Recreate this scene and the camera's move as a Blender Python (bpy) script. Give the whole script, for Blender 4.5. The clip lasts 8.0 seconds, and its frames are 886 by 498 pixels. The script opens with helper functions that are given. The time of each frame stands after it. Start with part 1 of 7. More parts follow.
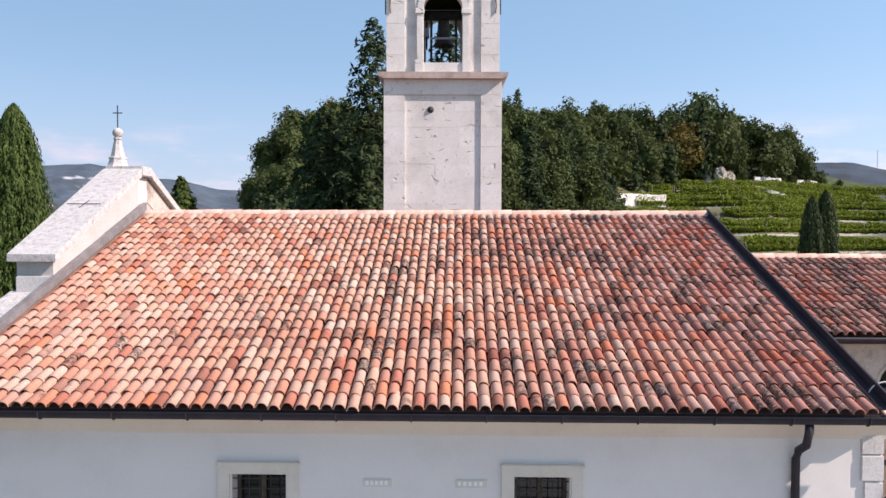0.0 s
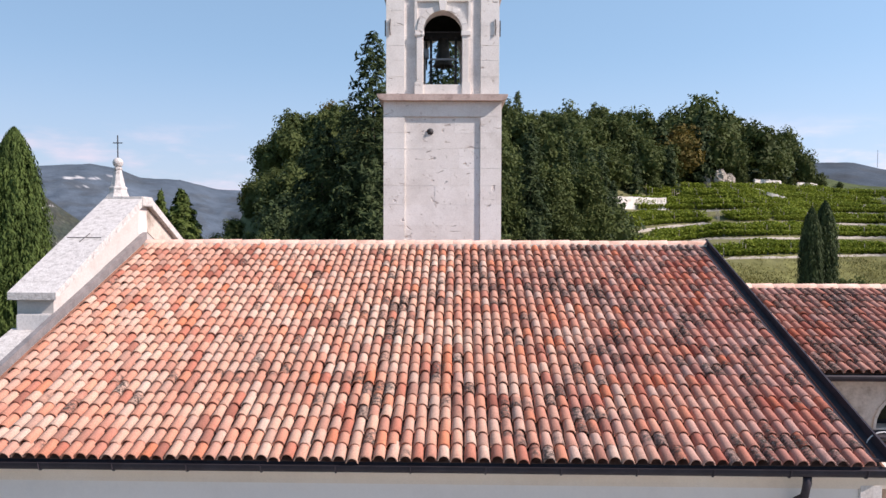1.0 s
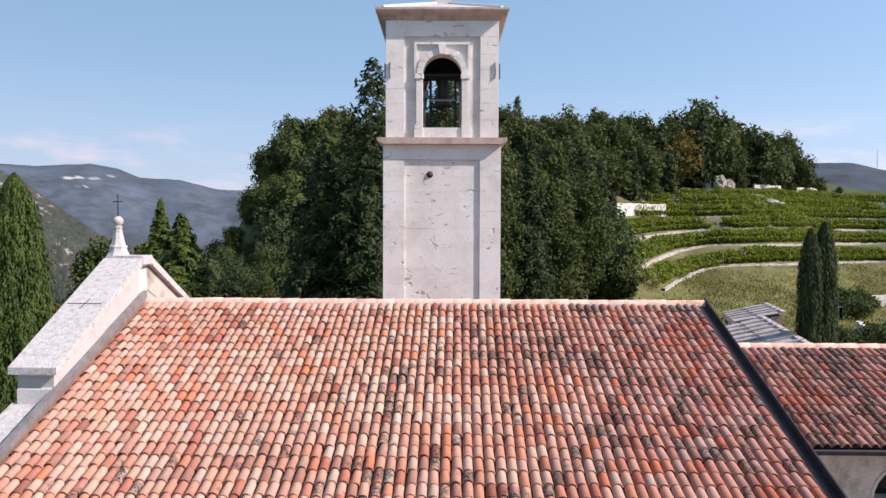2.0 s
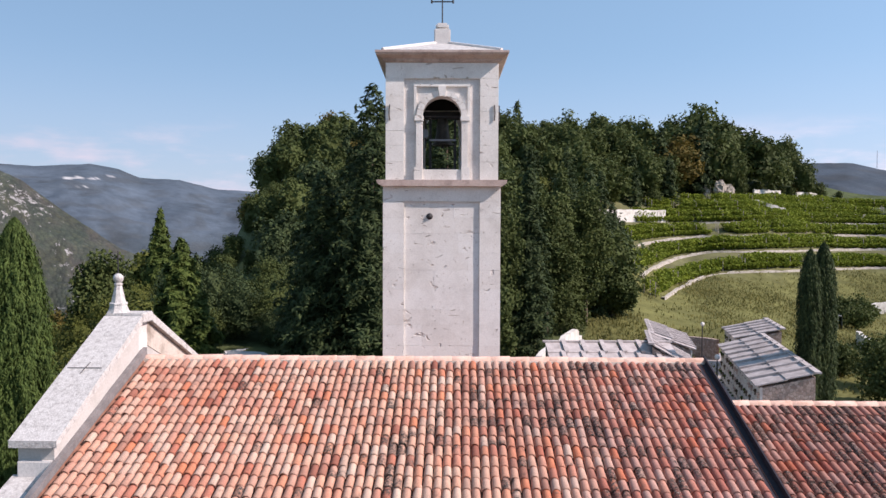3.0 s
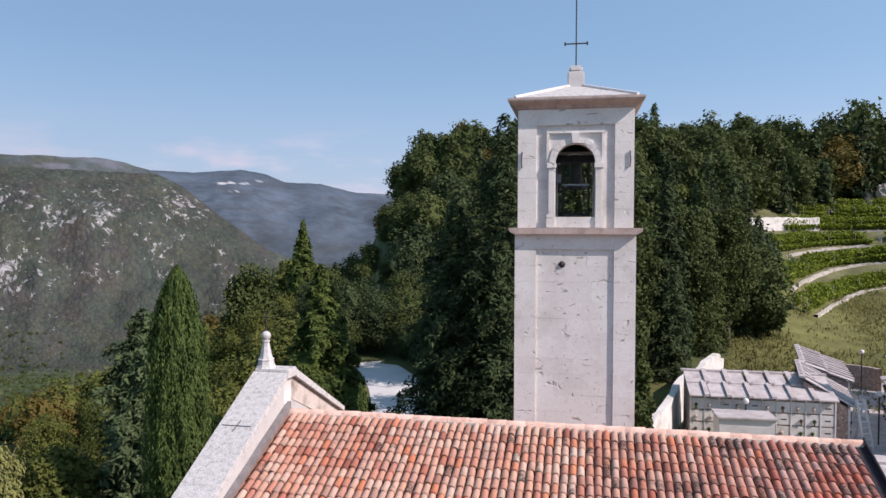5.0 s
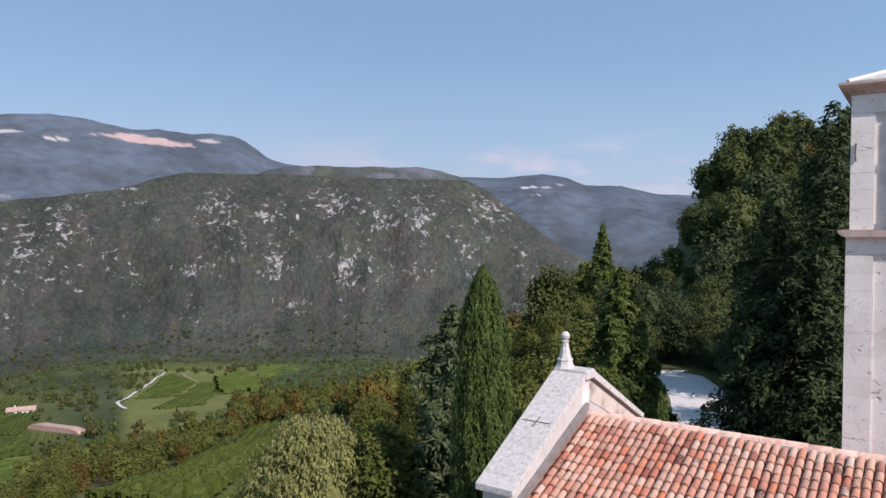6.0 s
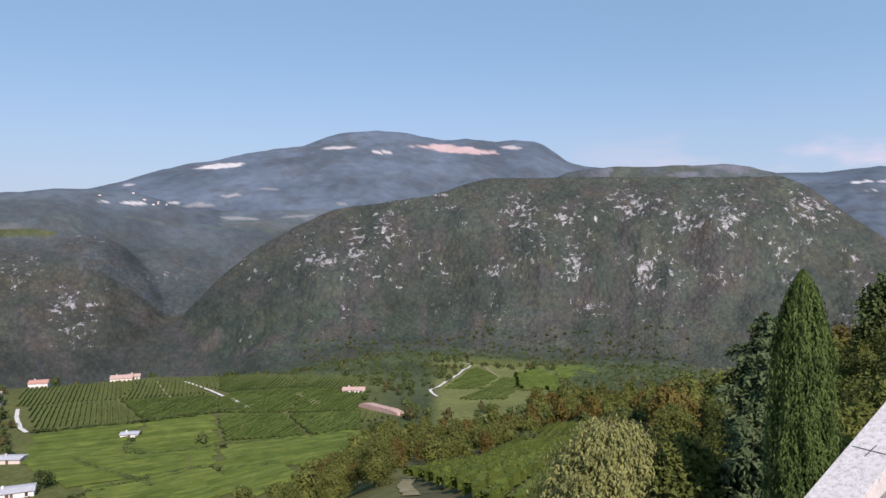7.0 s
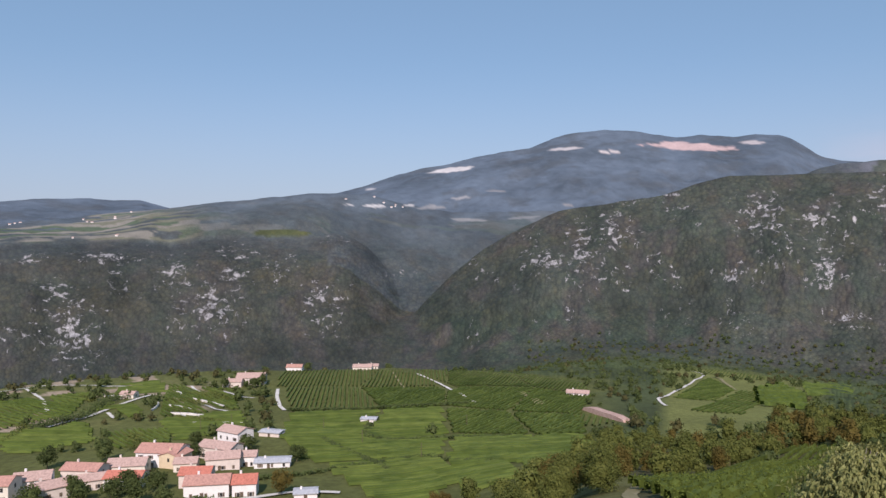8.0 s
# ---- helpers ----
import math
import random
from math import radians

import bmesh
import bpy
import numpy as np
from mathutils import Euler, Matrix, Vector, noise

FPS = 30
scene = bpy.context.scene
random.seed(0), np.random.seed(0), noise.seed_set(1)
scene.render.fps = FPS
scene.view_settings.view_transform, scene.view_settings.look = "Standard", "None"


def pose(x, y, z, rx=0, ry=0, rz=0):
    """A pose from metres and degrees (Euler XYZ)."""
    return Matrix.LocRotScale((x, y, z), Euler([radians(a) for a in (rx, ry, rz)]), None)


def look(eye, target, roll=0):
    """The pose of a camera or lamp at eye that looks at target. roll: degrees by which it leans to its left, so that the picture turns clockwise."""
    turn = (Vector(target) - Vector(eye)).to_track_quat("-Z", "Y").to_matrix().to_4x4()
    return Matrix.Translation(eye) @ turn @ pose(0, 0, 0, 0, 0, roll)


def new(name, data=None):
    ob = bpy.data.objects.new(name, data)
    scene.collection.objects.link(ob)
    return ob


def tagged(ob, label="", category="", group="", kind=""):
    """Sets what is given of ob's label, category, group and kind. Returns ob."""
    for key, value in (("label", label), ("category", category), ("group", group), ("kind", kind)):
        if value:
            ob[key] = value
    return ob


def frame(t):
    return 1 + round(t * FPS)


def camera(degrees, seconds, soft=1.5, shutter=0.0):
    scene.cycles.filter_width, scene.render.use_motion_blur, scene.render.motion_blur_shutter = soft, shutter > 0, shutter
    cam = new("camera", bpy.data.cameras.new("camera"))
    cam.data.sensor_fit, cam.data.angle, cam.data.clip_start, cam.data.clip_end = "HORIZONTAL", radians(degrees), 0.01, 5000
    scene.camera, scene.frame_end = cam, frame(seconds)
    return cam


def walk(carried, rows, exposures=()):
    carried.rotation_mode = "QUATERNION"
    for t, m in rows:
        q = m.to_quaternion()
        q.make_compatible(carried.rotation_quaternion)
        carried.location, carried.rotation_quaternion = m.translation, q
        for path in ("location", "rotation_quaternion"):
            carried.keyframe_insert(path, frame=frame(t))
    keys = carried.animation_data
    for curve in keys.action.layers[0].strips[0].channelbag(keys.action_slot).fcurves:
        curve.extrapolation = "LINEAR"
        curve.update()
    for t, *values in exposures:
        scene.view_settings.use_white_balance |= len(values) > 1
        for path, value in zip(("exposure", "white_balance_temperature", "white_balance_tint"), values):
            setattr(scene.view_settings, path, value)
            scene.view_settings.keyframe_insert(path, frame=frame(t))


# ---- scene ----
cam = camera(63.0, 8.0, soft=1.5)
PATH = [
    (0.0, 0.0, 0.0, 8.834, 88.28, -0.15, 0.01),
    (0.25, 0.0, 0.0, 8.85, 88.28, -0.15, 0.01),
    (0.5, 0.0, 0.0, 8.922, 88.28, -0.15, 0.02),
    (1.0, 0.01, -0.01, 9.461, 88.27, -0.15, 0.02),
    (1.5, 0.015, -0.015, 10.088, 88.27, -0.17, 0.01),
    (3.0, 0.015, 0.0, 11.896, 88.26, -0.18, -0.01),
    (3.5, 0.015, -0.005, 12.532, 88.26, -0.2, -0.02),
    (4.0, 0.01, -0.015, 13.105, 88.27, -0.2, -0.02),
    (4.2, 0.01, -0.015, 13.191, 88.28, -0.2, 0.0),
    (4.4, 0.005, -0.01, 13.22, 88.29, -0.2, 0.68),
    (4.6, 0.0, -0.005, 13.222, 88.31, -0.19, 2.66),
    (4.9, 0.0, 0.0, 13.222, 88.34, -0.17, 8.15),
    (5.3, 0.0, 0.01, 13.22, 88.39, -0.15, 17.45),
    (5.5, 0.0, 0.01, 13.205, 88.44, -0.15, 22.14),
    (6.0, -0.01, 0.005, 13.2, 88.49, -0.2, 33.79),
    (6.5, -0.03, 0.0, 13.19, 88.56, -0.03, 45.45),
    (7.0, -0.015, 0.0, 13.185, 88.625, 0.1, 57.08),
    (7.5, 0.0, 0.0, 13.19, 88.685, 0.1, 68.71),
    (7.6, 0.0, 0.0, 13.19, 88.69, 0.08, 70.98),
    (7.7, 0.0, 0.0, 13.19, 88.7, 0.04, 72.73),
    (7.8, 0.0, 0.0, 13.195, 88.71, 0.0, 73.95),
    (7.9, 0.0, 0.0, 13.195, 88.72, -0.05, 74.61),
    (8.0, 0.0, 0.0, 13.196, 88.725, -0.08, 74.8),
]
walk(cam, [(t, pose(*p)) for t, *p in PATH], exposures=[(0.0, 0.44, 6750, 25), (1.5, 0.4, 6720, 25), (4.0, 0.22, 6600, 25), (5.5, 0.14, 6500, 25), (6.0, 0.13, 6500, 25), (6.5, 0.2, 6500, 25), (7.0, 0.26, 6500, 25), (7.5, 0.2, 6500, 25), (8.0, 0.07, 6500, 25)])

# ---- light: late-summer sun from the right of the church, clear sky ----
SUN_TO = Vector((0.75, -0.22, 0.62)).normalized()
world = bpy.data.worlds.new("sky")
scene.world = world
world.use_nodes = True
wn = world.node_tree.nodes
sky = wn.new("ShaderNodeTexSky")
sky.sky_type = "NISHITA"
sky.sun_disc = False
sky.sun_elevation = math.asin(SUN_TO.z)
sky.sun_rotation = math.atan2(SUN_TO.x, SUN_TO.y)
sky.altitude = 350
sky.air_density = 1.0
sky.dust_density = 0.5
sky.ozone_density = 2.5
wn["Background"].inputs["Strength"].default_value = 0.13
# summer haze evens the sky out
veil = wn.new("ShaderNodeMix")
veil.data_type, veil.blend_type = "RGBA", "MIX"
veil.inputs[0].default_value = 0.56
veil.inputs[7].default_value = (1.66, 3.3, 4.45, 1)
world.node_tree.links.new(sky.outputs[0], veil.inputs[6])
# faint fair-weather clouds low over the mountains
wl = world.node_tree.links
tc = wn.new("ShaderNodeTexCoord")
sq = wn.new("ShaderNodeVectorMath")
sq.operation = "MULTIPLY"
sq.inputs[1].default_value = (5.0, 5.0, 22.0)
wl.new(tc.outputs["Generated"], sq.inputs[0])
puff = wn.new("ShaderNodeTexNoise")
puff.inputs["Scale"].default_value = 1.0
puff.inputs["Detail"].default_value = 6.0
puff.inputs["Roughness"].default_value = 0.6
wl.new(sq.outputs[0], puff.inputs["Vector"])
sep = wn.new("ShaderNodeSeparateXYZ")
wl.new(tc.outputs["Generated"], sep.inputs[0])
band = wn.new("ShaderNodeMapRange")
band.interpolation_type = "SMOOTHSTEP"
for k_, v_ in (("From Min", 0.0), ("From Max", 0.24), ("To Min", 0.6), ("To Max", 0.0)):
    band.inputs[k_].default_value = v_
wl.new(sep.outputs[2], band.inputs["Value"])
haze = wn.new("ShaderNodeMix")
haze.data_type = "RGBA"
haze.inputs[7].default_value = (3.15, 4.0, 5.05, 1)
wl.new(band.outputs[0], haze.inputs[0])
wl.new(veil.outputs[2], haze.inputs[6])
lowb = wn.new("ShaderNodeMapRange")
lowb.interpolation_type = "SMOOTHSTEP"
for k_, v_ in (("From Min", 0.085), ("From Max", 0.15), ("To Min", 1.0), ("To Max", 0.0)):
    lowb.inputs[k_].default_value = v_
wl.new(sep.outputs[2], lowb.inputs["Value"])
thick = wn.new("ShaderNodeMapRange")
thick.interpolation_type = "SMOOTHSTEP"
for k_, v_ in (("From Min", 0.43), ("From Max", 0.66), ("To Min", 0.0), ("To Max", 1.0)):
    thick.inputs[k_].default_value = v_
wl.new(puff.outputs["Fac"], thick.inputs["Value"])
both = wn.new("ShaderNodeMath")
both.operation = "MULTIPLY"
ahead = wn.new("ShaderNodeMapRange")
ahead.interpolation_type = "SMOOTHSTEP"
for k_, v_ in (("From Min", 0.62), ("From Max", 0.86), ("To Min", 0.0), ("To Max", 1.0)):
    ahead.inputs[k_].default_value = v_
wl.new(sep.outputs[1], ahead.inputs["Value"])
low = wn.new("ShaderNodeMath")
low.operation = "MULTIPLY"
wl.new(lowb.outputs[0], low.inputs[0])
wl.new(ahead.outputs[0], low.inputs[1])
wl.new(low.outputs[0], both.inputs[0])
wl.new(thick.outputs[0], both.inputs[1])
cloud = wn.new("ShaderNodeMix")
cloud.data_type = "RGBA"
cloud.inputs[7].default_value = (4.7, 4.9, 5.6, 1)
wl.new(both.outputs[0], cloud.inputs[0])
wl.new(haze.outputs[2], cloud.inputs[6])
# the sky is brighter towards the sun
glow = wn.new("ShaderNodeMapRange")
for k_, v_ in (("From Min", -0.6), ("From Max", 0.6), ("To Min", 0.9), ("To Max", 1.14)):
    glow.inputs[k_].default_value = v_
wl.new(sep.outputs[0], glow.inputs["Value"])
bright = wn.new("ShaderNodeVectorMath")
bright.operation = "SCALE"
wl.new(cloud.outputs[2], bright.inputs[0])
wl.new(glow.outputs[0], bright.inputs["Scale"])
wl.new(bright.outputs[0], wn["Background"].inputs[0])
sun = new("sun", bpy.data.lights.new("sun", "SUN"))
sun.data.energy, sun.data.angle, sun.data.color = 5.0, radians(0.53), (1.0, 0.94, 0.85)
sun.matrix_world = look(SUN_TO * 200, (0, 0, 0))


# ---- materials ----
def material(name, rough=0.8, metal=0.0, spec=0.3):
    m = bpy.data.materials.new(name)
    m.use_nodes = True
    b = m.node_tree.nodes["Principled BSDF"]
    b.inputs["Roughness"].default_value = rough
    b.inputs["Metallic"].default_value = metal
    b.inputs["Specular IOR Level"].default_value = spec
    return m, m.node_tree.nodes, m.node_tree.links, b


def noise_node(n, l, scale, detail=4.0, rough=0.6, where="Position", dist=0.0):
    g = n.new("ShaderNodeNewGeometry")
    t = n.new("ShaderNodeTexNoise")
    t.inputs["Scale"].default_value = scale
    t.inputs["Detail"].default_value = detail
    t.inputs["Roughness"].default_value = rough
    t.inputs["Distortion"].default_value = dist
    l.new(g.outputs[where], t.inputs["Vector"])
    return t.outputs["Fac"]


def ramp(n, l, fac, stops):
    r = n.new("ShaderNodeValToRGB")
    e = r.color_ramp.elements
    while len(e) < len(stops):
        e.new(0.5)
    for k, (p, c) in enumerate(stops):
        e[k].position = p
        e[k].color = (*c, 1) if len(c) == 3 else c
    l.new(fac, r.inputs[0])
    return r.outputs[0]


def mix(n, l, kind, fac, a, b):
    m = n.new("ShaderNodeMix")
    m.data_type, m.blend_type = "RGBA", kind
    for sock, v in ((m.inputs[0], fac), (m.inputs[6], a), (m.inputs[7], b)):
        if isinstance(v, (int, float)):
            sock.default_value = v
        elif isinstance(v, tuple):
            sock.default_value = (*v, 1)
        else:
            l.new(v, sock)
    return m.outputs[2]


def bump(n, l, bsdf, height, strength, distance):
    b = n.new("ShaderNodeBump")
    b.inputs["Strength"].default_value = strength
    b.inputs["Distance"].default_value = distance
    l.new(height, b.inputs["Height"])
    l.new(b.outputs[0], bsdf.inputs["Normal"])


def weathered(name, base, dark, light, scale=3.0, stain=0.5, rough=0.85, bump_d=0.01, fine=40.0, spec=0.2, grainy=0.8):
    """Mineral surface: broad stains, grain and relief."""
    m, n, l, b = material(name, rough, spec=spec)
    big = noise_node(n, l, scale, 5, 0.65)
    c = ramp(n, l, big, [(0.3, dark), (0.5, base), (0.72, light)])
    c = mix(n, l, "MIX", 1 - stain, c, base) if stain < 1 else c
    grain = noise_node(n, l, fine, 4, 0.7)
    g = ramp(n, l, grain, [(0.25, (0.72, 0.72, 0.72)), (0.6, (1.05, 1.05, 1.05))])
    c = mix(n, l, "MULTIPLY", grainy, c, g)
    l.new(c, b.inputs["Base Color"])
    bump(n, l, b, grain, 0.5, bump_d)
    return m


def tile_material(name, single, age=1.0, soot=1.31):
    """Old clay tiles: each one its own firing colour, lichen in clusters."""
    m, n, l, b = material(name, 0.85, spec=0.2)
    if single:
        r = n.new("ShaderNodeObjectInfo").outputs["Random"]
    else:
        r = n.new("ShaderNodeNewGeometry").outputs["Random Per Island"]
    clay = ramp(n, l, r, [(p, tuple(k * age * 0.86 * t for k, t in zip(c, (0.98, 1.06, 0.98)))) for p, c in (
        (0.0, (0.34, 0.12, 0.09)), (0.1, (0.66, 0.38, 0.30)), (0.22, (0.60, 0.25, 0.18)), (0.34, (0.68, 0.43, 0.345)), (0.44, (0.64, 0.21, 0.12)), (0.54, (0.62, 0.35, 0.275)),
        (0.64, (0.66, 0.42, 0.35)), (0.74, (0.50, 0.17, 0.12)), (0.84, (0.63, 0.37, 0.30)), (0.93, (0.66, 0.45, 0.38)), (1.0, (0.40, 0.19, 0.15)))])
    patch = noise_node(n, l, 0.55, 3, 0.6)
    warm = ramp(n, l, patch, [(0.35, (0.96, 0.9, 0.9)), (0.65, (1.1, 1.1, 1.1))])
    c = mix(n, l, "MULTIPLY", 1.0, clay, warm)
    # lichen and soot: takes some tiles more than others
    w = n.new("ShaderNodeMath")
    w.operation = "FRACT"
    k = n.new("ShaderNodeMath")
    k.operation = "MULTIPLY"
    k.inputs[1].default_value = 37.7
    l.new(r, k.inputs[0])
    l.new(k.outputs[0], w.inputs[0])
    big = noise_node(n, l, 0.8, 4, 0.7)
    s = n.new("ShaderNodeMath")
    s.operation = "MULTIPLY_ADD"
    l.new(big, s.inputs[0])
    s.inputs[1].default_value = 1.9
    l.new(w.outputs[0], s.inputs[2])
    pos = n.new("ShaderNodeNewGeometry")
    axes = n.new("ShaderNodeSeparateXYZ")
    l.new(pos.outputs["Position"], axes.inputs[0])
    along_x = n.new("ShaderNodeMath")
    along_x.operation = "MULTIPLY_ADD"
    along_x.inputs[1].default_value = 0.034
    l.new(axes.outputs[0], along_x.inputs[0])
    l.new(s.outputs[0], along_x.inputs[2])
    s2 = n.new("ShaderNodeMath")
    s2.operation = "SUBTRACT"
    l.new(along_x.outputs[0], s2.inputs[0])
    s2.inputs[1].default_value = soot
    many = ramp(n, l, s2.outputs[0], [(0.5, (0, 0, 0)), (0.64, (1, 1, 1))])
    spots = ramp(n, l, noise_node(n, l, 22, 5, 0.7), [(0.36, (0, 0, 0)), (0.56, (1, 1, 1))])
    f = mix(n, l, "MULTIPLY", 1.0, many, spots)
    # tile colour shifts along x, darker and pinker towards the chancel end
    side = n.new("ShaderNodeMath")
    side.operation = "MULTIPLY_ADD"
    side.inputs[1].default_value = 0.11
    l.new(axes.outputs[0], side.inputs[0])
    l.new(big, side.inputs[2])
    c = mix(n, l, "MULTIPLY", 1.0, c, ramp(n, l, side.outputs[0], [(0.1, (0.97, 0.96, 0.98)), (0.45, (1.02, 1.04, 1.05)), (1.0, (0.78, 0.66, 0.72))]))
    moss = ramp(n, l, noise_node(n, l, 40, 3, 0.6), [(0.4, (0.04, 0.03, 0.027)), (0.6, (0.12, 0.095, 0.082)), (0.7, (0.46, 0.41, 0.36))])
    c = mix(n, l, "MIX", f, c, moss)
    fine = noise_node(n, l, 60, 4, 0.7)
    c = mix(n, l, "MULTIPLY", 0.7, c, ramp(n, l, fine, [(0.3, (0.55, 0.52, 0.5)), (0.6, (1.12, 1.12, 1.12))]))
    l.new(c, b.inputs["Base Color"])
    bump(n, l, b, fine, 0.5, 0.008)
    return m


def leaf_material(name, a, b_, c_, scale=0.5):
    """Foliage: hue by clump and by leaf, a little light through the leaf."""
    m, n, l, b = material(name, 0.7, spec=0.12)
    r = n.new("ShaderNodeNewGeometry").outputs["Random Per Island"]
    col = ramp(n, l, r, [(0.0, a), (0.5, b_), (1.0, c_)])
    big = ramp(n, l, noise_node(n, l, scale, 3, 0.6), [(0.3, (0.82, 0.85, 0.82)), (0.7, (1.5, 1.46, 1.38))])
    col = mix(n, l, "MULTIPLY", 1.0, col, big)
    l.new(col, b.inputs["Base Color"])
    t = n.new("ShaderNodeBsdfTranslucent")
    l.new(col, t.inputs["Color"])
    s = n.new("ShaderNodeMixShader")
    s.inputs[0].default_value = 0.25
    l.new(b.outputs[0], s.inputs[1])
    l.new(t.outputs[0], s.inputs[2])
    l.new(s.outputs[0], n["Material Output"].inputs["Surface"])
    return m


TILE = tile_material("clay_tile_single", True)
TILES = tile_material("clay_tiles", False)
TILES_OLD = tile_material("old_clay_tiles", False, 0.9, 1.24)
STEEL = weathered("galvanised_steel", (0.34, 0.38, 0.43), (0.24, 0.27, 0.31), (0.42, 0.46, 0.5), 6.0, 0.8, 0.45, 0.002, 60.0, 0.5)
TRACK_PALE = weathered("pale_farm_track", (0.60, 0.57, 0.51), (0.48, 0.45, 0.38), (0.66, 0.63, 0.58), 0.3, 1.0, 0.95, 0.01, 6.0)
PAN = weathered("pan_tile_clay", (0.24, 0.12, 0.085), (0.09, 0.055, 0.045), (0.34, 0.19, 0.14), 6.0)
STONE = weathered("white_limestone", (0.69, 0.655, 0.625), (0.54, 0.495, 0.465), (0.76, 0.73, 0.70), 1.6, 0.8, 0.85, 0.012, 30.0)
STONE_PINK = weathered("pink_limestone", (0.52, 0.40, 0.35), (0.30, 0.23, 0.20), (0.62, 0.51, 0.46), 3.0, 0.8, 0.85, 0.012, 30.0)
COPING = weathered("lichen_limestone", (0.54, 0.52, 0.50), (0.33, 0.31, 0.295), (0.63, 0.615, 0.595), 10.0, 0.9, 0.9, 0.03, 30.0, 0.2, 1.0)
FACE_STONE = weathered("grey_weathered_stone", (0.50, 0.475, 0.45), (0.43, 0.405, 0.38), (0.545, 0.52, 0.50), 2.4, 0.8, 0.9, 0.01, 24.0, 0.2, 0.5)
PLASTER = weathered("pale_plaster", (0.80, 0.745, 0.70), (0.73, 0.68, 0.64), (0.825, 0.775, 0.73), 0.9, 0.9, 0.9, 0.0002, 30.0, 0.2, 0.12)
PLASTER_WORN = weathered("peeling_plaster", (0.55, 0.48, 0.42), (0.27, 0.22, 0.18), (0.62, 0.56, 0.50), 1.6, 1.0, 0.9, 0.02, 20.0)
OCHRE = weathered("ochre_plaster", (0.78, 0.67, 0.56), (0.70, 0.59, 0.49), (0.82, 0.72, 0.62), 1.5, 0.7, 0.9, 0.001, 50.0, 0.2, 0.3)
FRAME_STONE = weathered("cream_stone", (0.74, 0.66, 0.56), (0.65, 0.57, 0.48), (0.79, 0.72, 0.63), 3.0, 0.8, 0.85, 0.002, 40.0, 0.2, 0.3)
METAL = weathered("dark_painted_metal", (0.035, 0.03, 0.038), (0.028, 0.024, 0.03), (0.05, 0.045, 0.055), 4.0, 0.8, 0.6, 0.001, 60.0, 0.2)
FLASH = weathered("dull_flashing_metal", (0.2, 0.185, 0.185), (0.14, 0.13, 0.13), (0.26, 0.24, 0.24), 5.0, 0.9, 0.65, 0.002, 40.0, 0.25)
IRON = weathered("dark_iron", (0.03, 0.03, 0.033), (0.02, 0.02, 0.022), (0.06, 0.045, 0.035), 12.0, 0.8, 0.6, 0.002, 80.0, 0.4)
BRONZE = weathered("dark_bronze", (0.06, 0.055, 0.045), (0.03, 0.03, 0.027), (0.10, 0.10, 0.08), 8.0, 0.8, 0.5, 0.002, 60.0, 0.5)
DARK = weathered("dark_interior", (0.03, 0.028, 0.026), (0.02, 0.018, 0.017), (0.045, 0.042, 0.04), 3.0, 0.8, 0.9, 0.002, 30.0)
GLASS, _n, _l, _b = material("window_glass", 0.08, spec=0.5)
_b.inputs["Base Color"].default_value = (0.012, 0.013, 0.016, 1)
SLAB = weathered("grey_stone_slab", (0.47, 0.42, 0.405), (0.32, 0.282, 0.27), (0.58, 0.53, 0.515), 1.6, 1.0, 0.8, 0.006, 20.0)
RUBBLE = weathered("rubble_stone", (0.40, 0.35, 0.29), (0.24, 0.20, 0.165), (0.52, 0.465, 0.40), 2.2, 1.0, 0.9, 0.03, 12.0)
DRYSTONE = weathered("dry_stone", (0.46, 0.42, 0.365), (0.25, 0.225, 0.18), (0.58, 0.54, 0.49), 1.2, 1.0, 0.9, 0.03, 8.0)
BARE_EARTH = weathered("bare_pink_earth", (0.43, 0.29, 0.24), (0.34, 0.23, 0.18), (0.50, 0.36, 0.31), 0.4, 1.0, 0.95, 0.03, 4.0)
WALL_WHITE = weathered("whitewashed_wall", (0.66, 0.63, 0.58), (0.42, 0.38, 0.33), (0.72, 0.70, 0.66), 1.0, 0.9, 0.9, 0.01, 20.0)
MARBLE = weathered("white_marble", (0.9, 0.885, 0.87), (0.84, 0.82, 0.8), (0.92, 0.91, 0.9), 6.0, 0.7, 0.6, 0.001, 40.0, 0.3, 0.2)
GRAVEL = weathered("white_gravel", (0.60, 0.58, 0.56), (0.50, 0.48, 0.46), (0.66, 0.64, 0.62), 0.5, 0.8, 0.95, 0.01, 25.0)
BARK = weathered("bark", (0.12, 0.09, 0.065), (0.06, 0.045, 0.035), (0.19, 0.15, 0.11), 4.0, 1.0, 0.95, 0.03, 15.0)
ASHLAR, _n, _l, _b = material("pitted_limestone", 0.85, spec=0.2)
_c = ramp(_n, _l, noise_node(_n, _l, 0.9, 5, 0.65), [(0.3, (0.68, 0.645, 0.60)), (0.5, (0.82, 0.79, 0.745)), (0.72, (0.86, 0.84, 0.805))])
_o = _n.new("ShaderNodeObjectInfo").outputs["Random"]
_c = mix(_n, _l, "MULTIPLY", 0.4, _c, ramp(_n, _l, _o, [(0.0, (0.88, 0.84, 0.82)), (0.5, (1.0, 0.97, 0.95)), (1.0, (1.05, 1.05, 1.06))]))
_q = _n.new("ShaderNodeNewGeometry")
_m = _n.new("ShaderNodeVectorMath")
_m.operation = "MULTIPLY"
_m.inputs[1].default_value = (2.4, 2.4, 5.0)
_l.new(_q.outputs["Position"], _m.inputs[0])
_t = _n.new("ShaderNodeTexNoise")
_t.inputs["Scale"].default_value = 1.0
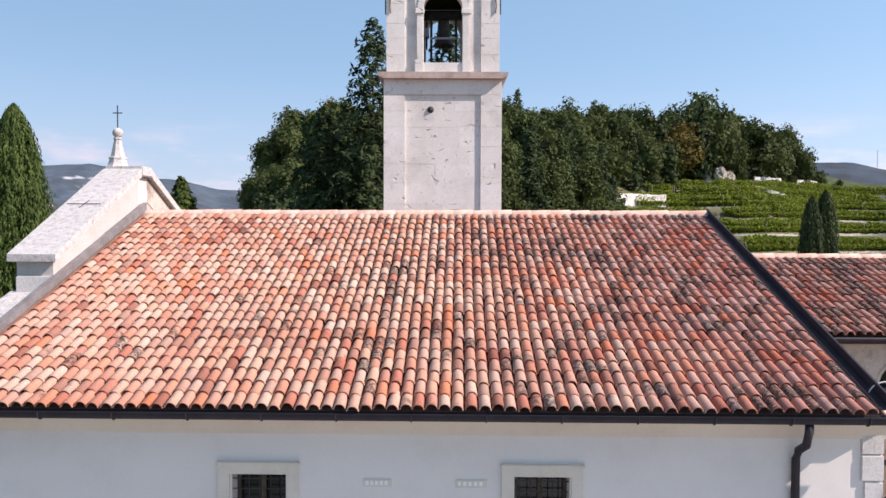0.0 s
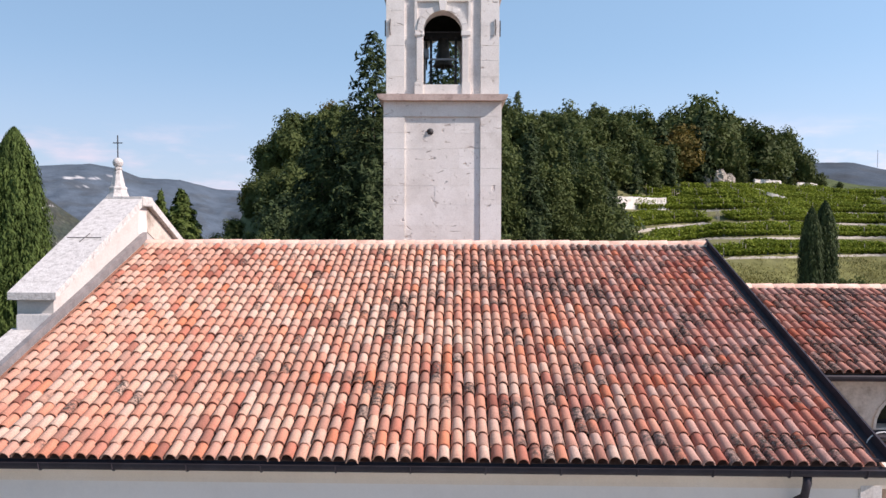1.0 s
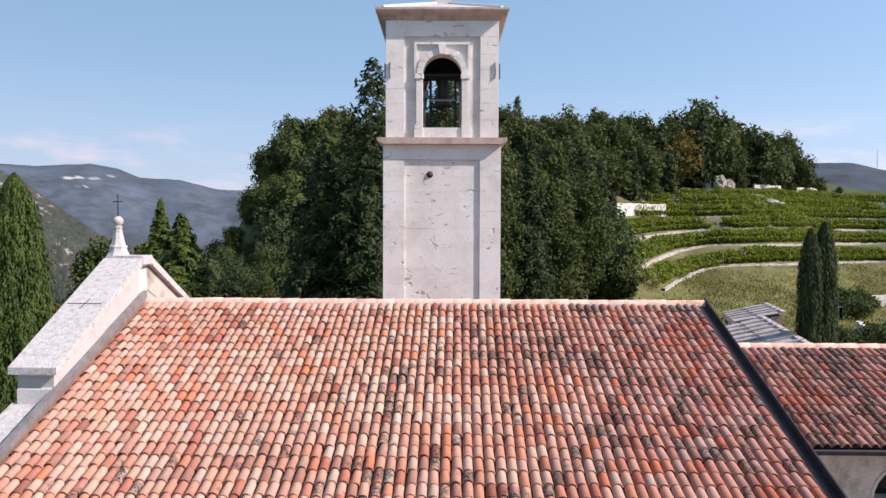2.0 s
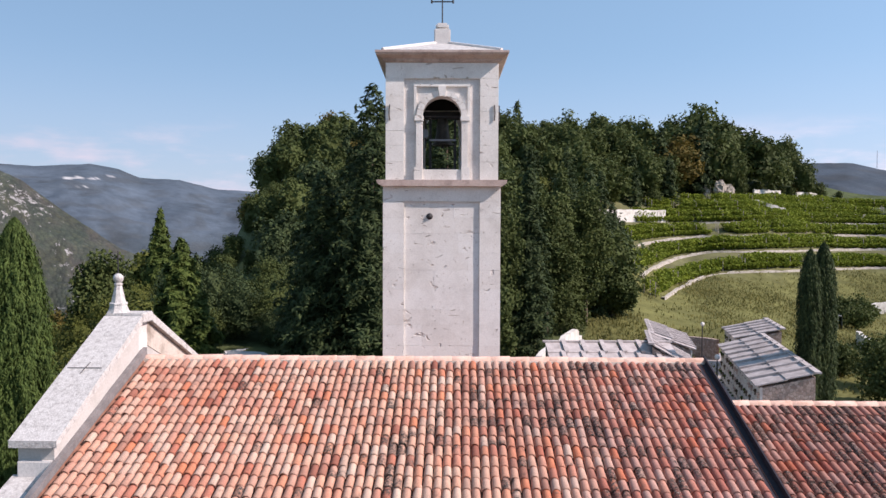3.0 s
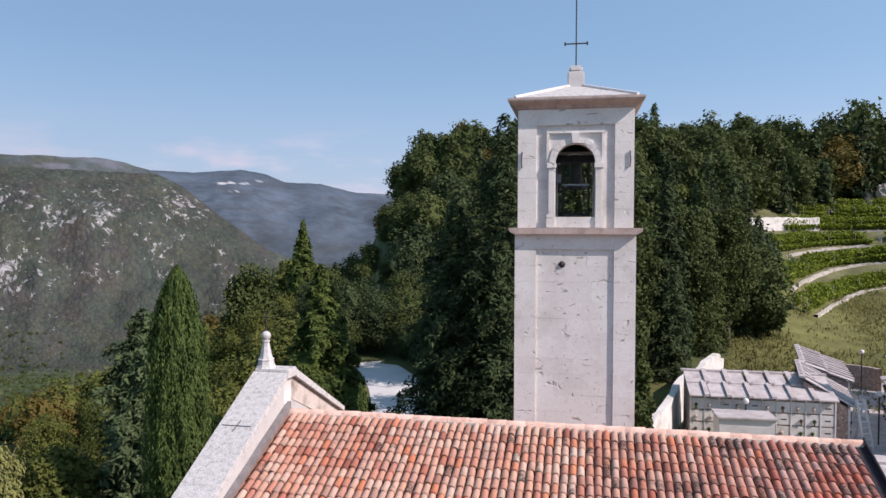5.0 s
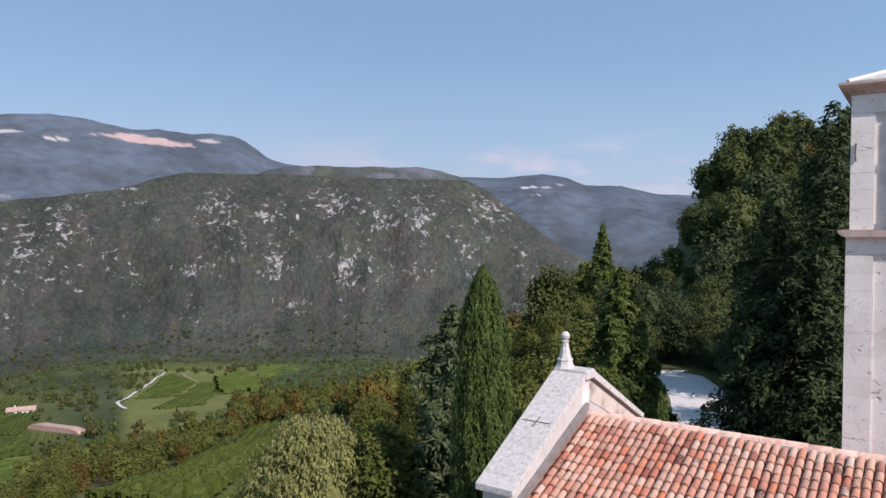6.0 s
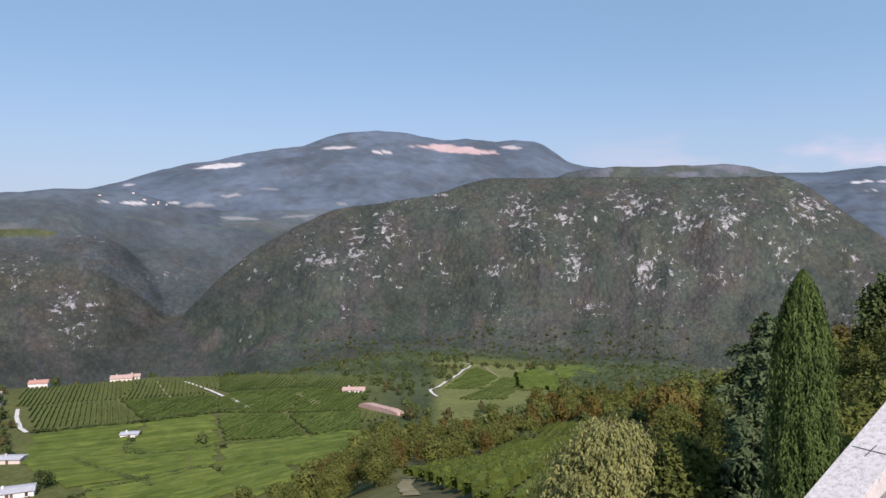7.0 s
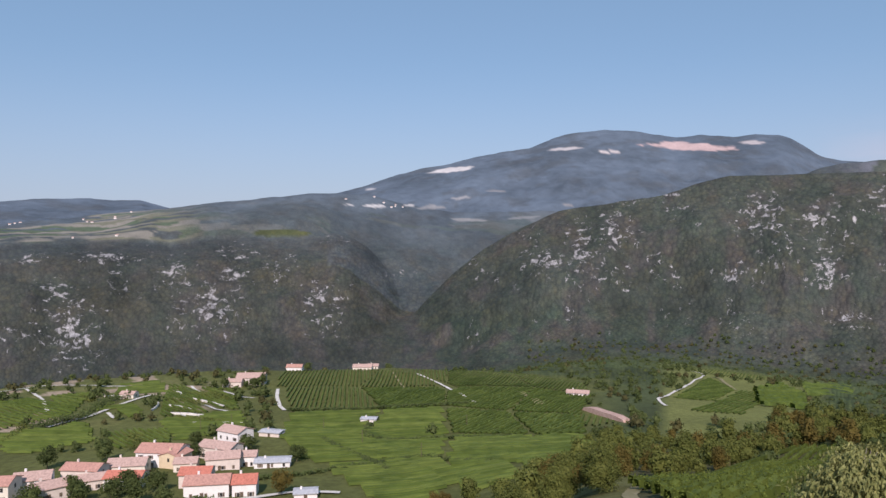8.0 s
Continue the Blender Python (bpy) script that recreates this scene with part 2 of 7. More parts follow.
_t.inputs["Detail"].default_value = 4.0
_t.inputs["Distortion"].default_value = 0.9
_l.new(_m.outputs[0], _t.inputs["Vector"])
_p = ramp(_n, _l, _t.outputs["Fac"], [(0.65, (0, 0, 0)), (0.7, (1, 1, 1))])
_s = ramp(_n, _l, noise_node(_n, _l, 17, 3, 0.6), [(0.66, (0, 0, 0)), (0.72, (1, 1, 1))])
_p = mix(_n, _l, "LIGHTEN", 1.0, _p, _s)
_c = mix(_n, _l, "MIX", _p, _c, (0.56, 0.5, 0.46))
_c = mix(_n, _l, "MULTIPLY", 0.7, _c, ramp(_n, _l, noise_node(_n, _l, 45, 4, 0.7), [(0.25, (0.74, 0.73, 0.72)), (0.6, (1.05, 1.05, 1.05))]))
_l.new(_c, _b.inputs["Base Color"])
_i = _n.new("ShaderNodeInvert")
_l.new(_p, _i.inputs["Color"])
bump(_n, _l, _b, _i.outputs[0], 0.85, 0.03)
CYPRESS = leaf_material("cypress_leaf", (0.045, 0.07, 0.02), (0.065, 0.1, 0.028), (0.09, 0.13, 0.038), 1.2)
GREY_PINE = leaf_material("grey_green_needles", (0.055, 0.08, 0.037), (0.077, 0.106, 0.05), (0.106, 0.138, 0.068), 0.8)
YELLOW_GREEN = leaf_material("yellow_green_leaves", (0.1, 0.115, 0.026), (0.13, 0.142, 0.033), (0.16, 0.168, 0.045), 0.3)
CEDAR = leaf_material("cedar_needles", (0.022, 0.036, 0.017), (0.04, 0.06, 0.026), (0.065, 0.088, 0.036), 0.6)
SPRUCE = leaf_material("young_conifer_needles", (0.046, 0.07, 0.018), (0.07, 0.1, 0.026), (0.1, 0.134, 0.037), 0.7)
SLOPE_OAK = leaf_material("olive_green_leaves", (0.07, 0.084, 0.02), (0.088, 0.101, 0.025), (0.11, 0.119, 0.033), 0.12)
VALLEY_LEAVES = leaf_material("dull_olive_leaves", (0.052, 0.052, 0.022), (0.07, 0.068, 0.028), (0.09, 0.084, 0.034), 0.1)
SLOPE_VINE = leaf_material("slope_vine_leaves", (0.06, 0.082, 0.015), (0.08, 0.106, 0.02), (0.106, 0.134, 0.028), 0.3)
RIDGE_CLAY = weathered("ridge_clay", (0.60, 0.41, 0.335), (0.42, 0.26, 0.20), (0.68, 0.52, 0.44), 3.0, 1.0, 0.85, 0.006, 40.0)
OAK = leaf_material("oak_leaves", (0.05, 0.067, 0.022), (0.06, 0.079, 0.026), (0.07, 0.09, 0.031), 0.1)
OAK_WARM = leaf_material("yellowing_leaves", (0.078, 0.066, 0.017), (0.095, 0.075, 0.02), (0.114, 0.086, 0.024), 0.15)
OLIVE = leaf_material("pale_green_leaves", (0.15, 0.16, 0.055), (0.19, 0.195, 0.072), (0.235, 0.235, 0.095), 0.8)
VINE = leaf_material("vine_leaves", (0.112, 0.15, 0.016), (0.148, 0.19, 0.023), (0.19, 0.23, 0.034), 0.4)
FIELD_VINE = leaf_material("field_vine_leaves", (0.068, 0.1, 0.02), (0.088, 0.124, 0.027), (0.108, 0.142, 0.034), 0.12)
GRASS = leaf_material("dry_grass", (0.1, 0.098, 0.03), (0.13, 0.124, 0.041), (0.165, 0.152, 0.056), 0.25)
MASONRY, _n, _l, _b = material("rubble_masonry", 0.9, spec=0.2)
_g = _n.new("ShaderNodeNewGeometry")
_v = _n.new("ShaderNodeTexVoronoi")
_v.feature = "DISTANCE_TO_EDGE"
_v.inputs["Scale"].default_value = 6.0
_l.new(_g.outputs["Position"], _v.inputs["Vector"])
_w = _n.new("ShaderNodeTexVoronoi")
_w.inputs["Scale"].default_value = 6.0
_l.new(_g.outputs["Position"], _w.inputs["Vector"])
_x = _n.new("ShaderNodeSeparateColor")
_l.new(_w.outputs["Color"], _x.inputs[0])
_c = ramp(_n, _l, _x.outputs[0], [(0.0, (0.34, 0.24, 0.2)), (0.5, (0.48, 0.36, 0.305)), (1.0, (0.59, 0.475, 0.415))])
_e = ramp(_n, _l, _v.outputs["Distance"], [(0.02, (0, 0, 0)), (0.09, (1, 1, 1))])
_c = mix(_n, _l, "MIX", _e, (0.30, 0.25, 0.21), _c)
_l.new(mix(_n, _l, "MULTIPLY", 0.6, _c, ramp(_n, _l, noise_node(_n, _l, 14, 4, 0.7), [(0.3, (0.65, 0.65, 0.65)), (0.65, (1.1, 1.1, 1.1))])), _b.inputs["Base Color"])
bump(_n, _l, _b, _e, 0.8, 0.03)


# ---- mesh helpers ----
def from_arrays(name, verts, faces, mat, smooth=False):
    """A mesh out of numpy arrays, all faces with the same count of corners."""
    v, f = np.asarray(verts, np.float32), np.asarray(faces, np.int32)
    me = bpy.data.meshes.new(name)
    k = f.shape[1]
    me.vertices.add(len(v))
    me.vertices.foreach_set("co", v.ravel())
    me.loops.add(f.size)
    me.loops.foreach_set("vertex_index", f.ravel())
    me.polygons.add(len(f))
    me.polygons.foreach_set("loop_start", np.arange(0, f.size, k, dtype=np.int32))
    me.polygons.foreach_set("use_smooth", np.full(len(f), smooth))
    me.update(calc_edges=True)
    me.materials.append(mat)
    return me


def thing(name, at=(0, 0, 0), label="", category="", group="", kind="", turn=0.0):
    ob = new(name)
    ob.empty_display_size = 0.2
    ob.matrix_world = pose(*at, 0, 0, turn)
    return tagged(ob, label, category, group, kind)


def part(name, bm, mat, parent=None, label="", smooth=False):
    """Links a bmesh (or a finished mesh) as one object under a thing or a part."""
    if isinstance(bm, bmesh.types.BMesh):
        me = bpy.data.meshes.new(name)
        bmesh.ops.recalc_face_normals(bm, faces=bm.faces)
        bm.to_mesh(me)
        bm.free()
        me.materials.append(mat)
        if smooth:
            me.polygons.foreach_set("use_smooth", [True] * len(me.polygons))
    else:
        me = bm
    ob = new(name, me)
    ob.parent = parent
    return tagged(ob, label) if label else ob


def box(x0, x1, y0, y1, z0, z1, bevel=0.0, bm=None):
    bm = bm or bmesh.new()
    got = bmesh.ops.create_cube(bm, size=1.0)
    vs = got["verts"]
    for v in vs:
        v.co = ((x0 + x1) / 2 + v.co.x * (x1 - x0), (y0 + y1) / 2 + v.co.y * (y1 - y0), (z0 + z1) / 2 + v.co.z * (z1 - z0))
    if bevel:
        es = {e for v in vs for e in v.link_edges}
        bmesh.ops.bevel(bm, geom=list(es), offset=bevel, segments=2, affect="EDGES")
    return bm


def prism(outline, lo, hi, axis="y", bm=None):
    """A flat outline in two axes drawn out along the third."""
    bm = bm or bmesh.new()

    def put(a, b, c):
        return {"y": (a, c, b), "x": (c, a, b), "z": (a, b, c)}[axis]
    r0 = [bm.verts.new(put(a, b, lo)) for a, b in outline]
    r1 = [bm.verts.new(put(a, b, hi)) for a, b in outline]
    k = len(outline)
    bm.faces.new(r0)
    bm.faces.new(r1[::-1])
    for i in range(k):
        bm.faces.new((r0[i], r0[(i + 1) % k], r1[(i + 1) % k], r1[i]))
    return bm


def lathe(profile, at=(0, 0, 0), sides=20, bm=None):
    bm = bm or bmesh.new()
    rings = []
    for r, z in profile:
        rings.append([bm.verts.new((at[0] + r * math.cos(2 * math.pi * i / sides), at[1] + r * math.sin(2 * math.pi * i / sides), at[2] + z)) for i in range(sides)])
    for a, b in zip(rings, rings[1:]):
        for i in range(sides):
            bm.faces.new((a[i], a[(i + 1) % sides], b[(i + 1) % sides], b[i]))
    bm.faces.new(rings[0][::-1])
    bm.faces.new(rings[-1])
    return bm


def tube(points, radius, sides=8, bm=None):
    """A rod along points; radius may be a list."""
    bm = bm or bmesh.new()
    pts = [Vector(p) for p in points]
    rad = radius if isinstance(radius, (list, tuple)) else [radius] * len(pts)
    rings = []
    for i, p in enumerate(pts):
        d = (pts[min(i + 1, len(pts) - 1)] - pts[max(i - 1, 0)]).normalized()
        side = d.cross(Vector((0.31, 0.17, 0.93)) if abs(d.z) < 0.9 else Vector((1, 0, 0))).normalized()
        up = d.cross(side)
        rings.append([bm.verts.new(p + (side * math.cos(2 * math.pi * k / sides) + up * math.sin(2 * math.pi * k / sides)) * rad[i]) for k in range(sides)])
    for a, b in zip(rings, rings[1:]):
        for k in range(sides):
            bm.faces.new((a[k], a[(k + 1) % sides], b[(k + 1) % sides], b[k]))
    bm.faces.new(rings[0][::-1])
    bm.faces.new(rings[-1])
    return bm


# ---- the lie of the land: bearings in degrees to the left of the church axis, distances in metres ----
def hash2(ix, iy, seed):
    h = (ix.astype(np.int64) * 374761393 + iy.astype(np.int64) * 668265263 + seed * 974711) & 0xFFFFFFFF
    h = ((h ^ (h >> 13)) * 1274126177) & 0xFFFFFFFF
    return ((h ^ (h >> 16)) & 0xFFFFFF) / float(0xFFFFFF)


def vnoise(x, y, size, seed=0):
    x, y = np.asarray(x, float) / size, np.asarray(y, float) / size
    ix, iy = np.floor(x), np.floor(y)
    fx, fy = x - ix, y - iy
    fx, fy = fx * fx * (3 - 2 * fx), fy * fy * (3 - 2 * fy)
    a, b = hash2(ix, iy, seed), hash2(ix + 1, iy, seed)
    c, d = hash2(ix, iy + 1, seed), hash2(ix + 1, iy + 1, seed)
    return (a * (1 - fx) + b * fx) * (1 - fy) + (c * (1 - fx) + d * fx) * fy


def fbm(x, y, size, octaves=4, seed=0):
    s, a, total = 0.0, 1.0, 0.0
    for k in range(octaves):
        s = s + a * vnoise(x, y, size / 2 ** k, seed + k * 17)
        total += a
        a *= 0.55
    return s / total


def crowns(x, y, size, seed=0):
    """Tree crowns seen from afar: one dome to each cell, 0 to 1."""
    gx, gy = np.floor(x / size), np.floor(y / size)
    best = np.zeros_like(x)
    for dx in (-1, 0, 1):
        for dy in (-1, 0, 1):
            cx, cy = gx + dx, gy + dy
            px, py = (cx + hash2(cx, cy, seed)) * size, (cy + hash2(cx, cy, seed + 5)) * size
            rad = size * (0.55 + 0.5 * hash2(cx, cy, seed + 9))
            d2 = ((x - px) ** 2 + (y - py) ** 2) / rad ** 2
            best = np.maximum(best, np.sqrt(np.clip(1 - d2, 0, 1)) * (0.6 + 0.4 * hash2(cx, cy, seed + 3)))
    return best


def smooth(a, b, x):
    t = np.clip((np.asarray(x, float) - a) / (b - a), 0, 1)
    return t * t * (3 - 2 * t)


NEAR_R = [0, 25, 45, 65, 100, 130, 165, 230, 400, 700]
NEAR = {
    -180: [0, 0, -1, -3, -8, -12, -18, -28, -50, -80],
    -50: [0, 0, -1, -2, -3, -3, -2, 0, -10, -40],
    -32: [0, 0, 0.5, 0, -2, -1.5, 5, 20, 0, -50],
    -20: [0, 0.5, 1, 1, 1.5, 4, 17, 31, 18, -40],
    -10: [0, 0.5, 1, 1.2, 5, 13, 25, 36, 22, -50],
    2: [0, 0.5, 1, 1.2, 5, 15, 28, 31, 5, -60],
    12: [0, 0.5, 1, 1, 7, 18, 25, 18, -20, -90],
    20: [0, 0.5, 1, 1, 2, 0, -6, -22, -70, -125],
}
LEFT_R = [0, 25, 45, 65, 100, 150, 230, 320, 570, 950]
NEAR_LEFT = {
    27: [0, 0, 0, -1, -6, -20, -42, -62, -110, -190],
    40: [0, -1, -4, -8, -16, -30, -50, -68, -112, -162],
    60: [0, -2, -6, -11, -21, -37, -58, -74, -103, -150],
    80: [0, -4, -13, -24, -40, -56, -66, -75, -95, -200],
    100: [0, -6, -17, -29, -44, -56, -64, -73, -92, -205],
    125: [0, -5, -14, -25, -40, -54, -63, -72, -90, -205],
    180: [0, 0, -1, -3, -8, -16, -28, -40, -64, -100],
}
NEAR_AZ = sorted(NEAR) + sorted(NEAR_LEFT)

# crests placed to fit the camera's view: bearing, rise over run
SPUR = [(14, -0.09), (20, -0.06), (24, -0.03), (26, -0.004), (27.4, 0.013), (29, 0.036), (30.3, 0.055), (32, 0.068), (36, 0.069), (44, 0.072),
        (53.2, 0.073), (55.6, 0.064), (57.8, 0.05), (61.5, 0.041), (65.6, 0.03), (67, 0.02), (69.4, 0.0), (71.8, -0.026), (74.2, -0.06), (77, -0.11), (80, -0.16), (86, -0.2)]
SADDLE = [(20, -0.1), (28, 0.02), (31, 0.06), (32.3, 0.073), (34, 0.082), (36, 0.087), (44, 0.087), (46, 0.086), (47.4, 0.08), (50, 0.06), (56, 0.03), (64, -0.05)]
SHELF = [(60, -0.25), (68, -0.2), (72, -0.16), (75.9, -0.105), (78.6, -0.058), (80.8, -0.02), (82, -0.006), (83.4, 0.0), (85.2, -0.008), (89.4, -0.006),
         (93, -0.01), (95.5, -0.018), (97.5, -0.012), (103, -0.014), (106, -0.015), (130, -0.015)]
PLATEAU = [(40, 0.02), (52, 0.03), (60, 0.033), (68, 0.03), (74, 0.028), (78, 0.04), (80.5, 0.052), (83.4, 0.0545), (86, 0.052), (87.3, 0.049), (89.4, 0.045), (91.5, 0.041),
           (93.5, 0.036), (95.5, 0.032), (100.8, 0.021), (106.3, 0.009), (130, 0.0)]
MOUNT = [(-180, 0.02), (-60, 0.05), (-40, 0.066), (-31.4, 0.068), (-29.2, 0.079), (-26.7, 0.08), (-25.3, 0.076), (-20, 0.06), (0, 0.03), (15.8, 0.047), (17.4, 0.048),
         (20, 0.06), (22.7, 0.061), (24.1, 0.072), (26, 0.077), (29.4, 0.071), (32, 0.073), (40, 0.075)]
MOUNT_LEFT = [(44, 0.084), (46, 0.088), (47.4, 0.095), (48.2, 0.106), (49.1, 0.117), (50, 0.123), (51.5, 0.125), (53, 0.123), (55.3, 0.128), (57, 0.126), (60, 0.136),
              (62.3, 0.139), (65.2, 0.134), (66.3, 0.128), (68, 0.116), (70, 0.112), (72.7, 0.103), (74.8, 0.093), (76.8, 0.088), (78.5, 0.079), (80.7, 0.066), (83.4, 0.053),
              (86, 0.04), (94, 0.028), (95.9, 0.033), (96.8, 0.037), (97.4, 0.041), (99.3, 0.041), (101.1, 0.043), (104.3, 0.04), (106.3, 0.036), (125, 0.03), (180, 0.02)]


def crest(table, az):
    return np.interp(az, [a for a, _ in table], [e for _, e in table])


def land_height(x, y, bumps=True):
    x, y = np.asarray(x, float), np.asarray(y, float)
    r, az = np.hypot(x, y), np.degrees(np.arctan2(-x, y))
    cols = np.array([np.interp(r, NEAR_R, NEAR[a]) if a in NEAR else np.interp(r, LEFT_R, NEAR_LEFT[a]) for a in NEAR_AZ])
    i = np.clip(np.searchsorted(NEAR_AZ, az) - 1, 0, len(NEAR_AZ) - 2)
    a0, a1 = np.take(NEAR_AZ, i), np.take(NEAR_AZ, i + 1)
    t = (az - a0) / (a1 - a0)
    t = t * t * (3 - 2 * t)
    z = np.take_along_axis(cols, i[None], 0)[0] * (1 - t) + np.take_along_axis(cols, i[None] + 1, 0)[0] * t
    z = z + (fbm(x, y, 60, 4, 3) - 0.5) * np.clip((r - 60) / 80, 0, 1) * 4
    if not bumps:
        return z
    eye = 13.0
    wob = fbm(az * 10, r * 0.05, 14, 4, 11) - 0.5
    rough = fbm(x, y, 240, 5, 21) - 0.5
    gully = fbm(az * 18 + r * 0.05, r * 0.3, 60, 2, 31) - 0.5
    ravine = np.abs(fbm(az * 30 + r * 0.03, r * 0.12, 75, 2, 35) - 0.5)

    def layer(table, r0, r1, foot, shape, relief=1.0):
        s = np.clip((r - r0) / (r1 - r0), 0, 1)
        top = eye + (crest(table, az) + wob * 0.003 * smooth(0.88, 1.0, s)) * r1
        rise = foot + (top - foot) * s ** shape
        back = top - np.clip(r - r1, 0, None) * 0.16
        zz = np.where(r < r1, rise, back)
        return np.where(r > r0, zz + (rough * 80 + gully * 40 + (0.1 - ravine) * 40) * relief * np.sin(np.pi * s) ** 1.3 * (r < r1), -500)
    spur = layer(SPUR, 900, 1850, -220, 0.95)
    saddle = layer(SADDLE, 1900, 2500, -200, 0.8, 0.5)
    shelf = layer(SHELF, 1150, 2400, -260, 0.95)
    # the fields above the gorge, and the side valley behind the spur
    k = smooth(81, 86, az)
    foot = (eye + crest(SHELF, az) * 2400) * k - 290 * (1 - k)
    start = 2400 * k + 1950 * (1 - k)
    top = eye + (crest(PLATEAU, az) + wob * 0.003) * 3100
    s = np.clip((r - start) / (3100 - start), 0, 1)
    plateau = np.where(r > start, foot + (top - foot) * s ** (0.85 - 0.2 * k) + rough * 60 * np.sin(np.pi * s), -500)
    plateau = np.where(r > 3100, top - (r - 3100) * 0.16, plateau)
    plateau = np.where(az < 40, -500, plateau)
    far = layer(MOUNT + MOUNT_LEFT, 2900, 4600, -120, 0.85, 0.8)
    hills = np.maximum.reduce([spur, saddle, shelf, plateau, far])
    return np.maximum(np.where(r > 900, np.maximum(z, -230 - 0.06 * np.clip(r - 1500, 0, 1500)), z), hills)


def ground_z(x, y):
    return float(land_height(np.array([x]), np.array([y]))[0])


# land cover colours, laid out by place, the far ones tinted with haze
def up_slope(r, z):
    """Way up the slopes beyond the valley, spaced so textures look even from the camera."""
    return z * 0.5 + np.interp(r, [0, 900, 1200, 1850, 2500, 5200], [0, 180, 370, 520, 640, 1400])


def land_cover(x, y, z):
    r, az = np.hypot(x, y), np.degrees(np.arctan2(-x, y))
    tan = (z - 13.0) / np.maximum(r, 1)
    # beyond the valley the cover varies along and up the slopes
    away = r > 1000
    u, w = np.where(away, np.radians(az) * 1800, x), np.where(away, up_slope(r, z), y)
    n1, n2, n3 = fbm(u, w, 120, 4, 41), fbm(u, w, 14, 3, 51), fbm(u, w, 45, 4, 61)
    # haze put into the colour: woods greyer past the valley, bluer with distance
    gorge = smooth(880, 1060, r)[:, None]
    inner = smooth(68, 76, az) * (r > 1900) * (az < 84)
    far_haze = np.maximum(np.clip((r - 1900) / 1500, 0, 1), 0.35 * inner)[:, None]
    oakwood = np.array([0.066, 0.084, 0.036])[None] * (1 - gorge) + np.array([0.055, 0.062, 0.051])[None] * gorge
    forest = (oakwood * (1 - far_haze) + np.array([0.08, 0.104, 0.132])[None] * far_haze) * (0.8 + 0.5 * n2[:, None]) * (0.62 + 0.8 * n1[:, None])
    brown = np.array([0.062, 0.06, 0.055])[None] * (0.8 + 0.5 * n2[:, None])
    # wall below the plateau darker and browner, foot of the spur darker and greener
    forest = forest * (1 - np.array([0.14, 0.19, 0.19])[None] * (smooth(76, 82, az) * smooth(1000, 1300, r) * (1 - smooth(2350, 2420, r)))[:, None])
    forest = forest * (1 - 0.24 * smooth(0, 14, -az) * (r > 2500))[:, None]
    low_green = smooth(-0.08, -0.13, tan) * smooth(50, 58, az) * (1 - smooth(74, 78, az)) * smooth(950, 1100, r) * (1 - smooth(1900, 1950, r))
    forest = forest * (1 + np.array([-0.22, -0.12, -0.18])[None] * low_green[:, None])
    k = smooth(0.5, 0.72, n3)[:, None] * (1 - 0.7 * smooth(1500, 2600, r)[:, None]) * smooth(900, 1150, r)[:, None]
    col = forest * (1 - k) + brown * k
    grass = np.array([0.135, 0.135, 0.048])[None] * (0.7 + 0.6 * n2[:, None])
    green = np.array([0.145, 0.158, 0.05])[None] * (0.75 + 0.5 * n3[:, None])
    earth = np.array([0.36, 0.31, 0.24])[None] * (0.8 + 0.4 * n2[:, None])

    def lay(mask, c):
        nonlocal col
        m = np.clip(mask, 0, 1)[:, None]
        col = col * (1 - m) + c * m
    lay((1 - smooth(62, 74, r + n3 * 10)) * (az < 22), grass * 0.85)
    lay((r < 160).astype(float) * (az < -11) * (az > -60), grass * 1.08)
    lay(smooth(118, 124, r) * (1 - smooth(172, 178, r - 4 * np.clip(-az - 24, 0, None))) * (az < -11) * (az > -40) * smooth(3, 4.5, z), earth * 0.15 + green * 0.55)
    lay((az > 34).astype(float) * (r < 330) * smooth(0.35, 0.5, n3), grass * 0.8)
    lay((az > 56).astype(float) * (az < 90) * (r < 165), grass * 0.9)
    # unseen pale ground before the church, added to bounce light onto its wall
    lay((1 - smooth(13, 17, r)).astype(float), np.array([0.46, 0.435, 0.40])[None] * (0.85 + 0.3 * n2[:, None]))
    # vineyards on the knoll and in the valley
    # knoll ground darkened: shade between the vine rows put into its colour
    lay(smooth(62, 66, az + n3 * 4) * smooth(150, 170, r + n3 * 20) * (1 - smooth(585, 600, r)), green * 0.7)
    lay(smooth(46, 49, az) * (1 - smooth(57, 58.5, az)) * smooth(270, 300, r) * (1 - smooth(860, 900, r)) * smooth(0.05, 0.15, n1), green)
    lay(smooth(40, 46, az) * (1 - smooth(66, 70, az)) * smooth(50, 60, r) * (1 - smooth(300, 330, r + n3 * 20)) * (az < 60), green * 0.3 + earth * 0.1)
    # bare and mown strips among the vines beyond the hamlet
    strip = hash2(np.floor(az * 0.55 + n1 * 3), np.floor(r / 26 + n3 * 2), 17)
    beyond = smooth(92, 94, az) * smooth(360, 380, r) * (1 - smooth(590, 610, r))
    lay(beyond * (strip > 0.72) * 0.9, earth * np.array([0.95, 0.86, 0.8])[None])
    lay(beyond * (strip < 0.25) * 0.7, grass * 1.1)
    # fields on the high plateau above the gorge, in strips along the slope
    wx = az * 0.3 + (fbm(x, y, 300, 3, 91) - 0.5) * 3
    wr = r / 32 + (fbm(x, y, 200, 3, 95) - 0.5) * 4
    cell = hash2(np.floor(wx), np.floor(wr), 7)
    open_land = smooth(0.44, 0.5, fbm(x, y, 330, 3, 97) + 0.12 * smooth(84, 90, az) - 0.1 * (1 - smooth(80, 84, az)))
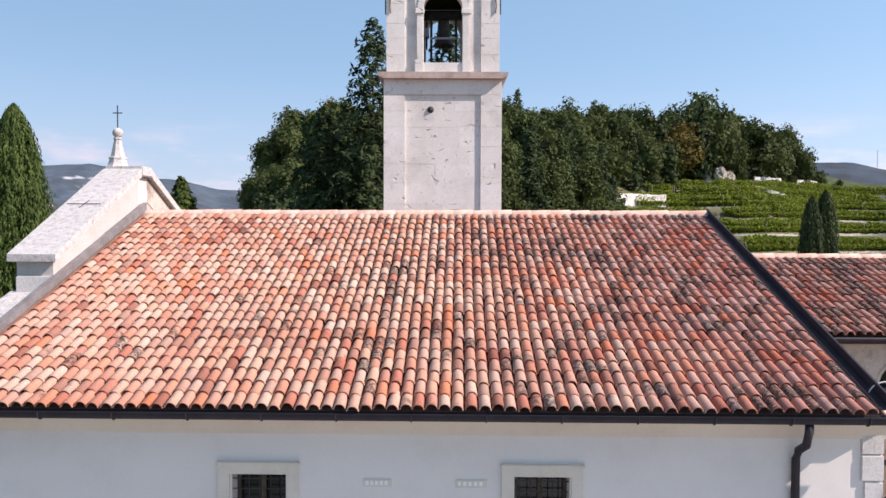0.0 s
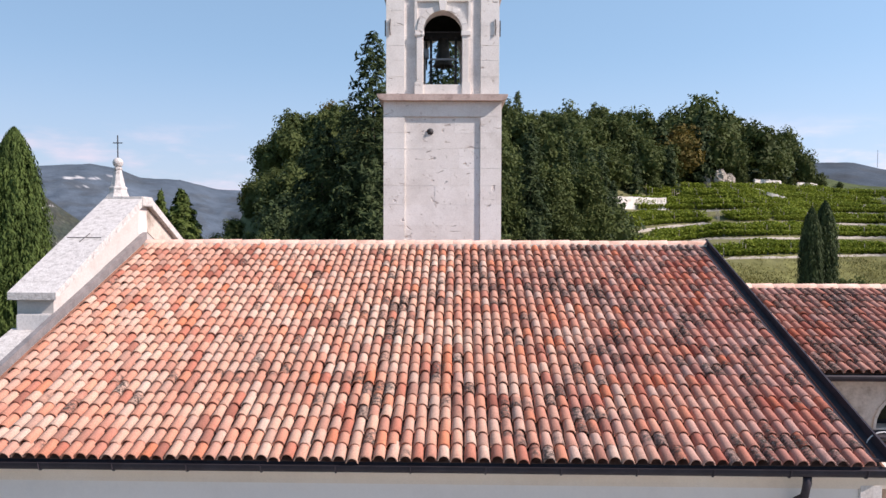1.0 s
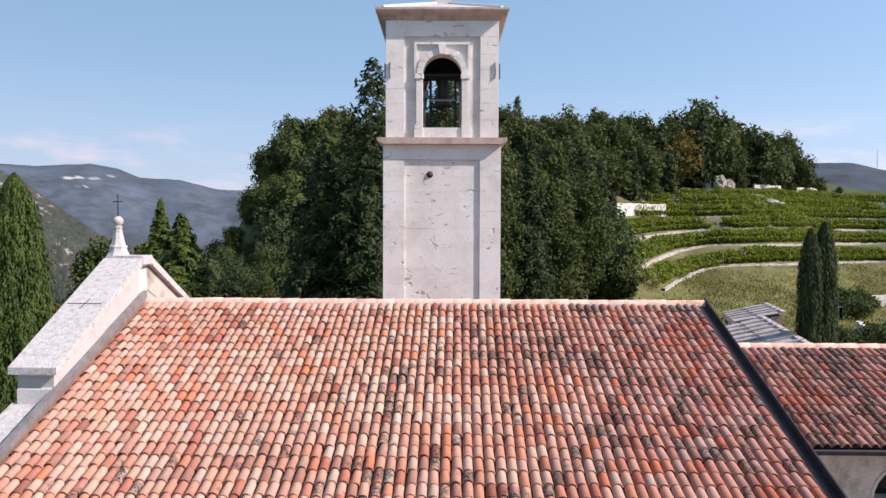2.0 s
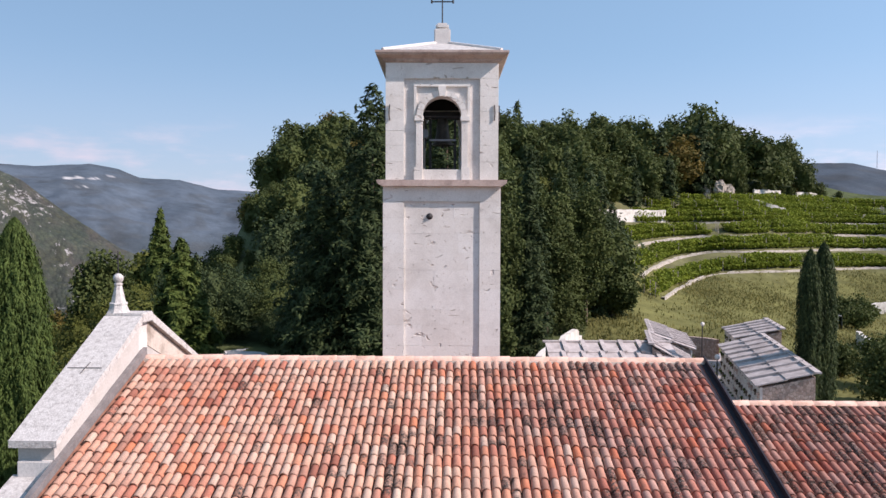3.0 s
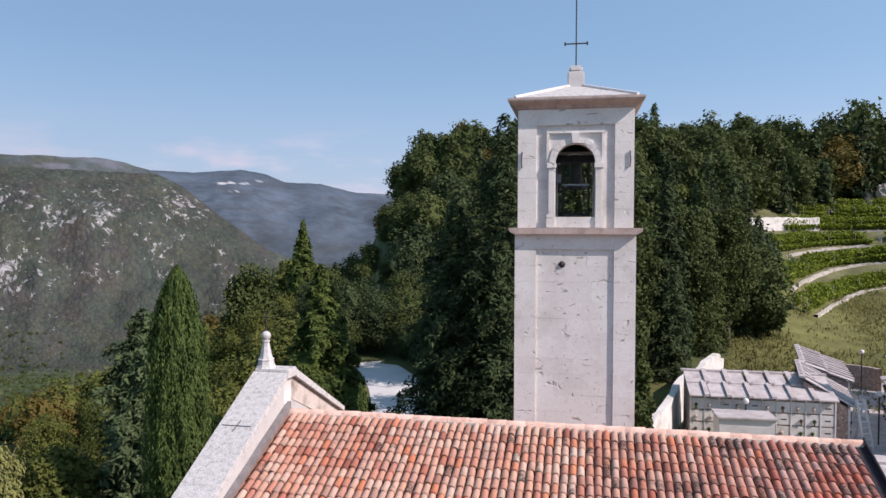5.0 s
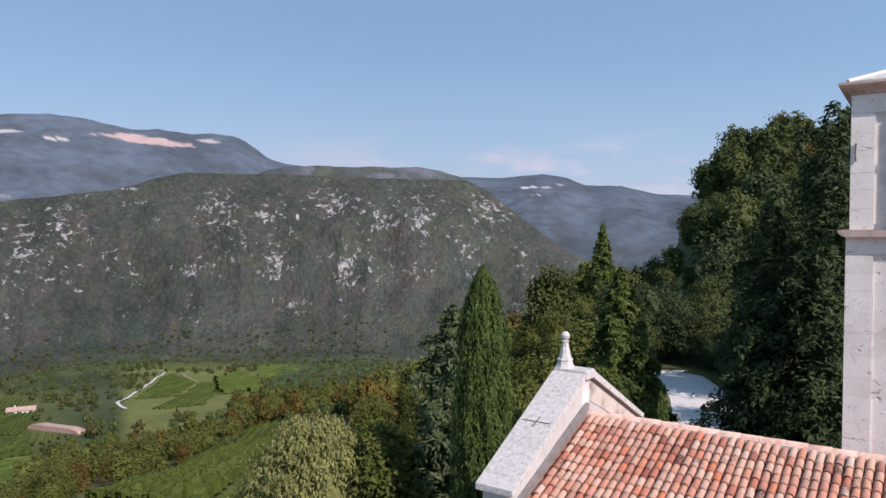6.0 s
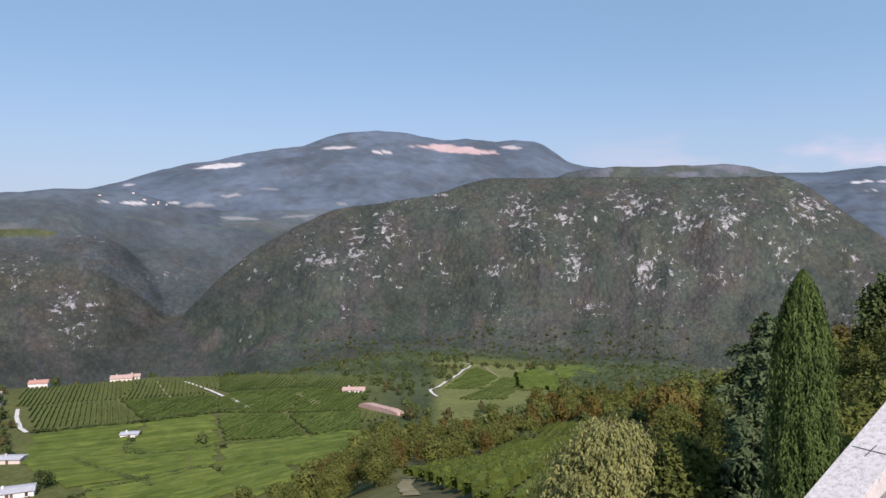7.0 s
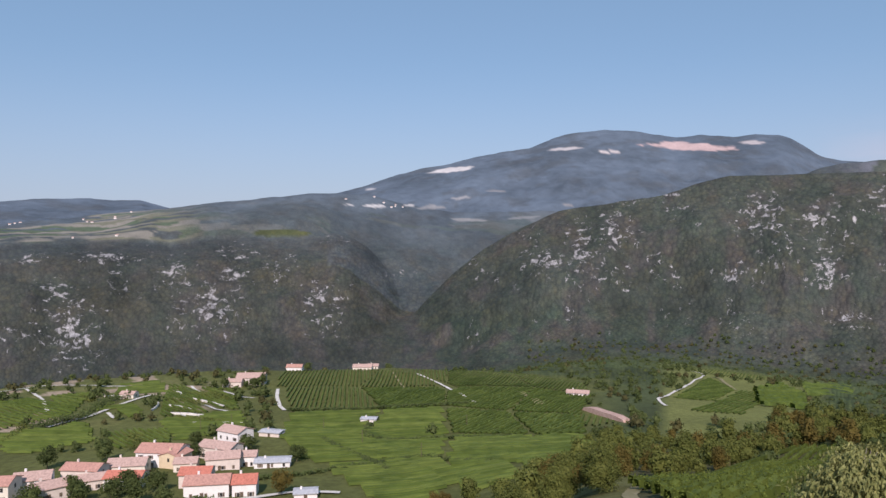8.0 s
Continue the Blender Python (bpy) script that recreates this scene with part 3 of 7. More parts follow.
    fields = smooth(2405, 2425, r) * np.where(az > 83.5, 1.0, smooth(2780, 2800, r)) * (1 - smooth(3150, 3250, r)) * (cell > 0.2) * open_land * smooth(62, 66, az)
    hue = np.where((cell > 0.66)[:, None], np.array([[0.22, 0.205, 0.17]]), np.where((cell > 0.45)[:, None], np.array([[0.15, 0.15, 0.105]]), np.array([[0.085, 0.115, 0.07]])))
    lay(fields * (0.2 + 0.65 * smooth(92, 96, az)) * (1 - smooth(0.02, 0.035, tan) * 0.7), hue * (0.8 + 0.4 * n2[:, None]))
    # blue raised in this meadow and the crest strips, haze in their colour
    meadow = np.hypot((az - 87.3) / 2.3, (tan + 0.001) / 0.006)
    lay((1 - smooth(0.85, 1.0, meadow + (n3 - 0.5) * 0.5)) * (r > 2350) * (r < 3100), green * 0.5 * np.array([0.95, 1.0, 1.5])[None])
    crestland = smooth(2250, 2330, r) * (1 - smooth(2500, 2520, r)) * (1 - smooth(43, 48, az)) * smooth(32, 35, az) * smooth(0.46, 0.52, fbm(x, y, 180, 3, 98))
    lay(crestland * 0.4, np.where((cell > 0.5)[:, None], earth * 0.6, grass * 0.62) * np.array([0.85, 0.95, 1.5])[None])
    # quarries on the mountain and pale fields at its foot
    for a, e, wa, we, tilt, c in ((56.0, 0.113, 4.4, 0.0055, 0.0019, (0.43, 0.32, 0.305)), (62.0, 0.109, 0.9, 0.002, 0.0, (0.45, 0.4, 0.38)), (65.2, 0.115, 1.6, 0.0025, -0.001, (0.38, 0.36, 0.36)),
                                  (51.6, 0.115, 1.0, 0.003, 0.001, (0.36, 0.33, 0.33)), (74.2, 0.087, 2.1, 0.0035, -0.002, (0.48, 0.46, 0.45)), (27.4, 0.058, 0.45, 0.0015, 0.0, (0.5, 0.5, 0.5)), (26.7, 0.059, 0.3, 0.0013, 0.0, (0.46, 0.45, 0.45)), (25.7, 0.0585, 0.4, 0.0012, 0.0, (0.42, 0.42, 0.43)),
                                  (26.5, 0.048, 0.55, 0.0016, 0.0, (0.34, 0.35, 0.36)), (24.6, 0.062, 0.4, 0.001, 0.0, (0.3, 0.31, 0.33)), (80.2, 0.037, 0.9, 0.0022, 0.0, (0.44, 0.43, 0.42)), (82.3, 0.0387, 0.5, 0.0016, 0.0, (0.4, 0.39, 0.38)),
                                  (77.4, 0.038, 0.5, 0.002, 0.0, (0.4, 0.39, 0.38)), (75.5, 0.0355, 1.3, 0.0028, -0.001, (0.21, 0.215, 0.22)), (73.3, 0.0485, 1.2, 0.002, -0.001, (0.26, 0.26, 0.265)), (70.6, 0.058, 0.8, 0.0014, 0.0, (0.2, 0.205, 0.215)),
                                  (72.4, 0.018, 1.9, 0.0022, 0.0007, (0.2, 0.205, 0.205)), (68.3, 0.0215, 1.5, 0.0022, -0.0012, (0.17, 0.18, 0.185)), (64.9, 0.0385, 0.9, 0.0014, -0.001, (0.2, 0.2, 0.205)), (80.5, 0.06, 0.5, 0.0015, -0.001, (0.34, 0.34, 0.35))):
        d = np.hypot((az - a) / wa, (tan - e - (az - a) * tilt) / we) + (n3 - 0.5) * 1.1
        lay((1 - smooth(0.75, 0.9, d)) * (r > 2400), np.array(c)[None] * (0.85 + 0.3 * n2[:, None]))
    # bare rock: clusters of crags among the woods of the gorge, by bearing and rise
    rocky = 0.36 * smooth(0.5, 0.66, fbm(az * 30 - z * 0.3, z * 1.0, 60, 3, 81)) * smooth(-0.17, -0.12, tan) * (1 - smooth(0.045, 0.06, tan))
    for a, e, wa, we in CRAGS:
        rocky = np.maximum(rocky, 0.85 * np.exp(-((az - a) / wa) ** 2 - ((tan - e) / we) ** 2))
    rocky = rocky * smooth(1050, 1250, r) * (1 - smooth(2330, 2400, r)) * (az > 20)
    return col, rocky


# bearing, rise, half width, half height of the larger crag clusters
CRAGS = [(64.0, -0.02, 1.0, 0.035), (61.6, 0.0, 0.9, 0.03), (66.5, -0.04, 1.8, 0.015), (50.9, 0.02, 1.7, 0.026), (47.4, 0.018, 1.0, 0.014), (47.0, -0.045, 1.1, 0.035),
         (45.6, -0.105, 1.2, 0.018), (42.5, 0.035, 2.0, 0.022), (41.2, -0.052, 1.6, 0.028), (38.6, 0.012, 1.6, 0.018), (30.4, 0.03, 1.5, 0.026), (35.5, 0.018, 1.4, 0.03),
         (57.6, 0.05, 0.8, 0.006), (102.0, -0.122, 1.7, 0.042), (104.4, -0.033, 0.9, 0.006), (99.7, -0.031, 2.2, 0.006), (95.2, -0.055, 1.1, 0.02), (90.9, -0.057, 1.2, 0.011),
         (87.6, -0.058, 0.5, 0.014), (92.5, -0.1, 1.6, 0.03), (84.6, -0.09, 1.2, 0.02), (103, -0.075, 1.2, 0.015), (83.2, -0.006, 0.8, 0.008), (53, -0.055, 1.0, 0.012)]


def build_ground():
    az = np.concatenate([np.arange(-180, -40, 6.0), np.arange(-40, 12, 0.5), np.arange(12, 110, 0.25), np.arange(112, 180, 5.0)])
    rr = np.concatenate([[0.02, 1.5, 5, 10], np.arange(16, 120, 3.0), np.arange(120, 600, 6.0), np.arange(600, 900, 12), np.arange(900, 2460, 12.5), np.arange(2460, 3120, 16.0), np.geomspace(3125, 4600, 60), [4700, 4900, 5200]])
    A, R = np.meshgrid(np.radians(az), rr, indexing="ij")
    x, y = -np.sin(A) * R, np.cos(A) * R
    z = land_height(x.ravel(), y.ravel())
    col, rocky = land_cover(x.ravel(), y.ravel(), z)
    r = R.ravel()
    # woods stand on the gorge and the mountain
    dome = crowns(x.ravel(), y.ravel(), 24.0, 5)
    wooded = smooth(0.118, 0.1, col[:, 1]) * smooth(500, 650, r) * (1 - 0.75 * smooth(1950, 2900, r))
    z = z + dome * (4.0 - 2.2 * smooth(900, 1050, r)) * wooded
    na, nr = A.shape
    idx = np.arange(na * nr).reshape(na, nr)
    nxt = np.roll(idx, -1, 0)
    f = np.stack([idx[:, :-1], idx[:, 1:], nxt[:, 1:], nxt[:, :-1]], -1).reshape(-1, 4)
    v = np.concatenate([np.stack([x.ravel(), y.ravel(), z], 1), [[0, 0, 0]]])
    m, n, l, b = material("land", 0.95, spec=0.1)
    at = n.new("ShaderNodeAttribute")
    at.attribute_name = "cover"
    tags = n.new("ShaderNodeAttribute")
    tags.attribute_name = "kinds"
    split = n.new("ShaderNodeSeparateColor")
    l.new(tags.outputs["Color"], split.inputs[0])
    mott = ramp(n, l, noise_node(n, l, 0.35, 6, 0.7), [(0.3, (0.6, 0.6, 0.6)), (0.7, (1.3, 1.3, 1.3))])
    c = mix(n, l, "MULTIPLY", 1.0, at.outputs["Color"], mott)
    # tree crowns of the far woods, mapped on the face of the slope
    g = n.new("ShaderNodeAttribute")
    g.attribute_name = "face"

    def on_face(kind, scale, detail=5.0, rough=0.7, dist=0.0):
        t = n.new("ShaderNodeTexVoronoi" if kind == "v" else "ShaderNodeTexNoise")
        t.inputs["Scale"].default_value = scale
        if kind == "n":
            t.inputs["Detail"].default_value, t.inputs["Roughness"].default_value, t.inputs["Distortion"].default_value = detail, rough, dist
        l.new(g.outputs["Vector"], t.inputs["Vector"])
        return t
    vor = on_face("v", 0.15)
    # crown tops painted lighter and gaps darker, as shade between the trees
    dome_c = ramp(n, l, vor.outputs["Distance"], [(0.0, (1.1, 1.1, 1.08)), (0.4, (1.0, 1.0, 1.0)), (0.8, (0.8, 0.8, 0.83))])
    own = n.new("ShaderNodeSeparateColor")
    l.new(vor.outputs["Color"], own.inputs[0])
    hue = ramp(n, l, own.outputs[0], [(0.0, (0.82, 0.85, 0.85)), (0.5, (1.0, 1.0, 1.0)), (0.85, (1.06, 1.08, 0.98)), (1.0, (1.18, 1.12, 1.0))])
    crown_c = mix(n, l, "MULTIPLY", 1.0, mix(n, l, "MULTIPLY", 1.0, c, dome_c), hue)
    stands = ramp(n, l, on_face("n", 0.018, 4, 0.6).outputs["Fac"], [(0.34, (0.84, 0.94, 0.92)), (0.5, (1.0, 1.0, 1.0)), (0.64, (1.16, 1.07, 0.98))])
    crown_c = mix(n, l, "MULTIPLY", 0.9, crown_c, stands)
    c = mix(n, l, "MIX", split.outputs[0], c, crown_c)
    # crags between the trees
    crag = on_face("n", 0.075, 6, 0.72, 0.5).outputs["Fac"]
    add = n.new("ShaderNodeMath")
    add.operation = "MULTIPLY_ADD"
    l.new(split.outputs[1], add.inputs[0])
    add.inputs[1].default_value = 0.155
    l.new(crag, add.inputs[2])
    bare = ramp(n, l, add.outputs[0], [(0.632, (0, 0, 0)), (0.668, (1, 1, 1))])
    bare = mix(n, l, "MULTIPLY", 1.0, bare, ramp(n, l, split.outputs[1], [(0.0, (0, 0, 0)), (0.12, (1, 1, 1))]))
    stone = ramp(n, l, on_face("n", 0.14, 5, 0.75).outputs["Fac"], [(0.32, (0.12, 0.115, 0.115)), (0.5, (0.25, 0.24, 0.235)), (0.7, (0.46, 0.45, 0.44))])
    c = mix(n, l, "MIX", bare, c, stone)
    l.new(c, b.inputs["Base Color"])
    inv = n.new("ShaderNodeMath")
    inv.operation = "MULTIPLY"
    l.new(vor.outputs["Distance"], inv.inputs[0])
    l.new(split.outputs[0], inv.inputs[1])
    hgt = n.new("ShaderNodeMath")
    hgt.operation = "MULTIPLY_ADD"
    l.new(inv.outputs[0], hgt.inputs[0])
    hgt.inputs[1].default_value = -8.0
    l.new(noise_node(n, l, 0.5, 5, 0.7), hgt.inputs[2])
    bump(n, l, b, hgt.outputs[0], 0.4, 0.6)
    me = from_arrays("ground", v, f, m, True)
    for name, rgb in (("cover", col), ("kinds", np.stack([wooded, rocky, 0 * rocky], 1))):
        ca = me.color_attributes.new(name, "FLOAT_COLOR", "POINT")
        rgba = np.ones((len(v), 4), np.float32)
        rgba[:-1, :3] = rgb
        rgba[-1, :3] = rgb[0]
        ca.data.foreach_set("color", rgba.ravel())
    # coordinates for the slopes across the valley, scaled to look even from the camera
    fa = me.attributes.new("face", "FLOAT_VECTOR", "POINT")
    fv = np.zeros((len(v), 3), np.float32)
    fv[:-1] = np.stack([A.ravel() * 1500, up_slope(r, z), 0 * z], 1)
    fa.data.foreach_set("vector", fv.ravel())
    return tagged(new("ground", me), "hillside, valley and wooded mountains in summer", "ground", kind="structure")


build_ground()


# ---- the church: nave roof of clay tiles, gabled facade with a pinnacle, lower chancel ----
CH = (-0.5, 12.0, 0.0)
TURN = -1.3
church = thing("church", CH, "small white church with clay-tiled roofs and a stone gable", "church", turn=TURN)
EAVE_Y, EAVE_Z, RIDGE_Y, RIDGE_Z = -3.33, 6.63, 3.08, 9.04
XL, XR = -5.9, 5.88
SLOPE = math.atan2(RIDGE_Z - EAVE_Z, RIDGE_Y - EAVE_Y)
RUN = math.hypot(RIDGE_Z - EAVE_Z, RIDGE_Y - EAVE_Y)


def tile_arrays(r0, r1, length, thick=0.016, seg=6, flip=False):
    """A barrel tile, mouth towards -y, rising along +y: outer skin, mouth rim and inner lip."""
    ang = [math.pi * k / seg for k in range(seg + 1)]
    v, f = [], []
    for y, r, dz in ((0.0, r0, 0.0), (length, r1, 0.0)):
        for a in ang:
            v.append((r * math.cos(a), y, r * math.sin(a) * (-0.9 if flip else 0.98) + dz))
    k = seg + 1
    for a in ang:
        v.append(((r0 - thick) * math.cos(a), 0.0, (r0 - thick) * math.sin(a) * (-0.9 if flip else 0.98)))
    for a in ang:
        v.append(((r0 - thick) * math.cos(a), 0.09, (r0 - thick) * math.sin(a) * (-0.9 if flip else 0.98)))
    for i in range(seg):
        f += [(i, i + 1, k + i + 1, k + i), (i + 1, i, 2 * k + i, 2 * k + i + 1), (2 * k + i + 1, 2 * k + i, 3 * k + i, 3 * k + i + 1)]
    return np.array(v), np.array(f)


def lay_tiles(parent, x0, x1, ey, ez, slope, run, step, gauge, single_rows, name, seed, clay=TILES):
    """Rows of cover tiles over pan tiles; the lowest rows one object each, the rest joined."""
    rng = np.random.default_rng(seed)
    v, f = tile_arrays(0.077, 0.064, 0.35, 0.013)
    pv, pf = tile_arrays(0.062, 0.072, run - 0.06, seg=4, flip=True)
    cols, rows = int(round((x1 - x0) / step)), int(run / gauge)
    step = (x1 - x0) / cols
    gauge = (run - 0.04) / rows
    me = from_arrays("tile", v, f, TILE, True)
    cs, sn = math.cos(slope), math.sin(slope)
    vs, fs, count = [], [], 0
    for j in range(rows):
        for i in range(cols):
            x = x0 + (i + 0.5) * step + rng.normal(0, 0.005)
            d = j * gauge - 0.1 + rng.normal(0, 0.013) + (0.02 * math.sin(i * 1.7) if j else 0)
            h = 0.066 + rng.normal(0, 0.004)
            tilt = slope - 0.06 + rng.normal(0, 0.012)
            yaw = rng.normal(0, 0.018)
            at = Matrix.Translation((x, ey + d * cs - h * sn, ez + d * sn + h * cs)) @ Matrix.Rotation(tilt, 4, "X") @ Matrix.Rotation(yaw, 4, "Z")
            if j < single_rows:
                o = new(name, me)
                o.parent = parent
                o.matrix_local = at
            else:
                mm = np.array(at)
                vs.append(v @ mm[:3, :3].T + mm[:3, 3])
                fs.append(f + count)
                count += len(v)
    if vs:
        o = part("upper_tiles", from_arrays("upper_tiles", np.concatenate(vs), np.concatenate(fs), clay, True), None, parent)
        tagged(o, kind="stuff")
    vs, fs, count = [], [], 0
    for i in range(cols + 1):
        mm = np.array(Matrix.Translation((x0 + i * step, ey + 0.05 * cs - 0.085 * sn, ez + 0.05 * sn + 0.085 * cs)) @ Matrix.Rotation(slope, 4, "X"))
        vs.append(pv @ mm[:3, :3].T + mm[:3, 3])
        fs.append(pf + count)
        count += len(pv)
    o = part("pan_tiles", from_arrays("pan_tiles", np.concatenate(vs), np.concatenate(fs), PAN, True), None, parent)
    tagged(o, kind="stuff")


def roof_deck(x0, x1, ey, ez, ry, rz, back_y, thick=0.12):
    bz = rz - (back_y - ry) * (rz - ez) / (ry - ey)
    return prism([(ey, ez), (ry, rz), (back_y, bz), (back_y, bz - thick), (ry, rz - thick), (ey, ez - thick)], x0, x1, "x")


# nave walls: front wall with two window openings, gable ends, back
WALL_Y = -3.0


def build_nave():
    front = bmesh.new()
    xs = [XL - 0.6, -2.10, -1.41, 1.47, 2.16, XR + 0.1]
    for k in range(5):
        hole = k in (1, 3)
        if hole:
            box(xs[k], xs[k + 1], WALL_Y, WALL_Y + 0.5, -0.4, 4.65, bm=front)
            box(xs[k], xs[k + 1], WALL_Y, WALL_Y + 0.5, 5.725, 6.52, bm=front)
        else:
            box(xs[k], xs[k + 1], WALL_Y, WALL_Y + 0.5, -0.4, 6.52, bm=front)
    bmesh.ops.remove_doubles(front, verts=front.verts, dist=0.0005)
    part("front_wall", front, PLASTER, church, "pale plastered wall")
    slope = (RIDGE_Z - EAVE_Z) / (RIDGE_Y - EAVE_Y)
    by = 8.55
    gable = [(WALL_Y + 0.5, -0.4), (by, -0.4), (by, RIDGE_Z - 0.15 - (by - RIDGE_Y) * slope), (RIDGE_Y, RIDGE_Z - 0.15), (WALL_Y + 0.5, EAVE_Z - 0.02 + 0.5 * slope)]
    part("gable_wall", prism(gable, XR - 0.5, XR + 0.06, "x"), PLASTER_WORN, church, "peeling plaster gable wall")
    part("back_wall", box(XL, XR - 0.6, by - 0.5, by, -0.4, 6.6), PLASTER, church)
    # cavetto cornice under the gutter
    prof = [(WALL_Y + 0.1, 6.235), (WALL_Y - 0.02, 6.235), (WALL_Y - 0.03, 6.29), (WALL_Y - 0.07, 6.41), (WALL_Y - 0.15, 6.49), (WALL_Y - 0.2, 6.53), (WALL_Y - 0.2, 6.57), (WALL_Y + 0.1, 6.6)]
    part("cornice", prism(prof, XL - 0.6, XR + 0.2, "x"), OCHRE, church, "ochre plaster cornice")
    # quoins
    rng = random.Random(5)
    z = -0.3
    while z < 6.15:
        h = rng.uniform(0.3, 0.4)
        w = rng.choice((0.2, 0.2, 0.24))
        part("quoin", box(XR + 0.1 - w, XR + 0.14, WALL_Y - 0.025 - rng.uniform(0, 0.015), WALL_Y + 0.45, z, min(z + h - 0.012, 6.29), 0.012), STONE, church)
        z += h
    # gutter with brackets, downpipe
    g = bmesh.new()
    prof = []
    for k in range(9):
        a = math.pi + math.pi * k / 8
        prof.append((EAVE_Y - 0.06 + 0.075 * math.cos(a), 6.60 + 0.095 * math.sin(a)))
    prof += [(EAVE_Y + 0.005, 6.6), *[(EAVE_Y - 0.06 + 0.065 * math.cos(math.pi + math.pi * k / 8), 6.61 + 0.083 * math.sin(math.pi + math.pi * k / 8)) for k in range(8, -1, -1)], (EAVE_Y - 0.145, 6.61)]
    prism(prof, XL - 0.6, XR + 0.42, "x", g)
    gut = part("gutter", g, METAL, church, "dark metal gutter")
    for k in range(14):
        x = XL - 0.2 + k * 0.9
        part("gutter_bracket", tube([(x, EAVE_Y - 0.06 + 0.083 * math.cos(a), 6.6 + 0.103 * math.sin(a)) for a in [math.pi + math.pi * q / 6 for q in range(7)]], 0.009, 6), METAL, gut)
    part("fascia", box(XL - 0.6, XR - 0.02, WALL_Y - 0.24, WALL_Y - 0.205, 6.50, 6.6), METAL, church)
    dp = 4.95
    pts = [(dp - 0.02, EAVE_Y - 0.05, 6.5), (dp - 0.02, EAVE_Y - 0.05, 6.42), (dp - 0.02, EAVE_Y + 0.02, 6.235), (dp - 0.02, WALL_Y - 0.12, 6.12), (dp - 0.03, WALL_Y - 0.07, 6.0), (dp - 0.03, WALL_Y - 0.07, 0.1)]
    pipe = part("downpipe", tube(pts, 0.05, 12), METAL, church, "dark metal downpipe", True)
    for z in (5.45, 3.4, 1.4):
        part("pipe_clamp", tube([(dp - 0.03, WALL_Y - 0.07, z), (dp - 0.03, WALL_Y - 0.07, z + 0.035)], 0.06, 12), METAL, pipe)
    # windows
    for x0, x1 in ((-2.10, -1.41), (1.47, 2.16)):
        win = part("window", prism([(x0 - 0.16, 4.5), (x0 - 0.16, 5.84), (x1 + 0.16, 5.84), (x1 + 0.16, 4.5), (x1 + 0.02, 4.5), (x1 + 0.02, 5.725), (x0 - 0.02, 5.725), (x0 - 0.02, 4.5)], WALL_Y - 0.045, WALL_Y - 0.002), FRAME_STONE, church, "cream stone window surround with iron grille")
        part("lintel_moulding", box(x0 - 0.18, x1 + 0.18, WALL_Y - 0.065, WALL_Y - 0.002, 5.842, 5.88, 0.006), FRAME_STONE, win)
        part("sill", box(x0 - 0.2, x1 + 0.2, WALL_Y - 0.09, WALL_Y + 0.2, 4.38, 4.5, 0.01), FRAME_STONE, win)
        part("pane", box(x0, x1, WALL_Y + 0.3, WALL_Y + 0.32, 4.5, 5.725), GLASS, win)
        part("window_frame", prism([(x0, 4.5), (x0, 5.725), (x1, 5.725), (x1, 4.5), (x1 - 0.05, 4.55), (x1 - 0.05, 5.675), (x0 + 0.05, 5.675), (x0 + 0.05, 4.55)], WALL_Y + 0.24, WALL_Y + 0.29), BARK, win)
        part("mullion", box((x0 + x1) / 2 - 0.03, (x0 + x1) / 2 + 0.03, WALL_Y + 0.24, WALL_Y + 0.29, 4.55, 5.675), BARK, win)
        for k in range(5):
            x = x0 + 0.07 + k * (x1 - x0 - 0.14) / 4
            part("grille_bar", tube([(x, WALL_Y + 0.06, 4.5), (x, WALL_Y + 0.06, 5.725)], 0.008, 6), IRON, win)
        for k in range(9):
            z = 4.6 + k * 0.13
            part("grille_bar", tube([(x0 - 0.01, WALL_Y + 0.052, z), (x1 + 0.01, WALL_Y + 0.052, z)], 0.008, 6), IRON, win)
    # small pale plaques with worn inscriptions
    for x0, w in ((-0.43, 0.36), (0.73, 0.4)):
        z = 5.57
        pl = part("plaque", box(x0, x0 + w, WALL_Y - 0.012, WALL_Y + 0.02, z, z + 0.10, 0.004), FRAME_STONE, church, "small worn inscription plaque")
        for k in range(5):
            xx = x0 + 0.03 + k * (w - 0.06) / 5
            part("letter_bar", box(xx, xx + 0.04, WALL_Y - 0.017, WALL_Y - 0.0125, z + 0.025, z + 0.078), MARBLE, pl)


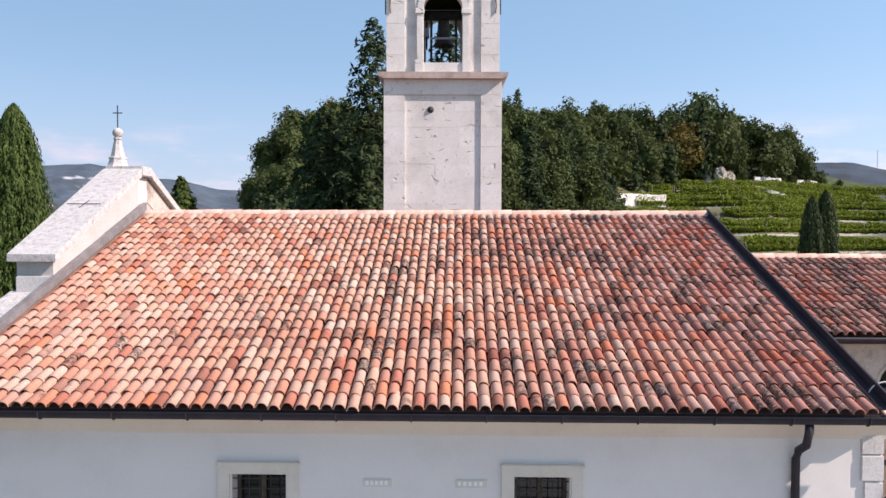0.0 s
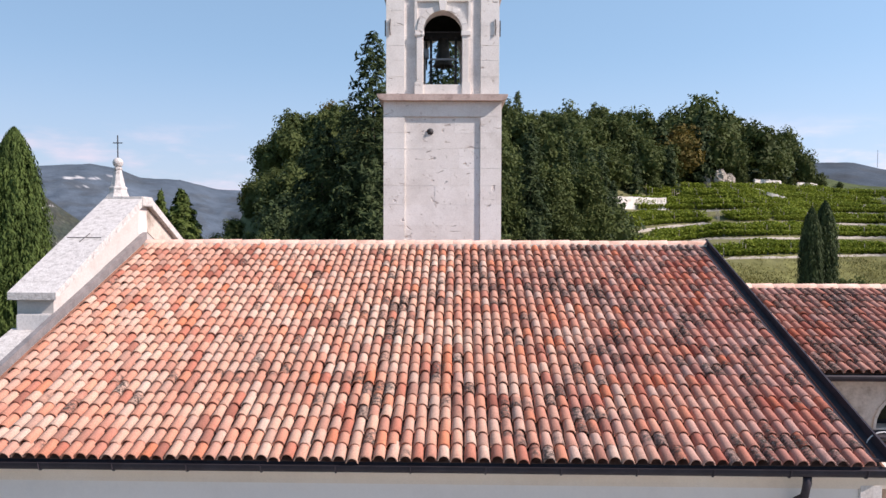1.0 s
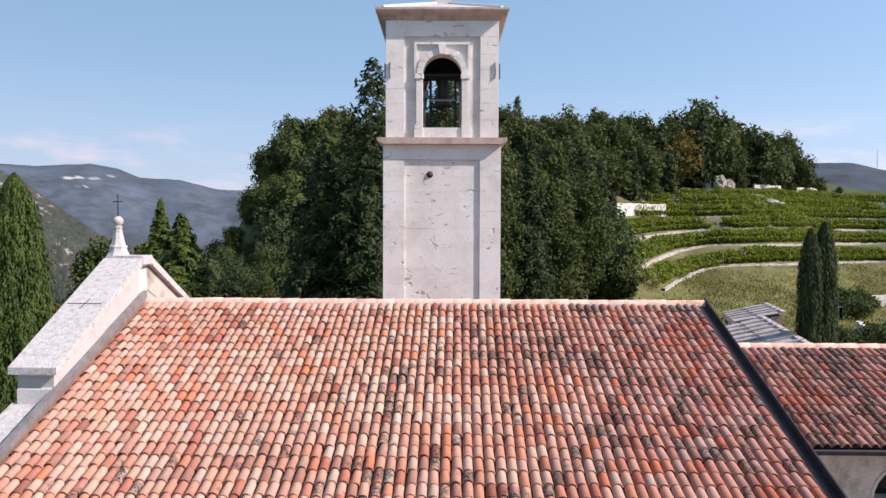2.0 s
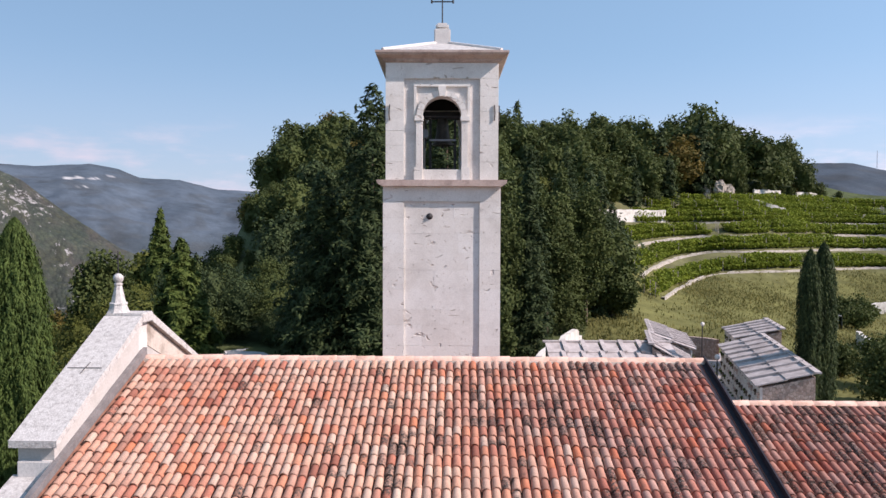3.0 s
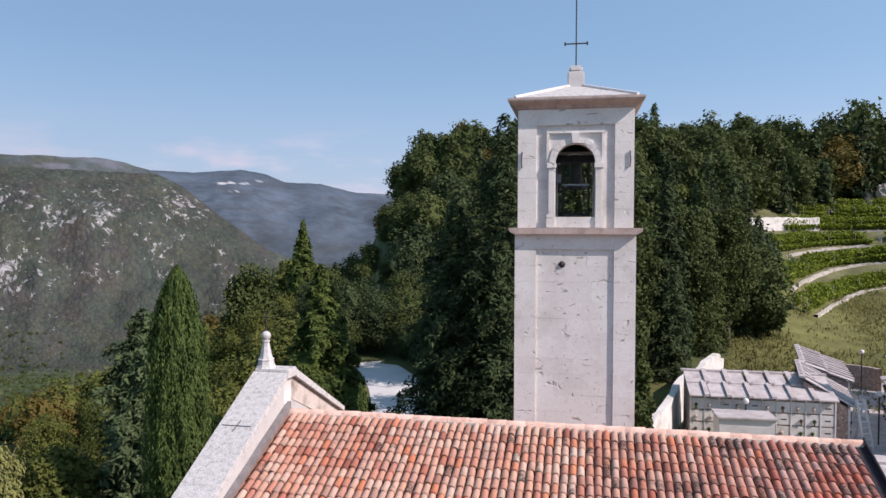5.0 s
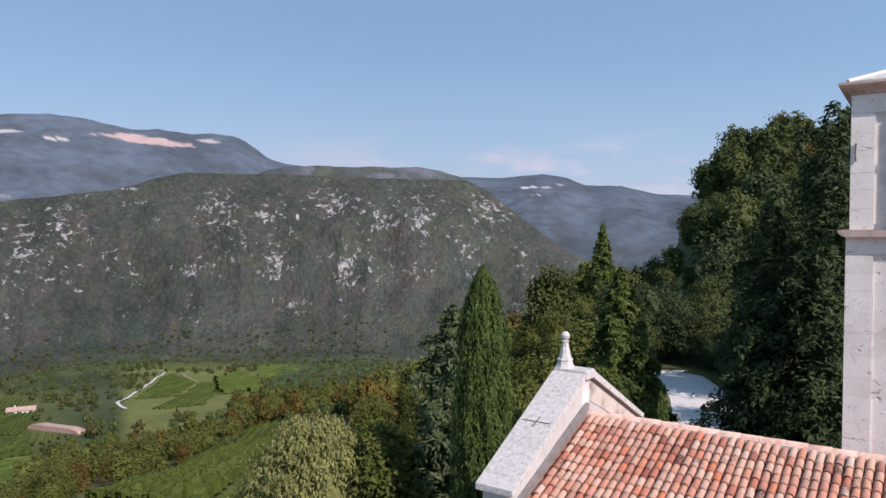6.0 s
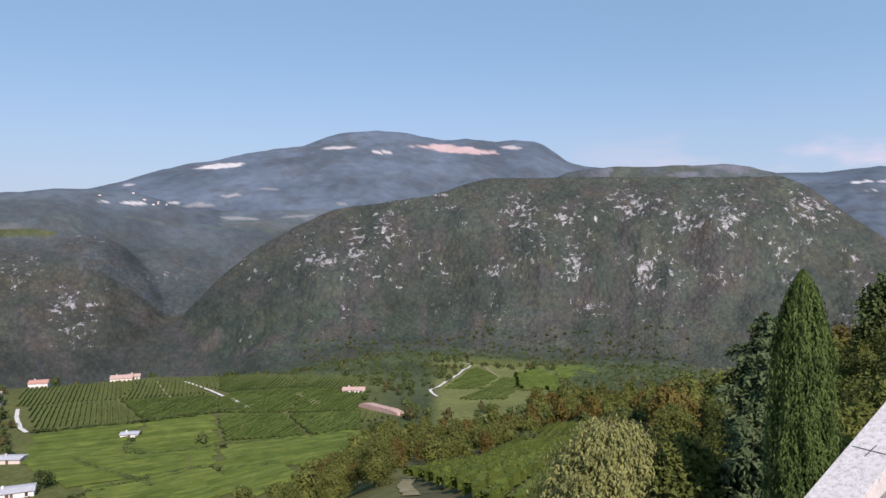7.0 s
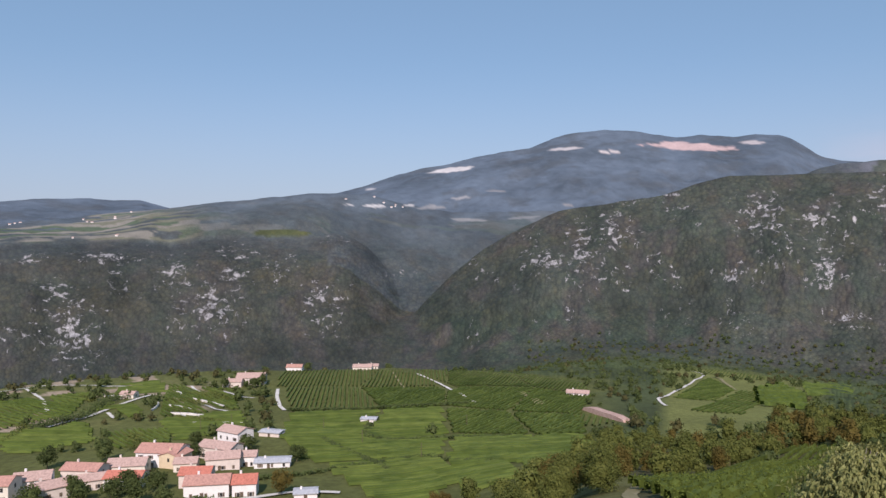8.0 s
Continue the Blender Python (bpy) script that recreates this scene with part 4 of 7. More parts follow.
def build_facade():
    """Gabled front seen from behind: pediment coping, lower shoulders, pinnacle with ball and cross."""
    x0, x1 = XL - 0.56, XL + 0.0
    fa = part("facade_wall", prism([(WALL_Y - 0.1, -0.4), (8.6, -0.4), (8.6, 7.0), (6.45, 7.9), (RIDGE_Y + 0.1, 9.4), (RIDGE_Y - 0.1, 9.4), (-0.25, 7.95), (-0.25, 7.5), (WALL_Y - 0.1, 6.45)], x0 + 0.1, x1, "x"), FACE_STONE, church, "white stone gable front")
    # upper raking coping, near and far side, and the small level cap
    up = [(-0.42, 8.26), (-0.42, 8.38), (RIDGE_Y - 0.25, 10.03), (RIDGE_Y - 0.25, 9.86)]
    part("raking_coping", prism(up, x0 - 0.12, x1 + 0.12, "x"), COPING, fa, "lichen-flecked white stone coping")
    part("raking_moulding", prism([(-0.3, 7.95), (-0.3, 8.30), (RIDGE_Y - 0.2, 9.86), (RIDGE_Y - 0.2, 9.35)], x0 - 0.03, x1 + 0.015, "x"), FACE_STONE, fa)
    back = [(RIDGE_Y * 2 - a, b) for a, b in up]
    part("raking_coping", prism(back, x0 - 0.12, x1 + 0.12, "x"), COPING, fa)
    part("raking_moulding", prism([(RIDGE_Y * 2 + 0.3, 7.95), (RIDGE_Y * 2 + 0.3, 8.30), (RIDGE_Y + 0.2, 9.86), (RIDGE_Y + 0.2, 9.35)], x0 - 0.03, x1 + 0.015, "x"), PLASTER_WORN, fa, "stained brown-grey stone moulding")
    part("apex_cap", box(x0 - 0.1, x1 + 0.13, RIDGE_Y - 0.26, RIDGE_Y + 0.26, 9.875, 10.08, 0.02), COPING, fa)
    part("apex_block", box(x0 - 0.02, x1 + 0.012, RIDGE_Y - 0.22, RIDGE_Y + 0.22, 9.3, 9.87, 0.01), STONE, fa)
    # block under the lower end of the pediment, and the shoulder below
    part("pediment_foot", box(x0 - 0.02, x1 + 0.01, -0.36, 0.2, 7.45, 8.02, 0.015), STONE, fa)
    part("shoulder_coping", prism([(-3.45, 6.52), (-3.45, 6.66), (-0.3, 7.78), (-0.3, 7.6)], x0 - 0.12, x1 + 0.03, "x"), COPING, fa, "sloping white stone shoulder")
    part("shoulder_coping", prism([(6.2, 7.6), (6.2, 7.78), (8.7, 6.9), (8.7, 6.72)], x0 - 0.12, x1 + 0.03, "x"), COPING, fa)
    # pinnacle
    px, py, pz = XL - 0.5, RIDGE_Y, 10.08
    pin = part("pinnacle", lathe([(0.25, -0.02), (0.22, 0.03), (0.195, 0.08), (0.18, 0.13), (0.178, 0.16), (0.19, 0.165), (0.19, 0.195), (0.155, 0.21), (0.14, 0.26), (0.075, 0.56), (0.09, 0.575), (0.09, 0.61), (0.03, 0.63)], (px, py, pz), 8), COPING, fa, "tapered white stone pinnacle")
    ball = lathe([(0.02, 0.0)] + [(0.105 * math.sin(a), 0.105 - 0.105 * math.cos(a)) for a in [math.pi * k / 10 for k in range(1, 10)]] + [(0.012, 0.21)], (px, py, pz + 0.61), 16)
    part("ball", ball, COPING, pin, "lichen-yellowed stone ball", True)
    cr = tube([(px, py, pz + 0.8), (px, py, pz + 1.29)], 0.012, 6)
    tube([(px - 0.1, py, pz + 1.13), (px + 0.1, py, pz + 1.13)], 0.011, 6, cr)
    part("iron_cross", cr, IRON, pin, "small wrought-iron cross")
    # iron tie lying over the coping
    t = 0.52
    cy, cz = -0.42 + (RIDGE_Y + 0.17) * t, 8.38 + 1.65 * t + 0.015
    part("iron_tie", tube([(x0 - 0.05, cy, cz), (x1 + 0.03, cy, cz)], 0.007, 6), IRON, fa)
    part("iron_tie", tube([(x0 + 0.27, cy - 0.16, cz - 0.075), (x0 + 0.3, cy + 0.16, cz + 0.075)], 0.007, 6), IRON, fa)
    # lead flashing against the tiles
    part("flashing", prism([(EAVE_Y + 0.05, EAVE_Z + 0.13), (EAVE_Y + 0.05, EAVE_Z + 0.25), (RIDGE_Y, RIDGE_Z + 0.30), (RIDGE_Y, RIDGE_Z + 0.13)], x1 + 0.002, x1 + 0.1, "x"), FLASH, fa, "dull metal flashing")


def build_roofs():
    roof = part("roof", roof_deck(XL + 0.02, XR, EAVE_Y + 0.02, EAVE_Z - 0.02, RIDGE_Y, RIDGE_Z - 0.02, 8.6), PAN, church, "weathered clay barrel tile roof")
    # verge flashing along the right end
    part("verge_flashing", prism([(EAVE_Y - 0.02, EAVE_Z + 0.02), (EAVE_Y - 0.02, EAVE_Z + 0.2), (RIDGE_Y + 0.05, RIDGE_Z + 0.2), (RIDGE_Y + 0.05, RIDGE_Z + 0.02)], XR + 0.002, XR + 0.03, "x"), METAL, roof, "dark metal verge strip")
    part("verge_tray", prism([(EAVE_Y, EAVE_Z + 0.04), (EAVE_Y, EAVE_Z + 0.075), (RIDGE_Y, RIDGE_Z + 0.075), (RIDGE_Y, RIDGE_Z + 0.04)], XR - 0.19, XR + 0.0, "x"), METAL, roof)
    lay_tiles(roof, XL + 0.14, XR - 0.17, EAVE_Y, EAVE_Z, SLOPE, RUN, 0.158, 0.272, 4, "tile", 4)
    # ridge tiles
    v, f = tile_arrays(0.095, 0.083, 0.46)
    rme = from_arrays("ridge_tile", v, f, RIDGE_CLAY, True)
    n = 29
    rng = random.Random(8)
    for k in range(n):
        o = new("ridge_tile", rme)
        o.parent = roof
        o.matrix_local = pose(XL + 0.1 + (k + 1) * (XR - XL - 0.1) / n, RIDGE_Y, RIDGE_Z + 0.065 + rng.uniform(-0.006, 0.006), 0, 1.2, 90 + rng.uniform(-1.5, 1.5))
    # mortar under the ridge
    part("ridge_mortar", box(XL + 0.05, XR - 0.02, RIDGE_Y - 0.1, RIDGE_Y + 0.1, RIDGE_Z - 0.05, RIDGE_Z + 0.07), FRAME_STONE, roof)
    # chancel
    ey, ez, ry, rz, x0, x1 = 0.05, 7.06, 3.1, 8.17, XR + 0.05, XR + 8.0
    ch = part("chancel_roof", roof_deck(x0, x1, ey + 0.02, ez - 0.02, ry, rz - 0.02, 6.7), PAN, church, "darker weathered clay tile roof")
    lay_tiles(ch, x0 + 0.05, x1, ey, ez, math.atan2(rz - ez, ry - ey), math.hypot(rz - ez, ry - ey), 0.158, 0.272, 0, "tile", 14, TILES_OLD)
    for k in range(18):
        o = new("ridge_tile", rme)
        o.parent = ch
        o.matrix_local = pose(x0 + (k + 1) * 0.44, ry, rz + 0.055, 0, 1.2, 90 + rng.uniform(-1.5, 1.5))
    g = bmesh.new()
    prof = [(ey - 0.06 + 0.075 * math.cos(math.pi + math.pi * k / 8), ez - 0.03 + 0.09 * math.sin(math.pi + math.pi * k / 8)) for k in range(9)] + [(ey + 0.0, ez - 0.01), (ey - 0.12, ez - 0.01)]
    part("gutter", prism(prof, x0, x1, "x", g), METAL, ch, "dark metal gutter")
    wy = ey + 0.3
    # chancel wall with a half-round window
    cx, rad, zb = XR + 2.57, 0.61, 6.07
    w = bmesh.new()
    outer = [(x0 - 0.2, -0.4), (x0 - 0.2, 6.9), (cx, 6.9)]
    left = outer + [(cx + rad * math.cos(a), zb + rad * math.sin(a)) for a in [math.pi / 2 + math.pi / 2 * k / 8 for k in range(9)]] + [(cx, zb), (cx, -0.4)]
    right = [(cx, 6.9), (x1, 6.9), (x1, -0.4), (cx, -0.4), (cx, zb)] + [(cx + rad * math.cos(a), zb + rad * math.sin(a)) for a in [math.pi / 2 * k / 8 for k in range(9)]]
    prism(left, wy, wy + 0.45, "y", w)
    prism(right, wy, wy + 0.45, "y", w)
    cw = part("chancel_wall", w, PLASTER_WORN, church, "stained peeling plaster wall")
    part("chancel_back_wall", box(x0, x1, 6.3, 6.6, -0.4, 6.9), PLASTER_WORN, church)
    part("chancel_end_wall", prism([(wy + 0.46, -0.4), (6.29, -0.4), (6.29, 7.0), (ry, 8.0), (wy + 0.46, 6.98)], x1 - 0.4, x1, "x"), PLASTER_WORN, church)
    lun = part("lunette_window", box(cx - rad, cx + rad, wy + 0.3, wy + 0.33, zb - 0.05, zb + rad), GLASS, cw, "dark half-round window with stone rim")
    rim = prism([((cx + rr * math.cos(a)), zb + rr * math.sin(a)) for rr, seq in ((rad + 0.05, range(13)), (rad, range(12, -1, -1))) for a in [math.pi * k / 12 for k in seq]], wy - 0.03, wy - 0.001, "y")
    part("window_rim", rim, PLASTER_WORN, lun)
    for k in range(3):
        x = cx - 0.3 + 0.3 * k
        part("grille_bar", tube([(x, wy + 0.1, zb), (x, wy + 0.1, zb + 0.55)], 0.01, 6), IRON, lun)
    part("arm_cable", tube([(XR + 0.14 - 0.22 * math.cos(a), EAVE_Y + 0.3, EAVE_Z + 0.12 + 0.2 * math.sin(a)) for a in [math.pi * k / 12 for k in range(13)]] + [(XR + 0.37, EAVE_Y + 0.26, EAVE_Z - 0.3)], 0.009, 6), STONE, roof, "pale looping cable")


def build_lean_to():
    """Low tiled lean-to against the chancel, and dark cables at the corner."""
    x0, x1, wy = XR + 1.7, XR + 5.0, 0.35
    b = part("lean_to", prism([(wy - 1.7, -0.4), (wy - 0.002, -0.4), (wy - 0.002, 5.85), (wy - 1.7, 5.23)], x0 + 0.1, x1, "x"), PLASTER_WORN, church, "low lean-to with clay tile roof")
    lay_tiles(b, x0, x1, wy - 1.85, 5.2, math.atan2(0.62, 1.7), 1.85, 0.158, 0.272, 0, "tile", 24, TILES)
    part("top_flashing", prism([(wy - 0.16, 5.93), (wy - 0.003, 5.97), (wy - 0.003, 6.04), (wy - 0.16, 5.96)], x0 - 0.08, x1, "x"), METAL, b)
    for k in range(4):
        part("cable", tube([(XR + 0.16, WALL_Y + 0.1, 5.38 - 0.05 * k), (XR + 0.1, WALL_Y - 0.08, 5.5 - 0.04 * k), (XR + 0.45, WALL_Y - 0.02 + 0.06 * k, 5.72 + 0.03 * k), (XR + 0.95, WALL_Y + 0.9, 5.62 - 0.05 * k), (XR + 1.3, wy - 1.2, 5.3)], 0.016, 6), METAL, church)


build_nave()
build_lean_to()
build_facade()
build_roofs()


# ---- bell tower ----
def build_tower():
    ty = 20.78
    tw = thing("bell_tower", (-0.02, ty + 1.7, 0.0), "square white limestone bell tower with arched belfry", "tower", turn=0)
    half = 1.69
    rng = random.Random(11)

    def shaft_side(turn, name):
        """One face: corner strips and a sunk panel, all of separate ashlar blocks."""
        face = part(name, box(-half + 0.03, half - 0.03, -half + 0.12, -half + 0.4, -0.3, 13.06), STONE, tw)
        face.matrix_local = pose(0, 0, 0, 0, 0, turn)
        return face
    faces = [shaft_side(t, "shaft_face") for t in (0, 90, 180, 270)]
    for fi, face in enumerate(faces):
        z = -0.3
        while z < 12.62:
            h = rng.uniform(0.42, 0.62)
            z1 = min(z + h, 12.62)
            for x0, x1 in ((-half + (0.0 if fi % 2 == 0 else 0.122), -1.085), (1.085, half - (0.0 if fi % 2 == 0 else 0.122))):
                part("ashlar_block", box(x0, x1, -half - rng.uniform(0, 0.005), -half + 0.11, z + 0.001, z1 - 0.001, 0.003), ASHLAR, face)
            x = -1.08
            while x < 1.07:
                w = min(rng.uniform(0.5, 1.1), 1.08 - x)
                if 1.08 - x - w < 0.25:
                    w = 1.08 - x
                part("ashlar_block", box(x + 0.0005, x + w - 0.0005, -half + 0.05 - rng.uniform(0, 0.005), -half + 0.115, z + 0.0006, z1 - 0.0006, 0.002), ASHLAR, face)
                x += w
            z = z1
        part("ashlar_block", box(-half + (0.0 if fi % 2 == 0 else 0.122), half - (0.0 if fi % 2 == 0 else 0.122), -half - 0.002, -half + 0.11, 12.623, 13.06, 0.006), ASHLAR, face)
    part("string_course", prism([(-1.7, 13.06), (-1.78, 13.1), (-1.84, 13.14), (-1.86, 13.2), (-1.86, 13.24), (1.86, 13.24), (1.86, 13.2), (1.84, 13.14), (1.78, 13.1), (1.7, 13.06)], -1.86, 1.86, "y"), STONE_PINK, tw, "projecting pinkish stone string course")
    # belfry: four pierced faces
    bh, zs, z0, z1, ow = 1.62, 15.08, 13.24, 16.6, 0.56

    def belfry_face(turn):
        y0, y1 = -bh + 0.06, -bh + 0.42
        e = bh - 0.06 if turn % 180 == 0 else bh - 0.425
        arc = [(ow * math.cos(a), zs + ow * math.sin(a)) for a in [math.pi * k / 16 for k in range(17)]]
        bm = bmesh.new()
        right = [(0, z1), (e, z1), (e, z0), (ow, z0)] + arc[:9]
        left = [(0, z1)] + arc[8:] + [(-ow, z0), (-e, z0), (-e, z1)]
        prism(right, y0, y1, "y", bm)
        prism(left, y0, y1, "y", bm)
        box(-ow, ow, y0, y1, z0, 13.53, bm=bm)
        face = part("belfry_face", bm, STONE, tw)
        face.matrix_local = pose(0, 0, 0, 0, 0, turn)
        k = 0.0 if turn % 180 == 0 else 0.062
        z = z0
        while z < 16.15:
            h = rng.uniform(0.4, 0.6)
            zt = min(z + h, 16.15)
            for s in (-1, 1):
                a, b = sorted((s * 1.09, s * (bh - k)))
                part("ashlar_block", box(a, b, -bh - rng.uniform(0, 0.005), -bh + 0.058, z + 0.001, zt - 0.001, 0.004), ASHLAR, face)
            z = zt
        part("ashlar_block", box(-bh + k, bh - k, -bh, -bh + 0.058, 16.152, 16.6, 0.006), ASHLAR, face)
        # arch surround: base blocks, jambs, imposts, archivolt with keystone, square label
        for s in (-1, 1):
            a, b = sorted((s * (ow - 0.01), s * (ow + 0.25)))
            part("jamb_base", box(a, b, -bh - 0.06, -bh + 0.058, z0 + 0.002, 13.62, 0.012), ASHLAR, face)
            a, b = sorted((s * (ow - 0.0), s * (ow + 0.19)))
            part("jamb", box(a, b, -bh - 0.03, -bh + 0.058, 13.622, 14.93, 0.01), ASHLAR, face)
            a, b = sorted((s * (ow - 0.03), s * (ow + 0.24)))
            part("impost", box(a, b, -bh - 0.06, -bh + 0.058, 14.932, 15.08, 0.015), ASHLAR, face)
            a, b = sorted((s * (ow + 0.17), s * (ow + 0.25)))
            part("label_strip", box(a, b, -bh - 0.005, -bh + 0.058, 15.083, 15.92, 0.004), ASHLAR, face)
        nv = 11
        for q in range(nv):
            a0, a1 = math.pi * q / nv + 0.006, math.pi * (q + 1) / nv - 0.006
            key = q == nv // 2
            r1 = ow + (0.28 if key else 0.17)
            pts = [(ow * math.cos(a), zs + 0.004 + ow * math.sin(a)) for a in (a0, (a0 + a1) / 2, a1)] + [(r1 * math.cos(a), zs + 0.004 + r1 * math.sin(a)) for a in (a1, (a0 + a1) / 2, a0)]
            part("keystone" if key else "voussoir", prism(pts, -bh - (0.08 if key else 0.03), -bh + 0.058, "y"), ASHLAR, face)
        part("label_strip", box(-ow - 0.25, ow + 0.25, -bh - 0.005, -bh + 0.058, 15.923, 15.99, 0.004), ASHLAR, face)
        part("opening_sill", box(-ow - 0.05, ow + 0.05, -bh - 0.02, -bh + 0.05, z0 + 0.002, 13.55, 0.01), ASHLAR, face)
        # iron wall anchors
        for s in (-1, 1):
            part("wall_anchor", tube([(s * 1.5, -bh - 0.03, 14.95), (s * 1.52, -bh - 0.03, 15.15), (s * 1.5, -bh - 0.03, 15.4)], 0.018, 6), IRON, face)
    for t in (0, 90, 180, 270):
        belfry_face(t)
    # added near-black panels: the dim inside of the belfry put into colour
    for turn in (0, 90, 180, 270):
        part("shade_panel", box(-1.1, 1.1, 1.13, 1.17, 15.68, 16.34), DARK, tw, "near-black panel standing in for belfry shade").matrix_local = pose(0, 0, 0, 0, 0, turn)
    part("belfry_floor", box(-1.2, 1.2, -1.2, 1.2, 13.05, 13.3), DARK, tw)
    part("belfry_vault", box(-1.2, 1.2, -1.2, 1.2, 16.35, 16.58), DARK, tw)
    # cornice and low pyramid roof of slabs
    prof = [(1.62, 16.6), (1.68, 16.64), (1.7, 16.7), (1.78, 16.74), (1.86, 16.78), (1.9, 16.84), (1.9, 16.9)]
    bm = bmesh.new()
    rings = [[bm.verts.new((sx * a, sy * a, z)) for sx, sy in ((-1, -1), (1, -1), (1, 1), (-1, 1))] for a, z in prof]
    for a, b in zip(rings, rings[1:]):
        for k in range(4):
            bm.faces.new((a[k], a[(k + 1) % 4], b[(k + 1) % 4], b[k]))
    bm.faces.new(rings[-1])
    bm.faces.new(rings[0][::-1])
    part("cornice", bm, STONE_PINK, tw, "moulded pink stone cornice")
    for k in range(4):
        bm = bmesh.new()
        p = [bm.verts.new(v) for v in ((-1.68, -1.68, 16.904), (1.68, -1.68, 16.904), (0.05, -0.05, 17.5), (-0.05, -0.05, 17.5), (-1.68, -1.68, 16.96), (1.68, -1.68, 16.96), (0.05, -0.05, 17.56), (-0.05, -0.05, 17.56))]
        for q in ((0, 1, 2, 3), (4, 5, 6, 7), (0, 1, 5, 4), (1, 2, 6, 5), (2, 3, 7, 6), (3, 0, 4, 7)):
            bm.faces.new([p[i] for i in q])
        o = part("roof_slab", bm, COPING, tw, "pale stone roof slab")
        o.matrix_local = pose(0, 0, 0, 0, 0, 90 * k)
        o = part("hip_roll", tube([(-1.7, -1.7, 16.95), (-0.15, -0.15, 17.53)], 0.06, 8), STONE, tw)
        o.matrix_local = pose(0, 0, 0, 0, 0, 90 * k)
    part("cap_block", box(-0.25, 0.25, -0.25, 0.25, 17.2, 17.95, 0.03), STONE, tw)
    part("cap_top", box(-0.2, 0.2, -0.2, 0.2, 17.952, 18.14, 0.05), STONE, tw)
    cr = tube([(0, 0, 18.1), (0, 0, 20.9)], 0.02, 8)
    tube([(-0.33, 0, 18.83), (0.33, 0, 18.83)], 0.022, 8, cr)
    for x, z in ((-0.33, 18.83), (0.33, 18.83)):
        tube([(x, 0, z - 0.05), (x, 0, z + 0.05)], 0.028, 8, cr)
    part("iron_cross", cr, IRON, tw, "iron cross with lightning rod")
    part("wall_knob", lathe([(0.1, 0), (0.09, 0.02), (0.06, 0.04), (0.02, 0.06)], (0, 0, 0), 10), IRON, tw).matrix_local = pose(-0.35, -half + 0.05, 12.2, 90, 0, 0)
    # bell on its iron frame
    bell = thing("church_bell", (-0.02, ty + 1.7, 0.0), "dark bronze bell hung in an iron frame in the belfry", "bell")
    prof = [(0.04, 0.86), (0.13, 0.84), (0.17, 0.78), (0.18, 0.64), (0.19, 0.46), (0.22, 0.27), (0.265, 0.12), (0.32, 0.02), (0.32, 0.0), (0.29, 0.0), (0.25, 0.11), (0.2, 0.27), (0.17, 0.46), (0.15, 0.74), (0.04, 0.8)]
    part("bell_body", lathe(prof[::-1], (0.02, 0, 14.42), 28), BRONZE, bell, "", True)
    part("clapper", tube([(0.02, 0, 15.15), (0.02, 0, 14.45), (0.02, 0, 14.33)], [0.02, 0.03, 0.06], 8), IRON, bell)
    part("headstock", box(-0.62, 0.66, -0.1, 0.1, 15.22, 15.45, 0.02), IRON, bell)
    for x in (-0.36, 0.4):
        for y in (-0.45, 0.45):
            part("frame_post", box(x - 0.03, x + 0.03, y - 0.03, y + 0.03, 13.3, 15.16), IRON, bell, "dark steel post")
        part("frame_beam", box(x - 0.035, x + 0.035, -0.6, 0.6, 15.16, 15.22), IRON, bell)
    for y in (-0.5, 0.5):
        part("frame_rail", box(-0.38, 0.42, y - 0.025, y + 0.025, 14.5, 14.55), STEEL, bell)
        part("frame_rail", box(-0.38, 0.42, y - 0.025, y + 0.025, 13.62, 13.68), IRON, bell)
    part("bell_wheel", tube([(-0.5, 0.42 * math.cos(2 * math.pi * k / 20), 14.75 + 0.42 * math.sin(2 * math.pi * k / 20)) for k in range(21)], 0.02, 6), IRON, bell)
    part("motor_box", box(-0.62, -0.42, -0.5, -0.1, 14.6, 14.85, 0.02), STEEL, bell)
    part("tie_rod", tube([(-0.6, -1.4, 15.1), (0.6, -1.4, 15.1)], 0.012, 6), IRON, bell)


build_tower()


# ---- plants ----
def leaf_quads(P, N, size, rng, spread=0.55, aspect=1.0, upright=False):
    """Small leaf sprays at P that face roughly N."""
    n = len(P)
    N = N + rng.normal(0, spread, (n, 3))
    N /= np.linalg.norm(N, axis=1, keepdims=True) + 1e-9
    ref = np.tile([0.0, 0.0, 1.0], (n, 1)) + rng.normal(0, 0.25, (n, 3)) if upright else rng.normal(0, 1, (n, 3))
    t = np.cross(ref, N)
    t /= np.linalg.norm(t, axis=1, keepdims=True) + 1e-9
    b = np.cross(N, t)
    s = (np.asarray(size) * rng.uniform(0.6, 1.3, n))[:, None]
    a = s * aspect
    fold = N * s * 0.25
    v = np.stack([P - t * s * 0.5 + fold, P - b * a * 0.5 - fold, P + t * s * 0.5 + fold, P + b * a * 0.5 - fold], 1).reshape(-1, 3)
    return v, np.arange(4 * n).reshape(n, 4)


def leaf_tris(P, N, size, rng, spread=0.34):
    """Three-cornered leaf sprays for trees farther off."""
    n = len(P)
    N = N + rng.normal(0, spread, (n, 3))
    N /= np.linalg.norm(N, axis=1, keepdims=True) + 1e-9
    t = np.cross(rng.normal(0, 1, (n, 3)), N)
    t /= np.linalg.norm(t, axis=1, keepdims=True) + 1e-9
    b = np.cross(N, t)
    s = (size * rng.uniform(0.6, 1.35, n))[:, None]
    v = np.stack([P + t * s * 0.8, P - t * s * 0.3 + b * s * 0.48, P - t * s * 0.42 - b * s * 0.4], 1).reshape(-1, 3)
    return v, np.arange(3 * n).reshape(n, 3)


